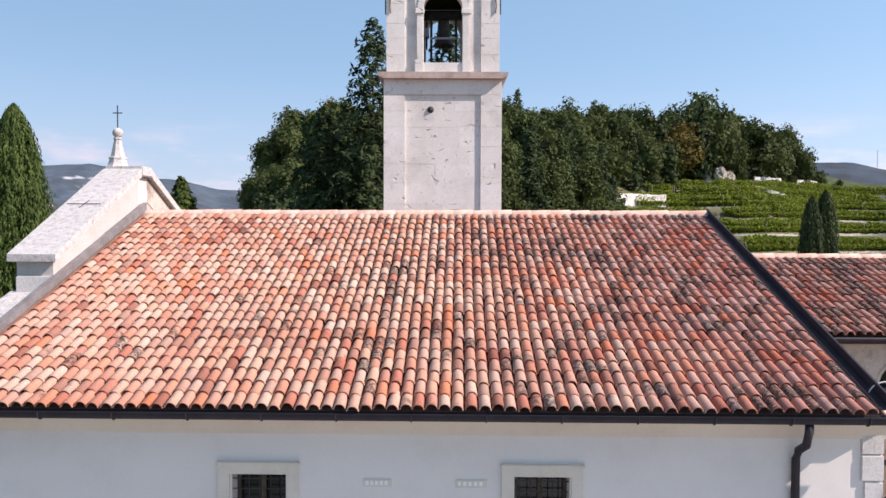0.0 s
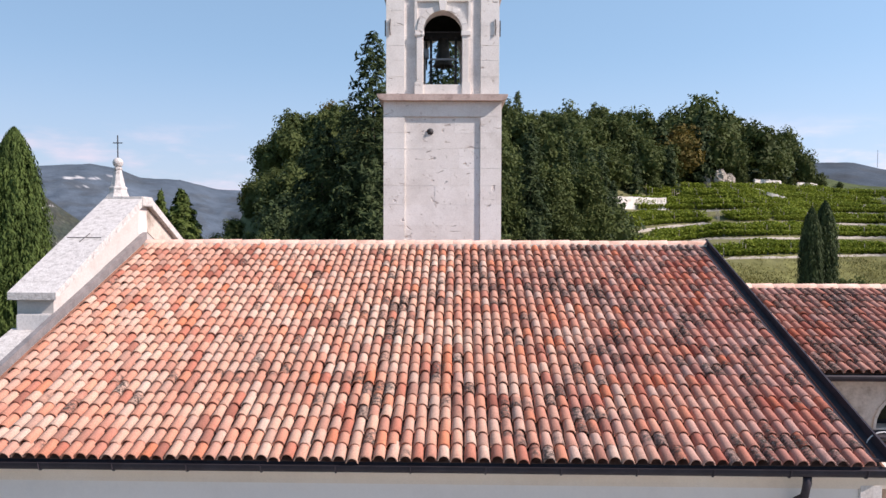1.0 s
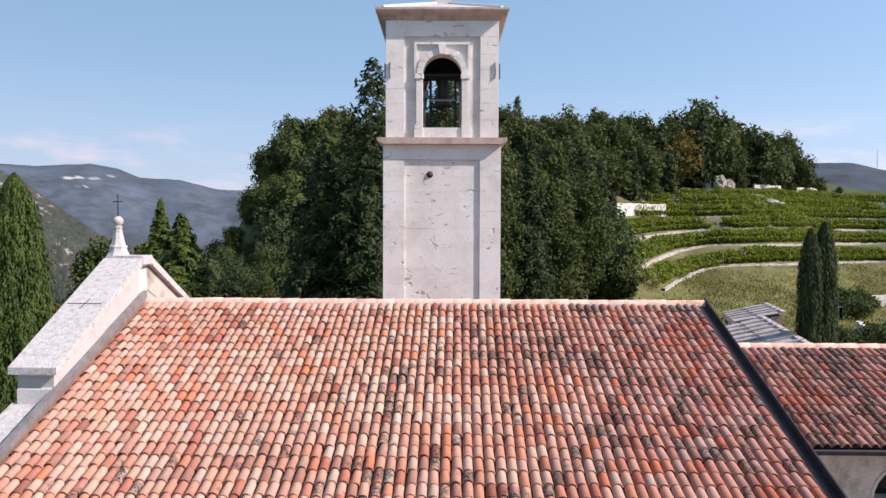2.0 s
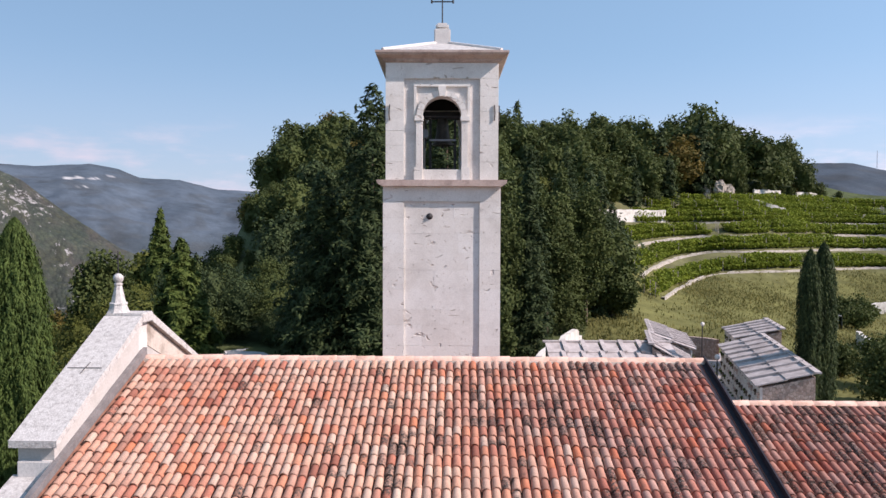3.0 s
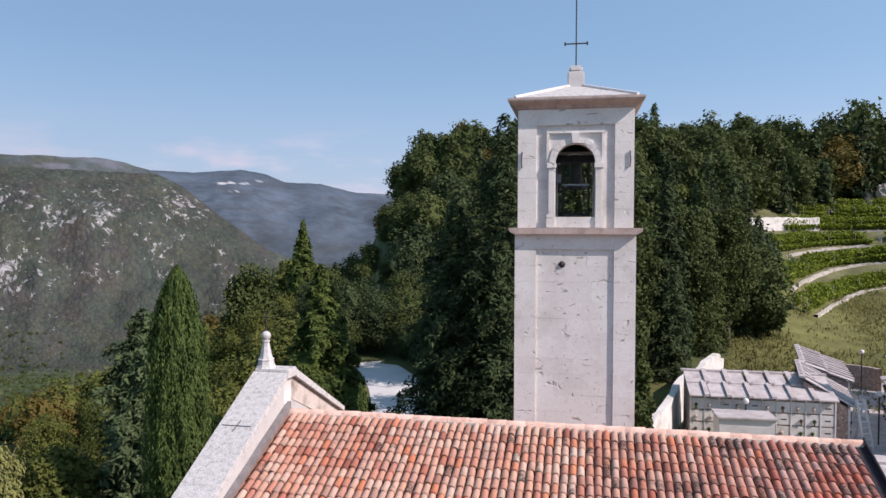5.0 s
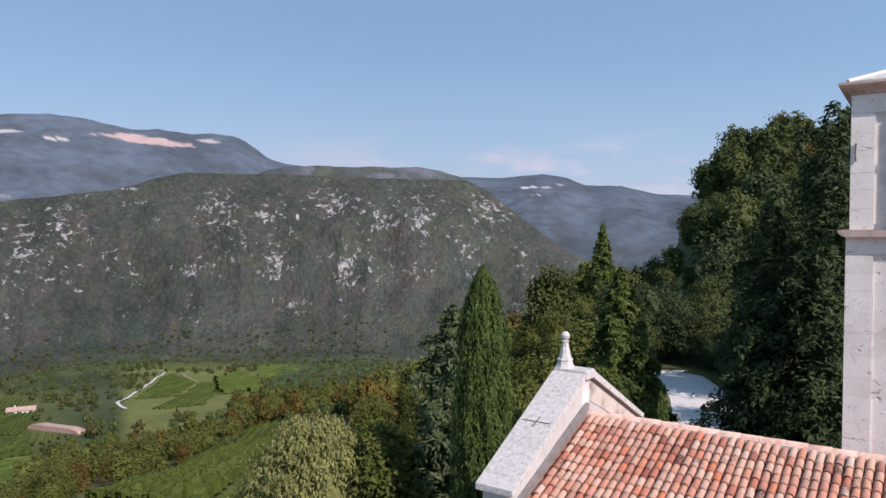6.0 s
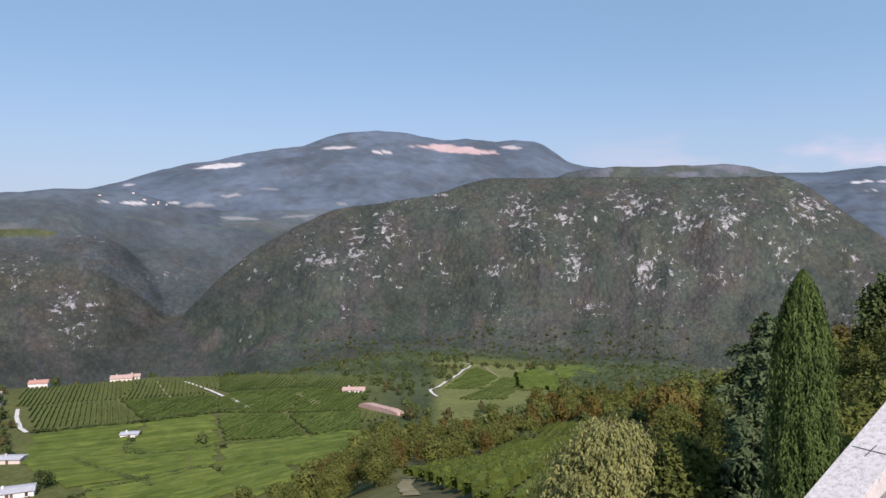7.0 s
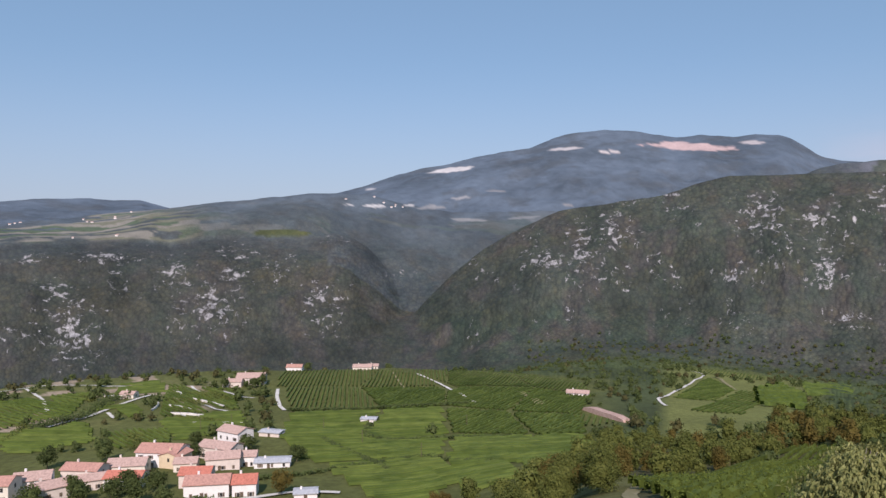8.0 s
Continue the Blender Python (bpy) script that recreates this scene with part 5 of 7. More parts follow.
def in_threes(vf):
    v, f = vf
    return v, np.concatenate([f[:, :3], f[:, [0, 2, 3]]])


def unit(rng, n):
    d = rng.normal(0, 1, (n, 3))
    return d / np.linalg.norm(d, axis=1, keepdims=True)


def join(pieces):
    vs, fs, c = [], [], 0
    for v, f in pieces:
        vs.append(v)
        fs.append(f + c)
        c += len(v)
    return np.concatenate(vs), np.concatenate(fs)


def core_blob(rng, cx, rad, lon=9, lat=6):
    """A lumpy dark heart that stops one from looking through a crown."""
    th = np.linspace(0, 2 * np.pi, lon, endpoint=False)
    ph = np.linspace(0.15, np.pi - 0.15, lat)
    T, F = np.meshgrid(th, ph, indexing="ij")
    k = rng.uniform(0.8, 1.15, T.shape)
    v = np.stack([np.cos(T) * np.sin(F) * k, np.sin(T) * np.sin(F) * k, np.cos(F) * k], -1).reshape(-1, 3) * np.array(rad) + np.array(cx)
    i = np.arange(lon * lat).reshape(lon, lat)
    j = np.roll(i, -1, 0)
    return v, np.stack([i[:, :-1], i[:, 1:], j[:, 1:], j[:, :-1]], -1).reshape(-1, 4)


def broadleaf(rng, h, w, n, size, clumps=16, low=0.2, tri=False, heart=(9, 6)):
    """Crown of leaf clumps, lower ones hanging down the sides, with loose sprays between them."""
    ctr = np.array([0, 0, h * (0.5 + low / 2)])
    ax = np.array([w / 2, w / 2, h * (1 - low) / 2])
    d = unit(rng, clumps)
    d[:, 2] = np.where(d[:, 2] < -0.75, -d[:, 2], d[:, 2])
    cc = ctr + d * ax * rng.uniform(0.45, 0.82, (clumps, 1))
    rc = w * rng.uniform(0.14, 0.27, clumps)
    loose = n // 5
    which = rng.integers(0, clumps, n - loose)
    q = unit(rng, n - loose)
    P = cc[which] + q * rc[which][:, None] * rng.uniform(0.55, 1.15, (n - loose, 1)) * np.array([1, 1, 0.85])
    q2 = unit(rng, loose)
    P = np.concatenate([P, ctr + q2 * ax * rng.uniform(0.55, 0.8, (loose, 1))])
    q = np.concatenate([q, q2]) + np.array([0, 0, 0.25])
    core = core_blob(rng, ctr + np.array([0, 0, h * 0.03]), ax * (0.57 if tri else 0.5), *heart)
    if tri:
        return join([leaf_tris(P, q, size, rng), in_threes(core)])
    return join([leaf_quads(P, q, size, rng, 0.36), core])


def conifer(rng, h, w, n, size, droop=0.35, gaps=0.42, low=0.06, full=0.62):
    m = int(60 + h * 14)
    z = h * (low + (1 - low) * (np.arange(m) + rng.uniform(0, 1, m)) / m)
    L = w / 2 * (1 - (z / h)) ** full * rng.uniform(1 - gaps, 1.12, m) + 0.12
    th = np.arange(m) * 2.4 + rng.normal(0, 0.3, m)
    k = rng.choice(m, n, p=(L ** 1.2 + 0.12) / (L ** 1.2 + 0.12).sum())
    t = rng.uniform(0.12, 1, n) ** 0.6
    r = L[k] * t
    side = rng.normal(0, 0.17, n) * L[k] * (1.2 - t) * 1.6
    hang = np.abs(rng.normal(0, 0.17, n)) * np.minimum(L[k], 1.6)
    c, s = np.cos(th[k]), np.sin(th[k])
    P = np.stack([c * r - s * side, s * r + c * side, z[k] + 0.18 * L[k] * t - droop * L[k] * t ** 2 - hang], 1)
    N = np.stack([c * 0.6, s * 0.6, np.full(n, 0.8)], 1)
    quads = leaf_quads(P, N, size * 0.72, rng, 0.4, 3.6)
    core = core_blob(rng, (0, 0, h * 0.36), (w * 0.15, w * 0.15, h * 0.34))
    return join([quads, core])


def cypress(rng, h, r, n, size):
    z = h * rng.uniform(0.0, 1, n) ** 0.9
    u = z / h
    prof = r * np.minimum(1, 0.45 + u * 4) * np.clip(1 - u ** 8, 0, 1) ** 0.8 * (1 - 0.1 * u) + 0.03
    th = rng.uniform(0, 2 * np.pi, n)
    flute = 0.88 + 0.07 * np.sin(th * 9 + np.sin(z * 0.9) * 2.5) + 0.06 * np.sin(th * 4 + z * 1.3) * np.sin(z * 1.7 + th) + 0.06 * np.sin(th * 17 + z * 2.6) + 0.04 * np.sin(th * 31 + z * 5.3)
    rad = prof * flute * rng.uniform(0.66, 1.1, n) * np.where(rng.uniform(0, 1, n) < 0.03, 1.14, 1.0)
    P = np.stack([np.cos(th) * rad, np.sin(th) * rad, z], 1)
    N = np.stack([np.cos(th), np.sin(th), np.full(n, 0.25)], 1)
    quads = leaf_quads(P, N, size * 0.62, rng, 0.5, 4.6, True)
    lon, lat = 14, 16
    uu = np.linspace(0.01, 0.97, lat)
    pr = r * np.minimum(1, 0.45 + uu * 4) * np.clip(1 - uu ** 8, 0, 1) ** 0.8 * (1 - 0.1 * uu) * 0.62
    T, U = np.meshgrid(np.linspace(0, 2 * np.pi, lon, endpoint=False), np.arange(lat), indexing="ij")
    v = np.stack([np.cos(T) * pr[U], np.sin(T) * pr[U], h * uu[U]], -1).reshape(-1, 3)
    i = np.arange(lon * lat).reshape(lon, lat)
    j = np.roll(i, -1, 0)
    f = np.stack([i[:, :-1], j[:, :-1], j[:, 1:], i[:, 1:]], -1).reshape(-1, 4)
    return join([quads, (v, f)])


def feathery(rng, h, w, branches, leaves, size):
    """A shrub of arching branches hung with long leaflets, lighter at the tips."""
    th = rng.uniform(0, 2 * np.pi, branches)
    rise = rng.uniform(0.25, 1.0, branches)
    reach = w / 2 * np.sqrt(np.clip(1.05 - rise ** 2, 0.06, 1)) * rng.uniform(0.75, 1.1, branches)
    k = rng.integers(0, branches, leaves)
    t = rng.uniform(0.25, 1.0, leaves) ** 0.7
    r = reach[k] * t
    z = h * rise[k] * np.sin(np.minimum(t * 2.0, 1.9)) * 0.97
    spread = rng.normal(0, 0.07, (leaves, 3)) * (1 + t[:, None])
    P = np.stack([np.cos(th[k]) * r, np.sin(th[k]) * r, z], 1) + spread - np.abs(rng.normal(0, 0.12, leaves))[:, None] * (0, 0, 1)
    N = np.stack([np.cos(th[k]) * 0.8, np.sin(th[k]) * 0.8, np.full(leaves, 0.55)], 1)
    return join([leaf_quads(P, N, size * (1.0 + 0.5 * (t < 0.7)), rng, 0.5, 3.0, True), core_blob(rng, (0, 0, h * 0.42), (w * 0.36, w * 0.36, h * 0.4), 14, 10)])


def plant_tree(name, at, arrays, leaf, h, trunk_r, label, category="tree", group="", limbs=5, spread=1.2, seed=0):
    """One tree: tapered trunk with limbs, and a crown of leaf sprays."""
    x, y, z = at
    t = thing(name, (x, y, z), label, category, group)
    rng = random.Random(seed)
    bm = tube([(0, 0, -0.4), (0.03, 0, 0.3), (0.05, 0.02, h * 0.4), (0, 0.03, h * 0.82)], [trunk_r * 1.35, trunk_r, trunk_r * 0.7, trunk_r * 0.15], 9)
    part("trunk", bm, BARK, t, "", True)
    for k in range(limbs):
        a, z0 = rng.uniform(0, 6.28), h * rng.uniform(0.25, 0.6)
        s = spread * rng.uniform(0.6, 1.0)
        part("limb", tube([(0, 0, z0), (math.cos(a) * s * 0.5, math.sin(a) * s * 0.5, z0 + s * 0.3), (math.cos(a) * s, math.sin(a) * s, z0 + s * 0.6)], [trunk_r * 0.45, trunk_r * 0.3, trunk_r * 0.1], 6), BARK, t, "", True)
    part("crown", from_arrays("crown", *arrays, leaf), None, t)
    return t


def wood(name, templates, places, leaf, label, rng):
    """Many trees too thick to count, as one sheet of crowns."""
    pieces = []
    for x, y, z, s in places:
        v, f = templates[rng.integers(len(templates))]
        a = rng.uniform(0, 6.28)
        c, q = math.cos(a), math.sin(a)
        st = rng.uniform(0.85, 1.2)
        w = np.stack([(v[:, 0] * c - v[:, 1] * q) * s, (v[:, 0] * q + v[:, 1] * c) * s, v[:, 2] * s * st], 1) + (x, y, z)
        pieces.append((w, f))
    v, f = join(pieces)
    return tagged(new(name, from_arrays(name, v, f, leaf)), label, "trees", kind="stuff")


def scatter(rng, n, az, rr, keep, gap):
    """Places in a sector of the land, at least gap apart."""
    out = []
    grid = {}
    for _ in range(n * 12):
        a = math.radians(rng.uniform(*az))
        r = math.sqrt(rng.uniform(rr[0] ** 2, rr[1] ** 2))
        x, y = -math.sin(a) * r, math.cos(a) * r
        if not keep(math.degrees(a), r, x, y):
            continue
        k = (int(x // gap), int(y // gap))
        if any((x - p) ** 2 + (y - q) ** 2 < gap * gap for dx in (-1, 0, 1) for dy in (-1, 0, 1) for p, q in grid.get((k[0] + dx, k[1] + dy), ())):
            continue
        grid.setdefault(k, []).append((x, y))
        out.append((x, y))
        if len(out) >= n:
            break
    xy = np.array(out)
    z = land_height(xy[:, 0], xy[:, 1])
    return [(x, y, zz) for (x, y), zz in zip(out, z)]


# ---- plots of the knoll and the valley ----
def knoll_plots():
    """Vine plots between bearings and distances, each with its own run of rows."""
    plots = []
    edge_az, edge_r = [63.5, 68.5, 74.5, 80.5, 87.5], [196, 245, 308, 381, 477, 578]
    runs = {(0, 4): 150, (1, 4): 152, (2, 4): 166, (3, 4): 171, (0, 3): 140, (1, 3): 142, (2, 3): 146, (3, 3): 172, (0, 2): 138, (1, 2): 140, (2, 2): 84, (3, 2): 90, (0, 1): 74, (1, 1): 80, (2, 1): 84, (0, 0): 72, (1, 0): 78, (2, 0): 84}

    def corner(i, k):
        a = math.radians(edge_az[i] + 1.0 * math.sin(i * 5 + k * 3))
        r = edge_r[k] + 9 * math.sin(i * 2.1 + k * 1.3)
        return (-math.sin(a) * r, math.cos(a) * r)
    for i in range(4):
        for k in range(5):
            if i == 3 and k < 2:
                continue
            cs = [corner(i, k), corner(i + 1, k), corner(i + 1, k + 1), corner(i, k + 1)]
            mx, my = sum(c[0] for c in cs) / 4, sum(c[1] for c in cs) / 4
            cs = [(mx + (x - mx) * 0.985, my + (y - my) * 0.985) for x, y in cs]
            plots.append((cs, math.radians(runs.get((i, k), 58 + 9 * i - 6 * k)), 2.6, 1.6))
    plots += [([(-505, -50), (-480, -8), (-395, -4), (-372, -42)], math.radians(20), 3.0, 1.7),
              ([(-368, -42), (-390, -4), (-330, 4), (-310, -28)], math.radians(75), 3.0, 1.7),
              ([(-455, -170), (-490, -90), (-395, -85), (-350, -135)], math.radians(35), 3.2, 1.7),
              ([(-360, -110), (-375, -72), (-325, -60), (-310, -90)], math.radians(70), 3.0, 1.6),
              ([(-417, 268), (-612, 437), (-497, 379), (-411, 297)], math.radians(128), 3.0, 1.3),
              ([(-398, 320), (-513, 409), (-592, 502), (-506, 454), (-383, 346)], math.radians(112), 15.0, 5.0),
              ([(-630, 560), (-640, 635), (-486, 490), (-500, 450)], math.radians(44), 16.0, 4.0),
              ([(-780, 540), (-740, 635), (-690, 625), (-612, 480), (-645, 462)], math.radians(140), 3.4, 1.2),
              ([(-352, 238), (-411, 300), (-497, 384), (-470, 398), (-396, 318), (-338, 262)], math.radians(132), 3.0, 1.4),
              ([(-292, 128), (-303, 154), (-314, 176), (-345, 168), (-330, 130)], math.radians(150), 3.0, 1.4),
              ([(-330, 8), (-325, 60), (-262, 66), (-255, 20)], math.radians(96), 2.6, 1.6), ([(-252, 24), (-258, 66), (-205, 70), (-198, 34)], math.radians(88), 2.6, 1.6),
              ([(-250, 70), (-290, 100), (-240, 130), (-190, 96)], math.radians(60), 2.6, 1.6),
              ([(-430, -84), (-440, -62), (-385, -48), (-378, -70)], math.radians(110), 2.6, 1.5), ([(-520, -85), (-525, -55), (-470, -45), (-468, -78)], math.radians(95), 2.8, 1.5),
              ([(-345, -60), (-350, -34), (-312, -30), (-306, -52)], math.radians(25), 2.6, 1.5), ([(-300, -120), (-310, -95), (-265, -85), (-258, -105)], math.radians(70), 2.6, 1.5)]
    return plots


SLOPE_VINES = [([(-34, 27), (-30, 37), (-75, 90), (-140, 172), (-205, 208), (-218, 192), (-150, 120), (-122, 80), (-84, 48)], math.radians(131), 2.9)]


def inside(poly, x, y):
    c = np.zeros(np.shape(x), bool)
    n = len(poly)
    for i in range(n):
        (x0, y0), (x1, y1) = poly[i], poly[(i + 1) % n]
        t = ((y0 > y) != (y1 > y)) & (x < (x1 - x0) * (y - y0) / (y1 - y0 + 1e-12) + x0)
        c ^= t
    return c


CLEAR = [p for p, *_ in knoll_plots()] + [p for p, *_ in SLOPE_VINES]
CLEAR.append([(-300, 195), (-352, 215), (-480, 320), (-600, 420), (-560, 455), (-420, 350), (-290, 235)])
CLEAR.append([(-205, -75), (-300, -85), (-310, 15), (-205, 20)])


def open_field(x, y):
    return any(bool(inside(p, np.float64(x), np.float64(y))) for p in CLEAR)


ROAD = [(-10.2, 40.0), (-10.8, 47), (-13.2, 53.5), (-15.8, 59), (-18, 63)]



def contour(z_level, az0, az1, step=0.25, r0=96, r1=230, dip=0.0):
    pts = []
    for a in np.arange(az0, az1, -step):
        rr = np.arange(r0, r1, 0.5)
        x, y = -np.sin(np.radians(a)) * rr, np.cos(np.radians(a)) * rr
        z = land_height(x, y)
        # the lower rows run downhill at their near end
        level = z_level - dip * max(0.0, 1 - (az0 - a) / 5.5) ** 1.6
        k = np.nonzero(z > level)[0]
        if len(k):
            pts.append((x[k[0]], y[k[0]], level))
    p = np.array(pts)
    if len(p) > 9:
        ker = np.ones(9) / 9
        p[4:-4, 0], p[4:-4, 1] = np.convolve(p[:, 0], ker, "valid"), np.convolve(p[:, 1], ker, "valid")
    return p


def build_plants():
    rng = np.random.default_rng(21)
    # cypresses
    plant_tree("cypress", (-11.5, 19.45, -1.2), cypress(rng, 13.25, 1.04, 66000, 0.064), CYPRESS, 13.0, 0.2, "tall narrow dark green cypress beside the church front", "cypress", limbs=0)
    for x, y, h, r in ((21.5, 42.2, 9.9, 0.74), (22.5, 42.6, 10.3, 0.82)):
        plant_tree("cypress", (x, y, 0.7), cypress(rng, h, r, 16000, 0.1), CEDAR, h, 0.15, "dark cypress in a pair beside the graveyard", "cypress", "pair of cypresses", limbs=0)
    plant_tree("cypress", (-8.75, 28.8, 0.3), cypress(rng, 6.4, 0.42, 5000, 0.075), CYPRESS, 6.0, 0.1, "small dark columnar cypress beside the gravel road", "cypress", limbs=0)
    # cedars and firs behind the tower
    for x, y, top, w, n, mat, lab in ((-3.3, 34.0, 18.6, 8.5, 16000, CEDAR, "large dark drooping cedar behind the bell tower"),
                                      (-5.9, 35.3, 14.6, 8.7, 17000, CEDAR, "dark cedar with drooping branches"),
                                      (-4.4, 40.5, 14.5, 7.5, 9000, CEDAR, "dark cedar by the gravel road"),
                                      (0.2, 36.5, 19.9, 7.4, 13000, CEDAR, "tall dark cedar close behind the bell tower"),
                                      (-37.5, 96.0, 14.2, 6.6, 9000, SPRUCE, "tall light green conifer at the wood's edge"),
                                      (-13.0, 36.0, 11.3, 7.4, 32000, SPRUCE, "light green drooping conifer beside the gravel road"),
                                      (-15.1, 23.3, 10.3, 6.6, 18000, GREY_PINE, "grey-green young conifer close behind the cypress")):
        z = ground_z(x, y) - 0.1
        plant_tree("conifer", (x, y, z), conifer(rng, top - z, w, int(n * 1.2), 0.15 if y < 60 else 0.3, full=0.5 if mat is GREY_PINE else 0.82 if mat is SPRUCE else 0.66, gaps=0.75 if mat is GREY_PINE else 0.3 if mat is SPRUCE else 0.45), mat, top - z, 0.28, lab, "conifer", limbs=6, spread=w * 0.16, seed=int(n + x))
    # broadleaved trees standing apart
    for x, y, top, w, n, mat, low, lab in (
                                           (-16.2, 20.5, 6.3, 3.3, 15000, SLOPE_OAK, 0.05, "dark leafy tree below the church"),
                                           (2.6, 33.0, 9.8, 2.0, 9000, OAK, 0.0, "leafy green tree beside the bell tower"),
                                           (18.2, 77.0, 7.5, 5.0, 6000, OAK, 0.0, "dark leafy tree at the edge of the wood"),
                                           (-31.0, 66.0, 9.5, 6.5, 5000, OAK, 0.1, "rounded green tree beside the slope"),
                                           (-15.5, 28.0, 5.9, 4.8, 9000, YELLOW_GREEN, 0.05, "yellow-green shrubby tree below the church"),
                                           (-22.4, 44.2, 4.6, 5.4, 7000, SLOPE_OAK, 0.0, "green shrubby tree on the slope below the church"),
                                           (-17.5, 31.0, 6.0, 5.0, 7000, SLOPE_OAK, 0.05, "green shrubby tree below the church"),
                                           (-14.0, 24.4, 4.6, 4.2, 8000, YELLOW_GREEN, 0.05, "yellow-green shrubby tree below the church"),
                                           (-16.8, 24.6, 4.6, 4.6, 6000, CEDAR, 0.05, "dark shrubby tree beside the cypress")):
        z = ground_z(x, y) - 0.1
        plant_tree("tree", (x, y, z), broadleaf(rng, top - z, w, n, (0.135 if n > 20000 else 0.2) if y < 60 else 0.4, 34, low), mat, top - z, 0.16, lab, "tree", limbs=6, spread=w * 0.3, seed=int(n + x * 3))

    z = ground_z(-18.7, 19.5) - 0.1
    pale = plant_tree("tree", (-18.7, 19.5, z), feathery(rng, 6.5 - z, 8.0, 680, 46000, 0.068), OLIVE, 5.6 - z, 0.14, "pale yellow-green feathery shrub on the slope", "tree", limbs=6, spread=1.6, seed=77)
    tw = random.Random(5)
    for _ in range(16):
        a, q = tw.uniform(0, 6.28), tw.uniform(0.1, 1.1)
        x0, y0, z0 = math.cos(a) * q, math.sin(a) * q, (6.3 - z) * (0.93 - 0.06 * q)
        part("bare_twig", tube([(x0, y0, z0), (x0 * 1.25, y0 * 1.25, z0 + 0.28), (x0 * 1.35 + 0.08, y0 * 1.4, z0 + tw.uniform(0.4, 0.75))], [0.016, 0.011, 0.005], 5), RUBBLE, pale)

    big = [broadleaf(rng, 9.5, 6.8, 1150, 0.5, 20, 0.0, True, (7, 5)) for _ in range(7)]
    fine = [broadleaf(rng, 9.0, 6.4, 2000, 0.39, 22, 0.0, True) for _ in range(6)]
    mid = [broadleaf(rng, 7.0, 6.2, 760, 0.46, 16, 0.0, True, (7, 5)) for _ in range(8)]
    small = [broadleaf(rng, 6, 6.4, 64, 1.25, 10, 0.0, True, (6, 4)) for _ in range(7)]
    firs = [in_threes(conifer(rng, 12, 5.5, 800, 0.55, 0.3)) for _ in range(4)]

    def hill(a, r, x, y):
        if a < -17.5:
            return r > 160 and a > -30 and ground_z(x, y) > 19.4
        if a < -11.5:
            return 76 < r < 108 and a > -13 or (r > 135 and ground_z(x, y) > 16.0)
        if 38 < y < 61 and abs(x - np.interp(y, [q[1] for q in ROAD], [q[0] for q in ROAD])) < 4.6:
            return False
        if x > 2.5 and y < 70 + (x - 3) * 0.2:
            return False
        return (62 if a > 15 else 44) < r < (190 if a < 14 else 150)
    pl = scatter(rng, 560, (-29, 21), (44, 215), hill, 3.9)
    grown = [(x, y, z - 0.5, rng.uniform(0.55, 1.4) * float(np.interp(math.degrees(math.atan2(x, y)), [2, 4.5, 7, 9, 14, 18, 21, 24.3, 25.4, 26.6, 29], [1.0, 1.22, 1.18, 1.03, 1.15, 1.5, 1.55, 1.6, 1.3, 0.8, 0.5])) * min(float(np.interp(math.degrees(math.atan2(-x, y)), [12, 14, 15.5, 17.5], [0.92, 0.68, 0.59, 0.55])), 0.62 if x < -9 and math.hypot(x, y) < 85 else 1.0)) for x, y, z in pl]
    # a closed edge behind the end of the gravel road, and shrubs where the wood meets the vines
    for x, y in ((-24, 64), (-21, 66), (-18.5, 65.5), (-15.5, 66.5), (-12.5, 65), (-9.5, 62), (-7.5, 58), (-22, 60), (-20.5, 56.5), (-25, 70), (-17, 71), (-10, 70)):
        grown.append((x, y, ground_z(x, y) - 0.4, rng.uniform(0.6, 0.85)))
    for zl, a0, a1 in ((16.4, -13, -17.5), (19.5, -17.5, -29)):
        for x, y, z in contour(zl, a0, a1, 0.4):
            if abs(math.degrees(math.atan2(x, y)) - 21) > 0.8:
                grown.append((x + rng.normal(0, 1.2), y + rng.uniform(0, 4), z - 0.4, rng.uniform(0.3, 0.6)))
    pick = rng.uniform(0, 1, len(grown))
    close = [math.hypot(g[0], g[1]) < 130 for g in grown]
    nearest = [math.hypot(g[0], g[1]) < 74 for g in grown]
    finest = [broadleaf(rng, 9.0, 6.6, 6000, 0.22, 26, 0.0, True) for _ in range(5)]
    wood("near_oak_wood", finest, [g for g, p, c in zip(grown, pick, nearest) if p < 0.25 and c], OAK, "leafy green edge of the wood behind the church", rng)
    # dark leaf colour stands in for the cedars' shade on these trees
    wood("near_dark_wood", finest, [g for g, p, c in zip(grown, pick, nearest) if 0.25 <= p < 0.86 and c], CEDAR, "trees at the wood's edge in dark leaf colour for shade", rng)
    wood("middle_oak_wood", fine, [g for g, p, c, q in zip(grown, pick, close, nearest) if p < 0.58 and c and not q], OAK, "dense green oak wood behind the church", rng)
    wood("dark_wood", fine, [g for g, p, c, q in zip(grown, pick, close, nearest) if 0.58 <= p < 0.78 and c and not q], CEDAR, "dark evergreen oaks in the wood behind the church", rng)
    wood("light_wood", fine, [g for g, p, c, q in zip(grown, pick, close, nearest) if 0.78 <= p < 0.86 and c and not q], SLOPE_OAK, "lighter green trees in the wood behind the church", rng)
    wood("oak_wood", big, [g for g, p, c in zip(grown, pick, close) if p < 0.78 and not c], OAK, "dense green oak wood on the hill behind the church", rng)
    wood("yellowing_wood", fine, [g for g, p in zip(grown, pick) if 0.79 <= p < 0.86 and math.hypot(g[0], g[1]) > 85], OAK_WARM, "olive-brown trees in the wood on the hill", rng)
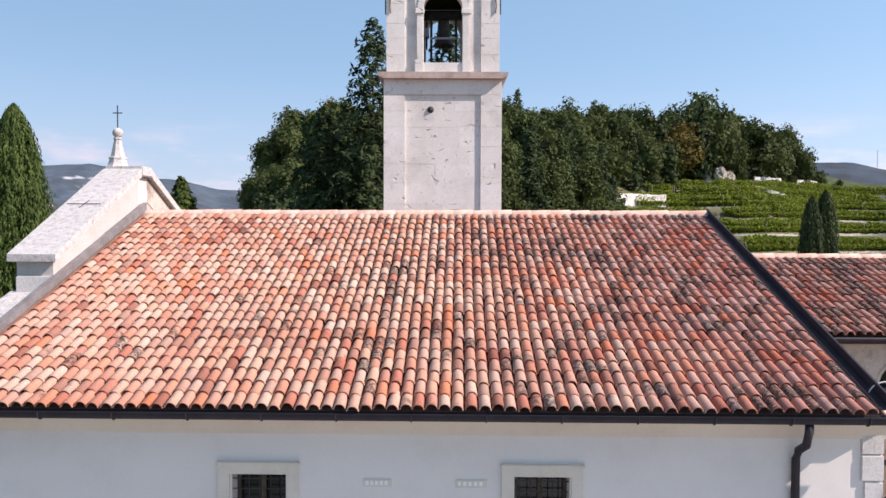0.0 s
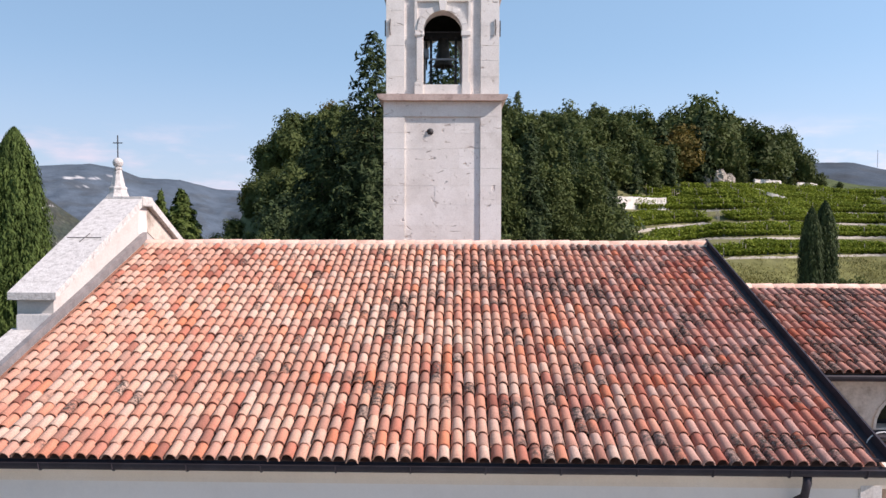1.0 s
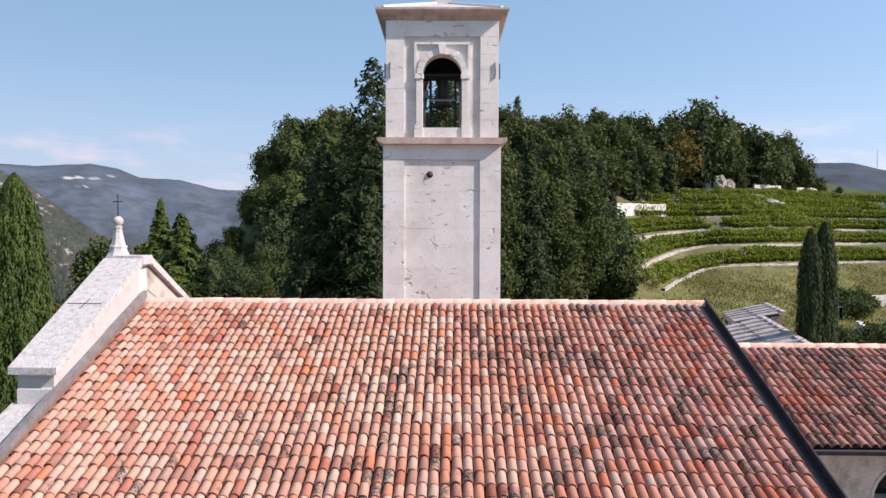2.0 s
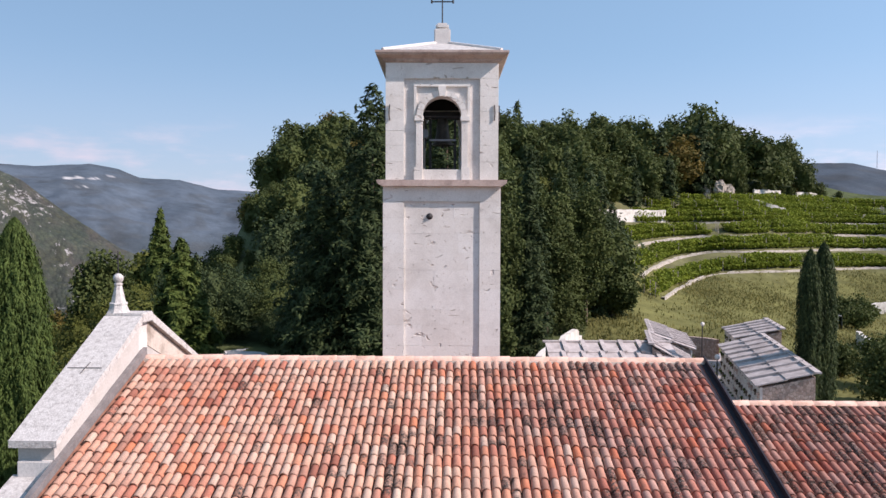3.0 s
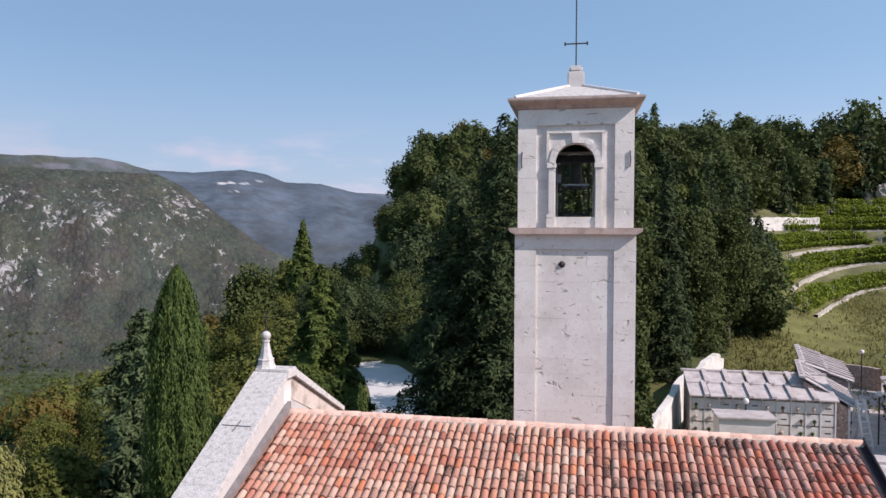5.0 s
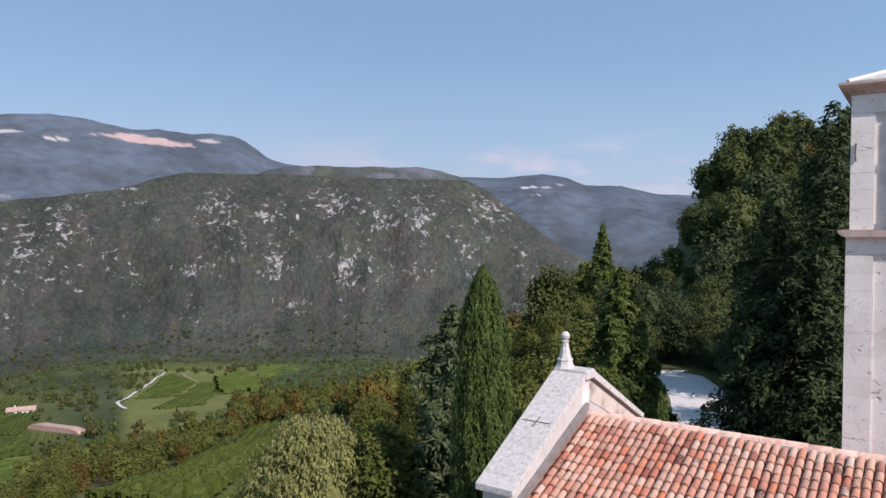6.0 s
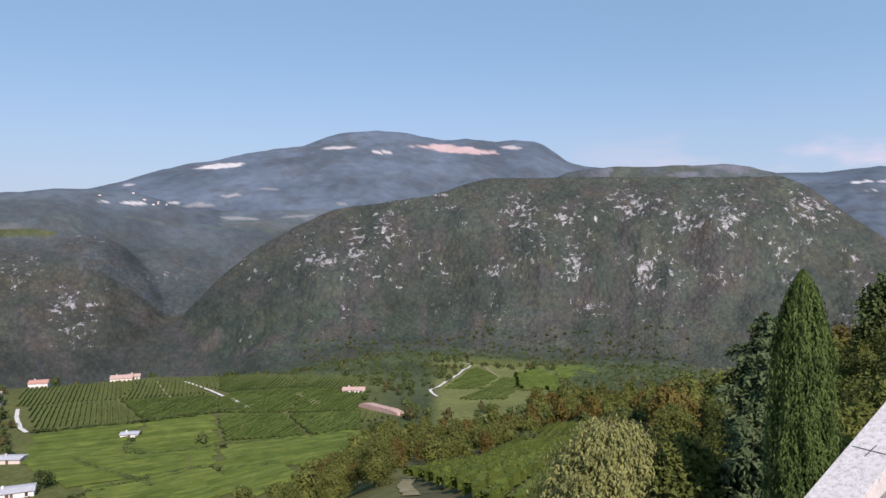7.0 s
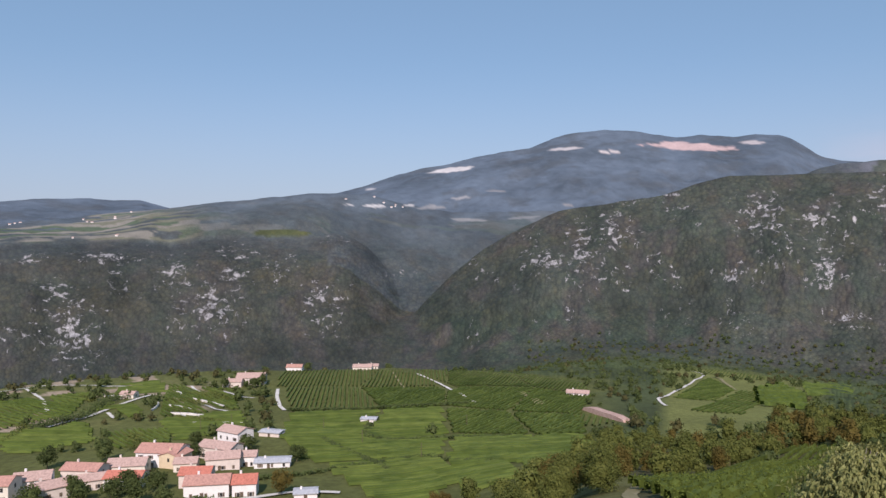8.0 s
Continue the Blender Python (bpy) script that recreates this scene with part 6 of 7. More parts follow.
    wood("fir_wood", firs, [(a, b, c, d * 0.72) for (a, b, c, d), p in zip(grown, pick) if p >= 0.86 and math.hypot(a, b) > 85 and d > 0.6 and a < 0.36 * b], CEDAR, "dark firs in the wood on the hill", rng)

    def slope(a, r, x, y):
        if open_field(x, y):
            return False
        if a < 41:
            return r > 36
        edge = (84 if a > 62 else 150) + max(0, 57 - a) * 12 + 10 * math.sin(a * 0.9)
        return edge < r < (420 if a < 50 else 300 if a < 66 else 178)
    pl = scatter(rng, 760, (21.5, 76), (36, 420), slope, 4.6)
    grown = [(x, y, z - 0.5, (0.62 + rng.beta(1.5, 2.5) * 1.15) * float(np.interp(math.degrees(math.atan2(-x, y)), [38, 42, 50, 53], [1.5, 1.3, 1.0, 0.85]) if math.hypot(x, y) > 105 else 1.0)) for x, y, z in pl]
    tone = fbm(np.array([g[0] for g in grown]), np.array([g[1] for g in grown]), 40, 3, 88) + rng.uniform(-0.22, 0.22, len(grown))
    tone = np.array([t - 0.3 if math.hypot(g[0], g[1]) < 110 else t for t, g in zip(tone, grown)])
    close = [math.hypot(g[0], g[1]) < 105 for g in grown]
    wood("near_slope_wood", finest, [(a, b, c, min(d, 1.15) * (0.6 if b > 52 or math.hypot(a, b) < 46 else 0.74)) for (a, b, c, d), q in zip(grown, close) if q], SLOPE_OAK, "green trees and shrubs just below the church", rng)
    tall = [broadleaf(rng, 9.0, 6.6, 760, 0.54, 20, 0.0, True, (7, 5)) for _ in range(6)]
    wood("tall_slope_wood", tall, [(a, b, c, d * 0.8) for (a, b, c, d), p, q in zip(grown, tone, close) if p < 0.62 and not q and d > 1.1], SLOPE_OAK, "tall green trees on the slope below the church", rng)
    wood("slope_wood", mid, [g for g, p, q in zip(grown, tone, close) if p < 0.62 and not q and g[3] <= 1.1], SLOPE_OAK, "green broadleaved wood on the slope below the church", rng)
    wood("near_yellowing_wood", fine, [(a, b, c, d * 0.72) for (a, b, c, d), p in zip(grown, tone) if p >= 0.62 and math.hypot(a, b) < 190], OAK_WARM, "yellowing trees close below the church", rng)
    wood("slope_yellowing_wood", tall, [(a, b, c, d * 0.8) for (a, b, c, d), p in zip(grown, tone) if p >= 0.62 and math.hypot(a, b) >= 190], OAK_WARM, "olive and brown trees on the slope below the church", rng)

    def valley(a, r, x, y):
        if open_field(x, y):
            return False
        n = float(fbm(np.array([x]), np.array([y]), 70, 3, 77)[0])
        if 58 < a < 65 and 250 < r < 620:
            return True
        if a > 63 and r < 590:
            return n > 0.68 or (a > 88 and n > 0.36)
        return n > (0.4 if r < 590 else 0.27)
    pl = scatter(rng, 2300, (24, 109), (180, 960), valley, 6.0) + scatter(rng, 500, (38, 68), (880, 1120), lambda a, r, x, y: True, 6.0)
    grown = [(x, y, z - 0.6, rng.uniform(0.5, 1.15)) for x, y, z in pl]
    tone = fbm(np.array([g[0] for g in grown]), np.array([g[1] for g in grown]), 60, 3, 89) + rng.uniform(-0.25, 0.25, len(grown))
    wood("valley_wood", small, [g for g, p in zip(grown, tone) if p < 0.7], OAK, "woods and hedges of the valley", rng)
    wood("valley_yellowing_wood", small, [g for g, p in zip(grown, tone) if p >= 0.7], VALLEY_LEAVES, "olive-brown trees in the valley", rng)
    # tall firs along the edge of the wood beside the graveyard
    for x, y, h, w in ((7.2, 60, 16, 5), (9.5, 66, 15.5, 5), (11.5, 70, 16.5, 5), (14.5, 73, 15, 5), (17, 78, 15.5, 5), (19.0, 81, 12, 5), (9.0, 74, 18, 5), (14, 82, 18, 5.5), (4.0, 58, 17, 5)):
        z = ground_z(x, y) - 0.1
        if x in (9.5, 14.5, 4.0):
            plant_tree("tree", (x, y, z), broadleaf(rng, h, w * 1.1, 7000, 0.3, 40, 0.0), OAK, h, 0.2, "tall leafy oak at the wood's edge beside the graveyard", "tree", "oaks beside the graveyard", 4, 1, int(x * 9))
            continue
        plant_tree("fir", (x, y, z), conifer(rng, h, w * 1.1, 6500, 0.21, 0.3, 0.5, 0.02, 0.66), (CEDAR, OAK, CEDAR, OAK)[int(x * 2) % 4], h, 0.2, "tall dense fir at the wood's edge beside the graveyard", "fir", "firs beside the graveyard", 0, 1, int(x * 9))
    # bushes on the bank beyond the cypresses
    for x, y, h, w in ((30, 47, 3.0, 4.5), (33, 52, 3.6, 5), (31.5, 57, 2.6, 4), (37, 60, 3.2, 5), (28.5, 42, 2.4, 3.6), (55, 98, 4.0, 6), (60, 104, 3.4, 6), (42, 64, 3.0, 4.5)):
        z = ground_z(x, y) - 0.1
        plant_tree("bush", (x, y, z), broadleaf(rng, h, w, 2600, 0.24 if y < 70 else 0.36, 18, 0.0), OAK if (x * 3) % 2 < 1.3 else OLIVE, h, 0.08, "rounded green bush on the grassy bank", "bush", "bushes on the bank", 3, 0.8, int(y))
    # mast on the wooded hill beyond the terraces
    mast = thing("antenna_mast", (2357, 3938, 340), "thin grey antenna mast on a distant wooded hill", "mast")
    part("pole", tube([(0, 0, 0), (0, 0, 60), (0, 0, 96)], [1.7, 1.2, 0.7], 6), STEEL, mast)
    for h in (62, 74, 86):
        part("antenna_ring", lathe([(1.0, 0), (2.6, 0.4), (2.6, 2.2), (1.0, 2.6)], (0, 0, h), 8), STEEL, mast)
    # scrub and grass on the near slopes
    P = []
    for x, y, z in scatter(rng, 2500, (-33, -11), (56, 156), lambda a, r, x, y: r < 112 or ground_z(x, y) < 4.2, 0.65):
        P.append((x, y, z))
    P = np.array(P)
    P = P[rng.uniform(0, 1, len(P)) < 0.2 + smooth(0.4, 0.62, fbm(P[:, 0], P[:, 1], 13, 3, 5))]
    tuft = np.repeat(P, 18, 0) + rng.normal(0, 1, (len(P) * 18, 3)) * (0.9, 0.9, 0.12) + (0, 0, 0.16)
    v, f = leaf_quads(tuft, np.tile([0.3, -0.5, 0.5], (len(tuft), 1)), 0.13, rng, 0.7, 3.6, True)
    tagged(new("dry_grass", from_arrays("dry_grass", v, f, GRASS)), "tall dry yellow-green grass on the slope", "grass", kind="stuff")


build_plants()


# ---- terraced vineyard beside the wood ----
def ribbon_wall(pts, height, thick, drop=0.6, rng=None):
    """A dry-stone wall along points, uneven on top."""
    d = np.gradient(pts[:, :2], axis=0)
    d /= np.linalg.norm(d, axis=1, keepdims=True) + 1e-9
    n = np.stack([-d[:, 1], d[:, 0]], 1) * thick / 2
    top = height + (rng.uniform(-0.12, 0.12, len(pts)) if rng is not None else 0)
    v, k = [], len(pts)
    for s, zz in ((-1, -drop), (-1, top), (1, top), (1, -drop)):
        v.append(np.column_stack([pts[:, :2] + s * n, pts[:, 2] + zz]))
    v = np.concatenate(v)
    i = np.arange(k - 1)
    f = [np.stack([a * k + i, a * k + i + 1, b * k + i + 1, b * k + i], 1) for a, b in ((0, 1), (1, 2), (2, 3))]
    return v, np.concatenate(f)


def build_terraces():
    rng = np.random.default_rng(31)
    leaves, posts = [], []
    for k, (zl, a0, a1) in enumerate(((4.2, -17.0, -33), (7.4, -15.4, -33.5), (10.2, -15.0, -34), (12.7, -15.3, -34), (14.9, -16.4, -34), (16.9, -17.4, -34))):
        p = contour(zl, a0, a1, dip=(2.0, 2.8, 1.6, 0.6, 0.0, 0.0, 0.0)[k])
        w = thing("terrace_wall", (0, 0, 0), "pale dry-stone terrace wall below vines", "wall", "vineyard terrace walls")
        part("stonework", from_arrays("stonework", *ribbon_wall(p, 0.3, 0.5, 0.75, rng), DRYSTONE), None, w)
        d = np.gradient(p[:, :2], axis=0)
        d /= np.linalg.norm(d, axis=1, keepdims=True)
        nrm = np.stack([d[:, 1], -d[:, 0]], 1)
        nrm *= np.sign((nrm * p[:, :2]).sum(1, keepdims=True))
        for off, tall_ in ((1.0, 0.55), (1.7, 1.0), (2.5, 1.0)):
            base = p[:, :2] + nrm * off
            g = land_height(base[:, 0], base[:, 1])
            n = 105
            idx = np.repeat(np.arange(len(p) - 1), n)
            t = rng.uniform(0, 1, len(idx))[:, None]
            xy = base[idx] * (1 - t) + base[idx + 1] * t
            hh = rng.beta(2.2, 1.5, len(idx)) * (1.2 + 1.2 * fbm(xy[:, 0], xy[:, 1], 6, 3, 19)) * tall_ + 0.3
            bulk = 0.75 * (1.4 - np.abs(hh - 1.5))
            gap = fbm(xy[:, 0], xy[:, 1], 3, 2, 9)
            keep = gap > 0.3
            P = np.column_stack([xy + rng.normal(0, 1, (len(idx), 2)) * bulk[:, None] * 0.5, g[idx] + hh - 0.15])[keep]
            leaves.append(leaf_quads(P, np.tile([0.2, -0.5, 0.7], (len(P), 1)), 0.36, rng, 0.7))
            for q in range(0, len(p), 6):
                x, y, z = base[q][0], base[q][1], g[q]
                posts.append((np.array([(x + sx * 0.05, y + sy * 0.05, z + zz) for zz in (-0.2, 2.05) for sx, sy in ((-1, -1), (1, -1), (1, 1), (-1, 1))]), np.array([(0, 1, 5, 4), (1, 2, 6, 5), (2, 3, 7, 6), (3, 0, 4, 7), (4, 5, 6, 7)])))
    v, f = join(leaves)
    tagged(new("terrace_vines", from_arrays("terrace_vines", v, f, VINE)), "rows of leafy green vines on stone terraces", "vines", kind="stuff")
    v, f = join(posts)
    tagged(new("vine_posts", from_arrays("vine_posts", v, f, RUBBLE)), "pale posts among the vines", "posts", kind="stuff")
    # white boundary walls of the hillside
    for pts, hgt in (([(27.5, 131, 0), (29.5, 132.5, 0), (31.5, 134.3, 0), (35.5, 137.5, 0), (39.9, 141, 0), (44, 143.4, 0)], 2.2), ([(69, 160, 0), (73, 160, 0), (76, 160.5, 0)], 1.9), (contour(19.2, -23.2, -25.2), 1.8), (contour(19.2, -26.0, -27.4), 1.6),
                     ([(52.5, 95, 0), (56, 103, 0), (60, 110, 0), (68, 113, 0), (75, 114, 0)], 1.7), ([(43, 70, 0), (45, 76, 0), (48.5, 84, 0)], 1.5)):
        q = np.array(pts, float)
        tt = np.linspace(0, len(q) - 1, 24)
        q = np.column_stack([np.interp(tt, np.arange(len(q)), q[:, i]) for i in range(3)])
        q[:, 2] = land_height(q[:, 0], q[:, 1])
        w = thing("boundary_wall", (0, 0, 0), "weathered whitish stone wall on the hillside", "wall", "hillside walls")
        part("stonework", from_arrays("stonework", *ribbon_wall(q, hgt, 0.45, 0.8, rng), WALL_WHITE), None, w)
    # rock face above the vines
    for x, y, s in ((63.5, 166, 1.5), (61, 167, 1.0), (66, 167, 1.2)):
        o = thing("rock_outcrop", (x, y, ground_z(x, y)), "grey limestone outcrop among trees", "rock", "rocks above the vineyard")
        v, f = core_blob(rng, (0, 0, s * 1.1), (s, s * 0.7, s * 1.5), 18, 14)
        part("rock", from_arrays("rock", v, f, RUBBLE), None, o)


build_terraces()


# ---- graveyard: burial-niche buildings roofed with stone slabs ----
def niche_building(at, turn, length, depth, z_low, z_high, base, label, slabs, niches=True, end_mat=MASONRY):
    """Mono-pitched block: niches look to -y, slabs climb to +y."""
    b = thing("niche_building", (at[0], at[1], 0), label, "burial building", "graveyard buildings", turn=turn)
    wall = part("wall", prism([(0.25, base), (0.25, z_low - 0.1), (depth - 0.1, z_high - 0.14), (depth - 0.1, base)], 0.1, length - 0.1, "x"), end_mat, b)
    rng = random.Random(int(length * 10))
    rows = 2
    step = length / slabs
    for r in range(rows):
        for k in range(slabs):
            y0, y1 = depth * r / rows - (0.12 if r == 0 else 0.08), depth * (r + 1) / rows
            za, zb = z_low + (z_high - z_low) * y0 / depth + 0.05 * r, z_low + (z_high - z_low) * y1 / depth + 0.05 * r
            bm = prism([(y0, za), (y1, zb), (y1, zb + 0.07), (y0, za + 0.07)], k * step + 0.05, (k + 1) * step - 0.05, "x")
            part("roof_slab", bm, SLAB, b)
            if k:
                shift = rng.uniform(-0.12, 0.12) + (0.1 if r else -0.1)
                bm = prism([(y0 - 0.06, za + 0.05), (y1, zb + 0.072), (y1, zb + 0.19), (y0 - 0.06, za + 0.17)], k * step - 0.13 + shift, k * step + 0.13 + shift, "x")
                part("cover_slab", bm, SLAB, b)
    part("ridge_slab", box(-0.1, length + 0.1, depth - 0.2, depth + 0.15, z_high + 0.07, z_high + 0.17, 0.01), SLAB, b)
    if niches:
        n = int(length / 0.8)
        w = (length - 0.3) / n
        h = (z_low - base - 0.25) / 4
        for i in range(n):
            for j in range(4):
                x, z = 0.15 + i * w, base + 0.1 + j * h
                p = part("niche_panel", box(x + 0.04, x + w - 0.04, 0.16, 0.25, z + 0.04, z + h - 0.04, 0.01), WALL_WHITE, b)
                if rng.random() < 0.75:
                    part("flower_vase", lathe([(0.03, 0), (0.05, 0.06), (0.03, 0.13), (0.09, 0.2), (0.1, 0.28), (0.03, 0.34)], (x + w * rng.uniform(0.3, 0.7), 0.1, z + 0.06), 7), rng.choice((OAK, STONE_PINK, BARK)), p)
                else:
                    part("name_bar", box(x + w * 0.3, x + w * 0.7, 0.152, 0.158, z + h * 0.45, z + h * 0.55), BRONZE, p)
        for i in range(n + 1):
            part("pilaster_strip", box(0.15 + i * w - 0.035, 0.15 + i * w + 0.035, 0.13, 0.25, base, z_low - 0.08), STONE, wall)
    return b


def build_graveyard():
    niche_building((6.45, 43.0), 0, 8.0, 2.7, 3.72, 4.55, 0.7, "burial-niche building with pale slab roof beside the white wall", 7)
    niche_building((15.3, 43.4), 77, 5.6, 2.6, 3.3, 4.7, 0.8, "niche wing with overlapping stone slab roof", 8)
    niche_building((17.6, 50.2), 77, 8.0, 2.9, 3.4, 4.3, 0.8, "rear niche wing with overlapping stone slab roof", 9)
    niche_building((19.8, 51.5), -103, 14.0, 2.9, 3.55, 4.3, 0.7, "long niche building with grey slab roof and rubble end wall", 9)
    niche_building((22.6, 58.0), -103, 6.0, 3.2, 3.9, 4.6, 0.7, "rear niche building with grey slab roof", 5)
    # slab roofs stepping down behind the chancel
    for k in range(5):
        sb = thing("slab_roof_block", (10.75 + 1.62 * k, 27.3 - 0.1 * k, 0), "low block with stepped grey stone slab roof", "burial building", "slab roofs behind the chancel", turn=-4)
        dz = -0.13 * k
        part("wall", prism([(0.1, 0.3), (0.1, 3.75 + dz), (2.5, 4.3 + dz), (2.5, 0.3)], 0.0, 1.6, "x"), RUBBLE, sb)
        part("roof_slab", prism([(-0.1, 3.78 + dz), (2.6, 4.4 + dz), (2.6, 4.48 + dz), (-0.1, 3.86 + dz)], 0.0, 1.6, "x"), SLAB, sb)
        part("cover_slab", prism([(-0.12, 3.865 + dz), (1.2, 4.168 + dz), (1.2, 4.258 + dz), (-0.12, 3.955 + dz)], 0.45, 0.85, "x"), SLAB, sb)
        part("ridge_slab", prism([(2.2, 4.395 + dz), (2.7, 4.51 + dz), (2.7, 4.6 + dz), (2.2, 4.485 + dz)], 0.0, 1.62, "x"), SLAB, sb)
    # courtyard paving
    tagged(new("graveyard_paving", from_arrays("graveyard_paving", [(11, 30, 1.06), (21, 30, 1.06), (24, 62, 1.12), (14, 62, 1.12), (11, 30, 0.5), (21, 30, 0.5), (24, 62, 0.5), (14, 62, 0.5)], [(0, 1, 2, 3), (0, 4, 5, 1), (1, 5, 6, 2), (2, 6, 7, 3), (3, 7, 4, 0)], SLAB)), "grey stone paving of the graveyard court", "pavement", kind="structure")
    # curved rear wall
    rng = np.random.default_rng(3)
    q = np.array([(19.5 + 3.2 * math.cos(a), 57.5 + 3.0 * math.sin(a), 0.9) for a in np.linspace(2.6, 0.4, 14)])
    w = thing("court_wall", (0, 0, 0), "curved brown wall closing the graveyard court", "wall")
    part("stonework", from_arrays("stonework", *ribbon_wall(q, 1.9, 0.35, 0.4), MASONRY), None, w)
    # white wall beside the trees, stepped
    w = thing("graveyard_wall", (0, 0, 0), "whitewashed graveyard wall with worn top", "wall")
    q = np.array([(3.5, 37.0, 0.8), (5.0, 42, 0.8), (6.7, 48, 0.9), (8.7, 53, 1.0), (10.9, 58.5, 1.0)])
    tt = np.linspace(0, 4, 30)
    q = np.column_stack([np.interp(tt, np.arange(5), q[:, i]) for i in range(3)])
    part("stonework", from_arrays("stonework", *ribbon_wall(q, np.floor(np.interp(tt, [0, 2, 4], [2.6, 2.75, 2.75]) * 4 + 0.5 * np.sin(tt * 4)) / 4, 0.4, 0.5, None), WALL_WHITE), None, w)
    q2 = np.array([(11.1, 59, 1.0), (11.2, 61.5, 1.1), (12.4, 65, 1.2)])
    part("stonework", from_arrays("stonework", *ribbon_wall(q2, 0.9, 0.4, 0.5, rng), WALL_WHITE), None, w)
    # low white chapel front before the niches
    c = thing("tomb_block", (7.6, 40.2, 0.6), "low white stone tomb block with slab lid", "tomb")
    part("body", box(0, 2.8, 0, 1.6, 0, 2.55, 0.02), STONE, c)
    part("lid", box(-0.12, 2.92, -0.12, 1.72, 2.552, 2.66, 0.02), SLAB, c)
    part("inset_panel", box(0.5, 1.2, -0.02, 0.05, 0.3, 1.4, 0.01), WALL_WHITE, c)
    c = thing("tomb_block", (11.9, 40.6, 0.6), "low white stone tomb slab", "tomb")
    part("body", box(0, 2.2, 0, 1.0, 0, 1.05, 0.02), STONE, c)
    part("lid", box(-0.08, 2.28, -0.08, 1.08, 1.052, 1.14, 0.02), SLAB, c)
    # lamp posts
    for x, y, h in ((21.15, 58.6, 3.3), (16.9, 44.2, 3.2), (9.3, 41.9, 3.0)):
        l = thing("lamp_post", (x, y, 0.9), "dark lamp post with round globe", "street lamp", "graveyard lamps")
        part("post", tube([(0, 0, 0), (0, 0, h - 0.3)], 0.045, 8), IRON, l)
        part("base_collar", lathe([(0.1, 0), (0.09, 0.12), (0.05, 0.2)], (0, 0, 0), 10), IRON, l)
        part("globe", lathe([(0.05, 0), (0.14, 0.06), (0.17, 0.17), (0.13, 0.28), (0.03, 0.33)], (0, 0, h - 0.3), 14), STONE, l, "", True)
    # aluminium ladder
    la = thing("step_ladder", (15.75, 43.0, 1.07), "white metal trestle ladder in the court", "ladder", turn=20)
    for x in (0, 0.55):
        part("rail", tube([(x, 0, 0), (x * 0.8 + 0.05, 0.7, 2.6)], 0.065, 6), PLASTER, la)
        part("rail", tube([(x, 1.4, 0), (x * 0.8 + 0.05, 0.72, 2.6)], 0.065, 6), PLASTER, la)
    for k in range(8):
        t = (k + 0.6) / 8.2
        part("rung", tube([(0.02 + 0.05 * t, 0.7 * t, 2.6 * t), (0.53 - 0.06 * t, 0.7 * t, 2.6 * t)], 0.045, 6), PLASTER, la)
    # gravel road behind the church
    pts = np.array(ROAD)
    tt = np.linspace(0, 4, 25)
    p = np.column_stack([np.interp(tt, np.arange(5), pts[:, i]) for i in range(2)])
    d = np.gradient(p, axis=0)
    d /= np.linalg.norm(d, axis=1, keepdims=True)
    n = np.stack([-d[:, 1], d[:, 0]], 1)
    wd = np.interp(tt, [0, 1, 2, 3, 4], [2.4, 2.5, 2.3, 2.0, 1.8])[:, None]
    rows = []
    for s in np.linspace(-1, 1, 7):
        xy = p + n * wd * s
        rows.append(np.column_stack([xy, land_height(xy[:, 0], xy[:, 1]) + 0.07 - 0.05 * s * s]))
    v = np.concatenate(rows)
    k = len(p)
    i = np.arange(k - 1)
    f = np.concatenate([np.stack([a * k + i, a * k + i + 1, (a + 1) * k + i + 1, (a + 1) * k + i], 1) for a in range(6)])
    tagged(new("road", from_arrays("road", v, f, GRAVEL, True)), "white gravel road behind the church", "road", kind="structure")


build_graveyard()


# ---- the knoll: vineyards, tracks, farms and the hamlet ----
def near_track(x, y):
    """Strip kept free of vines, wide enough that the camera sees the farm track."""
    m = np.zeros(np.shape(x), bool)
    for pts, w, surface in TRACKS:
        if surface is TRACK:
            continue
        for (x0, y0), (x1, y1) in zip(pts, pts[1:]):
            k = np.clip(((x - x0) * (x1 - x0) + (y - y0) * (y1 - y0)) / ((x1 - x0) ** 2 + (y1 - y0) ** 2), 0, 1)
            m |= np.hypot(x - x0 - k * (x1 - x0), y - y0 - k * (y1 - y0)) < w + 3.5
    return m


def vine_rows(poly, angle, step, height, seg, rng, width=0.55):
    """Hedge rows across a plot, one lumpy strip for each row."""
    p = np.array(poly, float)
    c, s = math.cos(angle), math.sin(angle)
    u = p @ np.array([c, s])
    w = p @ np.array([-s, c])
    out = []
    for ww in np.arange(w.min() + step / 2, w.max(), step):
        uu = np.arange(u.min(), u.max(), seg)
        x, y = uu * c - ww * s, uu * s + ww * c
        m = inside(poly, x, y) & ~near_track(x, y)
        if m.sum() < 3:
            continue
        x, y = x[m], y[m]
        z = land_height(x, y)
        k = len(x)
        h = height * rng.uniform(0.75, 1.15, k)
        j = rng.normal(0, 0.12, k)
        v = []
        for off, zz in ((-width, 0.25 * h), (-width * 0.7, h), (width * 0.7, h * rng.uniform(0.9, 1.1, k)), (width, 0.25 * h)):
            v.append(np.column_stack([x + (-s) * (off + j), y + c * (off + j), z + zz]))
        i = np.arange(k - 1)
        f = np.concatenate([np.stack([a * k + i, a * k + i + 1, (a + 1) * k + i + 1, (a + 1) * k + i], 1) for a in range(3)])
        out.append((np.concatenate(v), f))
    return out


TRACK = weathered("worn_grass_track", (0.24, 0.21, 0.11), (0.15, 0.15, 0.06), (0.32, 0.28, 0.18), 0.6, 1.0, 0.95, 0.02, 8.0)


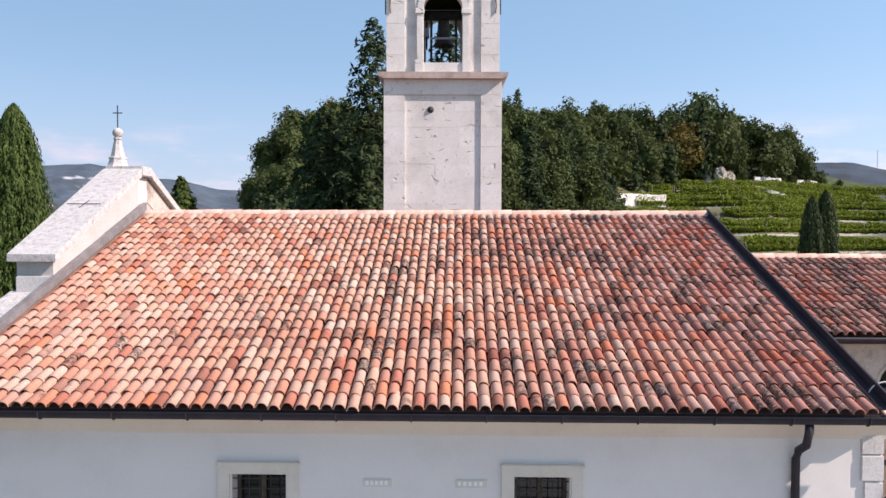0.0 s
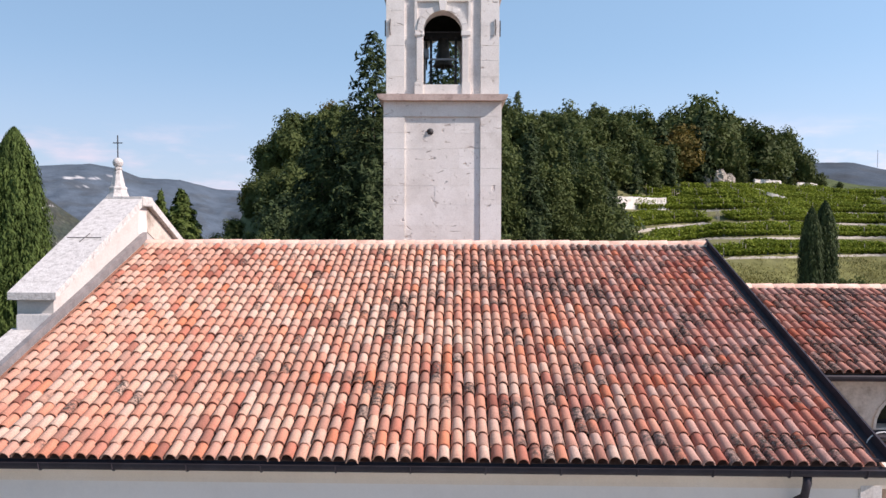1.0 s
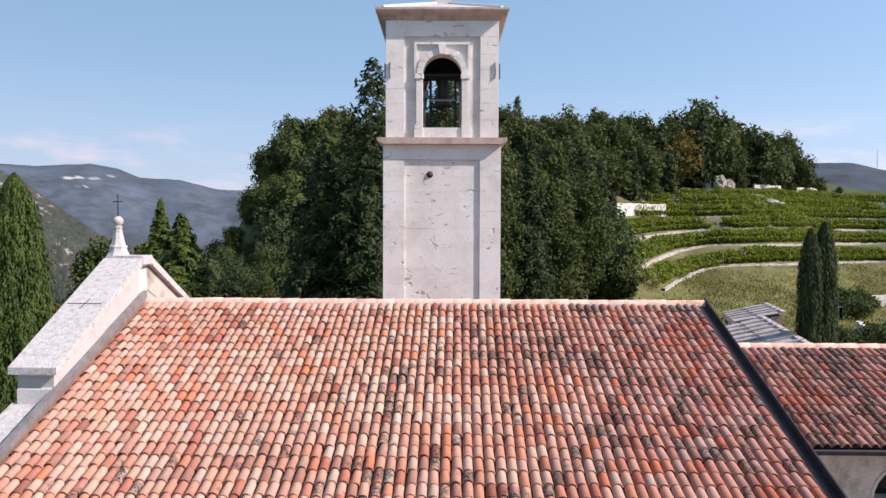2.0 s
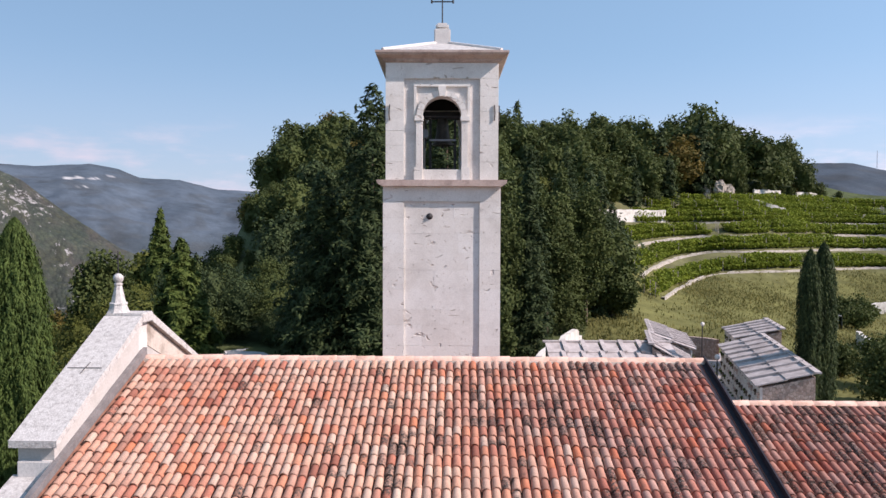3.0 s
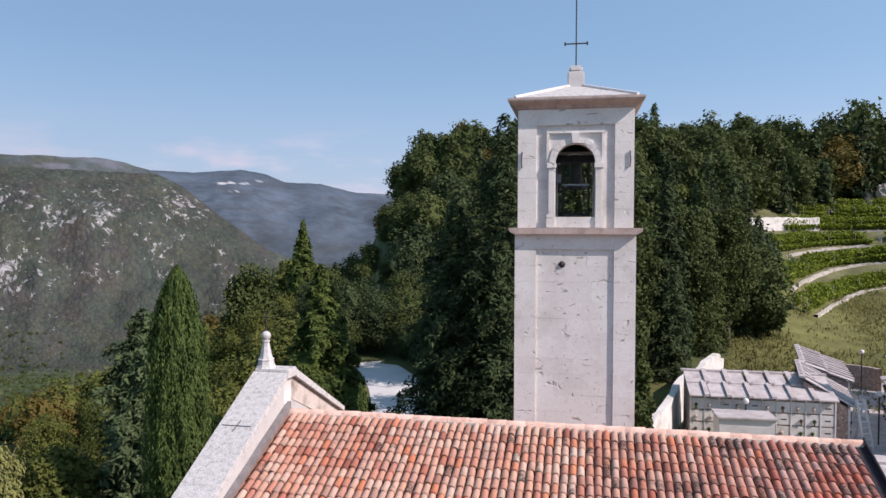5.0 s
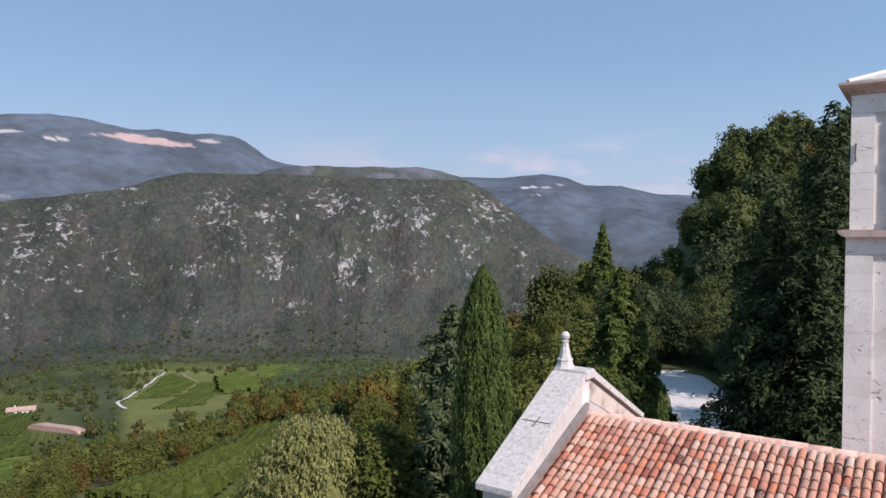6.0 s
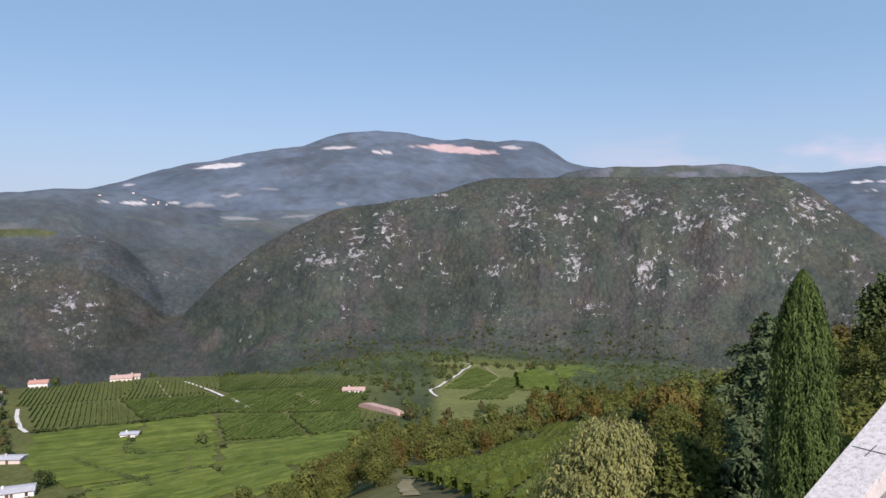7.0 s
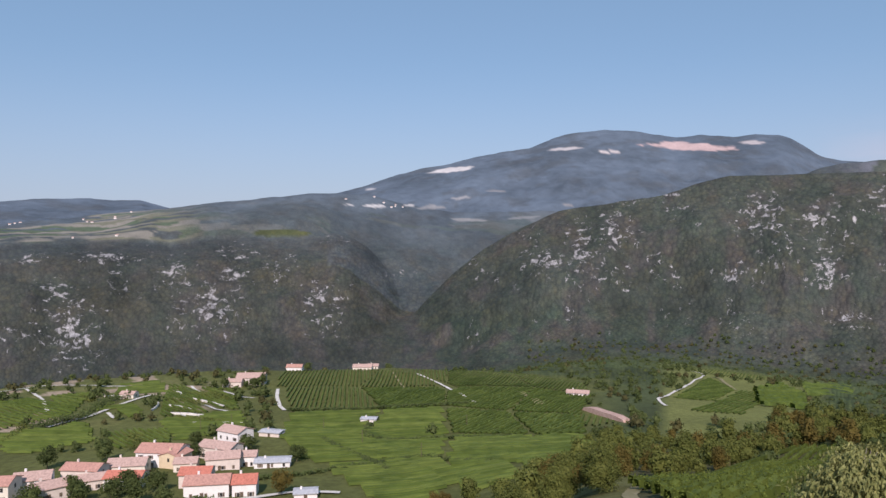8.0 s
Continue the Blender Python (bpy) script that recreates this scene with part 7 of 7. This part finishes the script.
TRACKS = (
    ([(-575, 112), (-542, 122), (-500, 126), (-459, 127), (-420, 126), (-388, 124)], 1.7, TRACK_PALE), ([(-559, 109), (-494, 102), (-441, 97)], 1.0, TRACK),
    ([(-373, 237), (-404, 251), (-480, 320), (-560, 385), (-636, 449)], 1.6, TRACK_PALE), ([(-636, 449), (-680, 462), (-718, 483), (-780, 530)], 1.3, TRACK_PALE),
    ([(-617, 443), (-600, 441), (-550, 410), (-497, 379)], 2.6, TRACK), ([(-745, 608), (-751, 648), (-719, 656), (-690, 655)], 1.6, TRACK_PALE),
    ([(-367, -89), (-377, -83), (-391, -77), (-417, -69), (-459, -54)], 2.0, TRACK_PALE), ([(-473, 19), (-440, 17), (-402, 17), (-386, 19)], 1.7, TRACK_PALE),
    ([(-58, 34), (-70, 40), (-85, 50), (-104, 64), (-120, 77), (-136, 93)], 1.4, TRACK), ([(-429, 168), (-400, 164), (-376, 159)], 4.5, TRACK),
    ([(-205, -12), (-210, 2), (-214, 12), (-210, 26)], 2.2, TRACK_PALE), ([(-516, -152), (-535, -135), (-529, -115), (-510, -85), (-499, -59)], 1.6, TRACK_PALE),
    ([(-523, -139), (-464, -115), (-414, -100)], 1.5, TRACK_PALE), ([(-421, -25), (-395, -16), (-386, -9)], 1.4, TRACK_PALE), ([(-400, -69), (-382, -63)], 1.5, TRACK_PALE),
    ([(-495, -35), (-459, -27)], 1.5, TRACK_PALE), ([(-469, -14), (-446, -6), (-436, 4)], 1.4, TRACK_PALE), ([(-445, -44), (-422, -34)], 2.6, TRACK), ([(-381, -32), (-360, -23)], 1.3, TRACK_PALE))


def build_knoll():
    rng = np.random.default_rng(41)
    plots = knoll_plots()
    pieces = []
    for poly, a, st, h in plots:
        pieces += vine_rows(poly, a, st, h * 0.75, 3.5, rng, 0.5 if st < 5 else 2.2)
    v, f = join(pieces)
    tagged(new("knoll_vines", from_arrays("knoll_vines", v, f, FIELD_VINE)), "long rows of green vines on the knoll", "vines", kind="stuff")
    # vines on the slope just below the church
    pieces = []
    for poly, a, st in SLOPE_VINES:
        for vv, ff in vine_rows(poly, a, st, 1.5, 1.6, rng, 0.45):
            pieces.append((vv, ff))
            k = len(vv) // 4
            mid = (vv[k:2 * k] + vv[2 * k:3 * k]) / 2
            P = np.repeat(mid, 19, 0) + rng.normal(0, 1, (k * 19, 3)) * (0.3, 0.3, 0.3) - (0, 0, 0.2)
            pieces.append(leaf_quads(P, np.tile([0.4, -0.2, 0.8], (len(P), 1)), 0.22, rng, 0.7))
    v, f = join(pieces)
    tagged(new("slope_vines", from_arrays("slope_vines", v, f, SLOPE_VINE)), "rows of vines falling away below the church", "vines", kind="stuff")
    # pale tracks
    for pts, w, surface in TRACKS:
        q = np.array(pts, float)
        n = int(np.linalg.norm(np.diff(q, axis=0), axis=1).sum() / 2.5) + 2
        tt = np.linspace(0, len(q) - 1, n)
        p = np.column_stack([np.interp(tt, np.arange(len(q)), q[:, i]) for i in range(2)])
        d = np.gradient(p, axis=0)
        d /= np.linalg.norm(d, axis=1, keepdims=True)
        nn = np.stack([-d[:, 1], d[:, 0]], 1)
        rows = []
        for s in (-1, 0, 1):
            xy = p + nn * w * 0.6 * s * rng.uniform(0.85, 1.15, (n, 1))
            rows.append(np.column_stack([xy, land_height(xy[:, 0], xy[:, 1]) + (0.1 if p[0, 0] > -150 else 0.5)]))
        i = np.arange(n - 1)
        f = np.concatenate([np.stack([a * n + i, a * n + i + 1, (a + 1) * n + i + 1, (a + 1) * n + i], 1) for a in (0, 1)])
        tagged(new("track", from_arrays("track", np.concatenate(rows), f, surface)), "pale gravel farm track among vines", "track", kind="structure")

    # terrace walls and hedges of the gardens beside the farm
    rng2 = np.random.default_rng(43)
    for k in range(14):
        x0, y0 = rng2.uniform(-470, -330), rng2.uniform(-105, -20)
        a0, ln = rng2.uniform(0.2, 1.4), rng2.uniform(14, 34)
        s = np.linspace(0, 1, 9)
        q = np.column_stack([x0 + ln * s * math.cos(a0) + 4 * s * s, y0 + ln * s * math.sin(a0) - 5 * s * s])
        q = np.column_stack([q, land_height(q[:, 0], q[:, 1])])
        if k % 2:
            w = thing("garden_wall", (0, 0, 0), "low pale dry-stone wall among garden terraces", "wall", "garden terrace walls")
            part("stonework", from_arrays("stonework", *ribbon_wall(q, 1.0, 0.6, 1.0, rng2), WALL_WHITE), None, w)
        else:
            P = np.repeat(q, 60, 0) + rng2.normal(0, 1, (len(q) * 60, 3)) * (1.6, 1.6, 0.5) + (0, 0, 0.9)
            tagged(new("hedge", from_arrays("hedge", *leaf_tris(P, np.tile([0.2, -0.3, 0.8], (len(P), 1)), 0.7, rng2), SLOPE_OAK)), "straggling green hedge among garden terraces", "hedge", "garden hedges", "stuff")




def build_field_hedges():
    rng = np.random.default_rng(47)
    for pts, w, h in (([(-345, 60), (-310, 48), (-293, 59), (-295, 74), (-286, 88), (-279, 104)], 0.9, 1.5), ([(-232, -2), (-236, 6), (-246, 30), (-252, 51), (-250, 63), (-229, 79)], 0.8, 1.3),
                      ([(-385, 22), (-372, 50), (-378, 80), (-384, 118)], 1.1, 1.8), ([(-367, -93), (-381, -80), (-431, -76), (-463, -68)], 2.6, 3.2), ([(-300, 30), (-262, 40), (-240, 46)], 0.7, 1.2)):
        q = np.array(pts, float)
        tt = np.linspace(0, len(q) - 1, 30)
        q = np.column_stack([np.interp(tt, np.arange(len(q)), q[:, i]) for i in range(2)])
        q = np.column_stack([q, land_height(q[:, 0], q[:, 1])])
        P = np.repeat(q, 90, 0) + rng.normal(0, 1, (len(q) * 90, 3)) * (w * 0.6, w, 0.2 * h) + (0, 0, 0.6 * h)
        tagged(new("hedge", from_arrays("hedge", *leaf_tris(P, np.tile([0.2, -0.3, 0.8], (len(P), 1)), 0.8, rng), OAK)), "dark overgrown hedge along the edge of a vineyard", "hedge", "field hedges", "stuff")


build_knoll()
build_field_hedges()

WALLS = [weathered("house_render_" + n, c, tuple(k * 0.85 for k in c), tuple(min(1, k * 1.08) for k in c), 0.5, 0.8, 0.9, 0.01, 8.0)
         for n, c in (("white", (0.70, 0.67, 0.64)), ("cream", (0.64, 0.58, 0.49)), ("pink", (0.60, 0.52, 0.46)), ("ochre", (0.58, 0.47, 0.32)))]
ROOFS = [weathered("roof_" + n, c, tuple(k * 0.6 for k in c), tuple(min(1, k * 1.25) for k in c), 1.5, 0.9, 0.9, 0.03, 6.0)
         for n, c in (("clay", (0.44, 0.24, 0.19)), ("pale_clay", (0.45, 0.31, 0.26)), ("red", (0.48, 0.17, 0.12)), ("metal", (0.42, 0.43, 0.45)))]


def house(x, y, turn, w, d, h, wall, roof, label, rise=0.34, name="house", rows=2):
    """A farmhouse: rendered walls, gabled tile roof with eaves and chimney, shuttered windows. Width along its own x."""
    z = ground_z(x, y) - 0.3
    w, d, h = w * 0.92, d * 0.92, h * 0.8
    b = thing(name, (x, y, z), label, "house", "hamlet houses", turn=turn)
    top = h + d / 2 * rise
    part("wall", prism([(-d / 2, -2), (d / 2, -2), (d / 2, h), (0, top), (-d / 2, h)], -w / 2, w / 2, "x"), wall, b)
    o = 0.5
    pr = [(-d / 2 - o, h - o * rise + 0.03), (0, top + 0.03), (d / 2 + o, h - o * rise + 0.03), (d / 2 + o, h - o * rise + 0.22), (0, top + 0.24), (-d / 2 - o, h - o * rise + 0.22)]
    rf = part("roof", prism(pr, -w / 2 - 0.35, w / 2 + 0.35, "x"), roof, b)
    part("chimney", box(-w * 0.25, -w * 0.25 + 0.6, 0.4, 1.0, top - 0.6, top + 0.9), wall, rf)
    rng = random.Random(int(x * 7 + y))
    n = max(2, int(w / 3.6))
    for r in range(rows):
        zz = 1.0 + r * 2.7
        if zz + 1.3 > h - 0.2:
            break
        for k in range(n):
            cx = -w / 2 + (k + 0.5) * w / n + rng.uniform(-0.2, 0.2)
            wn_ = part("window", box(cx - 0.4, cx + 0.4, -d / 2 - 0.03, -d / 2 + 0.05, zz, zz + 1.2), DARK if rng.random() < 0.6 else BARK, b)
            part("sill", box(cx - 0.55, cx + 0.55, -d / 2 - 0.12, -d / 2 + 0.02, zz - 0.1, zz - 0.005), STONE, wn_)
            if rng.random() < 0.5:
                for s in (-1, 1):
                    part("shutter", box(cx + s * 0.7 - 0.22, cx + s * 0.7 + 0.22, -d / 2 - 0.06, -d / 2 - 0.002, zz, zz + 1.25), BARK, wn_)
    for s in (-1, 1):
        wn_ = part("window", box(s * w / 2 - 0.05, s * w / 2 + 0.05, -0.4, 0.4, h - 1.9, h - 0.7), DARK, b)
    part("door", box(-w * 0.1 - 0.5, -w * 0.1 + 0.5, -d / 2 - 0.035, -d / 2 + 0.05, 0.3, 2.4) if rows else box(-0.5, 0.5, -d / 2 - 0.03, -d / 2, 0.2, 2.2), BARK, b)
    return b


def build_hamlet():
    W, R = WALLS, ROOFS
    for x, y, turn, w, d, h, a, b, lab in (
            (-244, -63, 95, 11, 9, 5.8, 0, 1, "white farmhouse with faded clay tile roof"),
            (-236, -71, 80, 12, 9, 7.0, 1, 0, "cream farmhouse with red-brown tile roof"),
            (-232, -56, 118, 10, 8, 5.0, 2, 1, "pinkish farmhouse with faded tile roof"),
            (-251, -50, 70, 13, 8, 6.0, 2, 0, "pink rendered house with red tile roof"),
            (-240, -46, 100, 8, 7, 4.6, 2, 1, "low pink outbuilding with faded roof"),
            (-239, -36, 76, 12, 8, 5.0, 0, 2, "white house with bright red tile roof"),
            (-257, -38, 84, 13, 9, 5.2, 1, 1, "cream house with pale tile roof"),
            (-268, -28.5, 70, 16, 11, 7.4, 0, 0, "large white house with red tile roof"),
            (-264, -24, 150, 9, 8, 6.2, 3, 0, "ochre house wing with red tile roof"),
            (-258, -20.0, 85, 8, 7, 4.5, 1, 1, "small cream outbuilding with tile roof"),
            (-276, -9.5, 55, 15, 9, 6.0, 2, 1, "long pinkish farmhouse with faded roof"),
            (-293, -4.5, 45, 12, 9, 8.4, 0, 1, "tall white house with faded tile roof"),
            (-258, -8.0, 88, 12, 9, 5.8, 2, 1, "pinkish house with faded tile roof"),
            (-262, 0.5, 82, 6, 7, 5.4, 0, 1, "small white outbuilding with pale tile roof"),
            (-233, -15.0, 80, 10, 8, 6.2, 2, 2, "pink house with red tile roof"),
            (-219, -11.0, 84, 13.5, 9, 6.0, 0, 0, "white house with weathered red roof"),
            (-218, -0.6, 84, 7.3, 9, 5.9, 0, 2, "white house end with bright red roof and row of windows"),
            (-503, 3, 80, 20, 14, 7.0, 2, 1, "pink farmhouse on the knoll"),
            (-494, -9, 80, 13, 9, 5.0, 2, 1, "arched farm wing on the knoll"),
            (-572, 36, 75, 13, 10, 5.6, 0, 0, "white house at the edge of the vines"),
            (-565, 88, 75, 16, 10, 4.6, 1, 1, "cream farm building at the edge of the vines"),
            (-574, 98, 75, 9, 8, 7.0, 1, 1, "cream house at the edge of the vines"),
            (-415, 201, 60, 15, 8, 3.4, 0, 1, "long white farm in the valley"),
            (-450, -66, 70, 9, 7, 4.0, 1, 1, "small farm building among terraces")):
        house(x, y, turn, w, d, h, W[a], R[b], lab)
    house(-256, 8.5, 82, 13, 7, 3.2, W[0], R[3], "long low shed with grey metal roof", 0.12, "shed", 1)
    house(-340, 56, 70, 8, 5, 2.8, W[0], R[3], "small white farm shed among vines", 0.1, "shed", 0)
    house(-312, 10, 60, 10, 6, 3.0, W[2], R[3], "low grey-roofed shed among vines", 0.12, "shed", 0)
    house(-208, 16, 84, 7, 5, 2.6, W[0], R[3], "low grey-roofed shed by the track", 0.1, "shed", 0)
    # long bare-earth field in the valley
    q = np.array([(-353, 175), (-351, 175.2), (-345, 176), (-335, 177), (-322, 178.4), (-316, 179), (-314, 179.2)], float)
    q = np.column_stack([q, land_height(q[:, 0], q[:, 1])])
    wv = thing("earth_bank", (0, 0, 0), "long bank of bare pinkish earth in the valley", "bank")
    part("bank_face", from_arrays("bank_face", *ribbon_wall(q, np.array([-0.8, 1.6, 2.6, 2.6, 2.4, 1.4, -0.8]), 4.5, 1.0), BARE_EARTH), None, wv)
    rng = np.random.default_rng(51)
    for x, y, h, w in ((-213, 9.5, 8, 7), (-262, 17, 6, 8), (-285, 0, 6, 8), (-228, -26, 7, 8), (-232, -34, 7, 8), (-225, -38, 6, 8), (-222, -46, 7, 8), (-285, -50, 7, 8), (-280, -68, 8, 8), (-222, -58, 7, 7), (-494, 10, 9, 6), (-484, 4, 8, 6), (-488, -14, 7, 6), (-208, -22, 6, 6), (-262, -44, 5, 6), (-275, -19, 6, 7), (-232, -50, 6, 6), (-300, -20, 5, 6), (-215, -30, 7, 7), (-560, 45, 8, 7), (-572, 110, 7, 8)):
        z = ground_z(x, y)
        plant_tree("tree", (x, y, z), broadleaf(rng, h, w, 900, 0.5, 12, 0.05), OAK_WARM if x == -213 else OAK, h, 0.15, "garden tree beside the hamlet houses", "tree", "hamlet trees", 3, w * 0.3, int(-x))
    # line poles in the fields
    for x, y in ((-315, 97), (-290, 45), (-325, 33), (-250, 60), (-335, -20), (-342, -7)):
        t = thing("pole", (x, y, ground_z(x, y)), "thin wooden pole in the vineyard", "pole", "vineyard poles")
        part("shaft", tube([(0, 0, -0.3), (0, 0, 6.0)], [0.12, 0.08], 6), BARK, t)
        part("cap", box(-0.5, 0.5, -0.05, 0.05, 5.6, 5.7), BARK, t)

    # far farmsteads on the shelf above the gorge: specks of wall and roof
    rngf = np.random.default_rng(61)
    wallsv, roofv = [], []
    for _ in range(30):
        a, r = math.radians(rngf.choice((76.5, 78, 79.5, 82, 99, 100.5, 101.5, 105.5, 38, 44, 27.4)) + rngf.normal(0, 0.5)), rngf.uniform(2450, 3080)
        if a < 1.5:
            r = 2990 + 0.16 * (r - 2450)
        x, y = -math.sin(a) * r, math.cos(a) * r
        z = ground_z(x, y)
        w, d, h = rngf.uniform(5, 10), rngf.uniform(4, 6), rngf.uniform(2.0, 3.4)
        c = [(x - d / 2, y - w / 2), (x + d / 2, y - w / 2), (x + d / 2, y + w / 2), (x - d / 2, y + w / 2)]
        v = np.array([(p, q, z - 3) for p, q in c] + [(p, q, z + h) for p, q in c])
        wallsv.append((v, np.array([(0, 1, 5, 4), (1, 2, 6, 5), (2, 3, 7, 6), (3, 0, 4, 7)])))
        e = 0.6
        roofv.append((np.array([(x - d / 2 - e, y - w / 2 - e, z + h), (x + d / 2 + e, y - w / 2 - e, z + h), (x + d / 2 + e, y + w / 2 + e, z + h), (x - d / 2 - e, y + w / 2 + e, z + h), (x, y - w / 2 - e, z + h + 2), (x, y + w / 2 + e, z + h + 2)]), np.array([(1, 2, 5, 4), (0, 4, 5, 3), (0, 1, 4, 4), (3, 5, 2, 2)])))
    v, f = join(wallsv)
    tagged(new("far_house_walls", from_arrays("far_house_walls", v, f, W[0])), "pale walls of far farmsteads on the mountain", "houses", kind="stuff")
    v, f = join([(v, f[:2]) for v, f in roofv])
    tagged(new("far_house_roofs", from_arrays("far_house_roofs", v, f, R[1])), "tile roofs of far farmsteads on the mountain", "houses", kind="stuff")


build_hamlet()
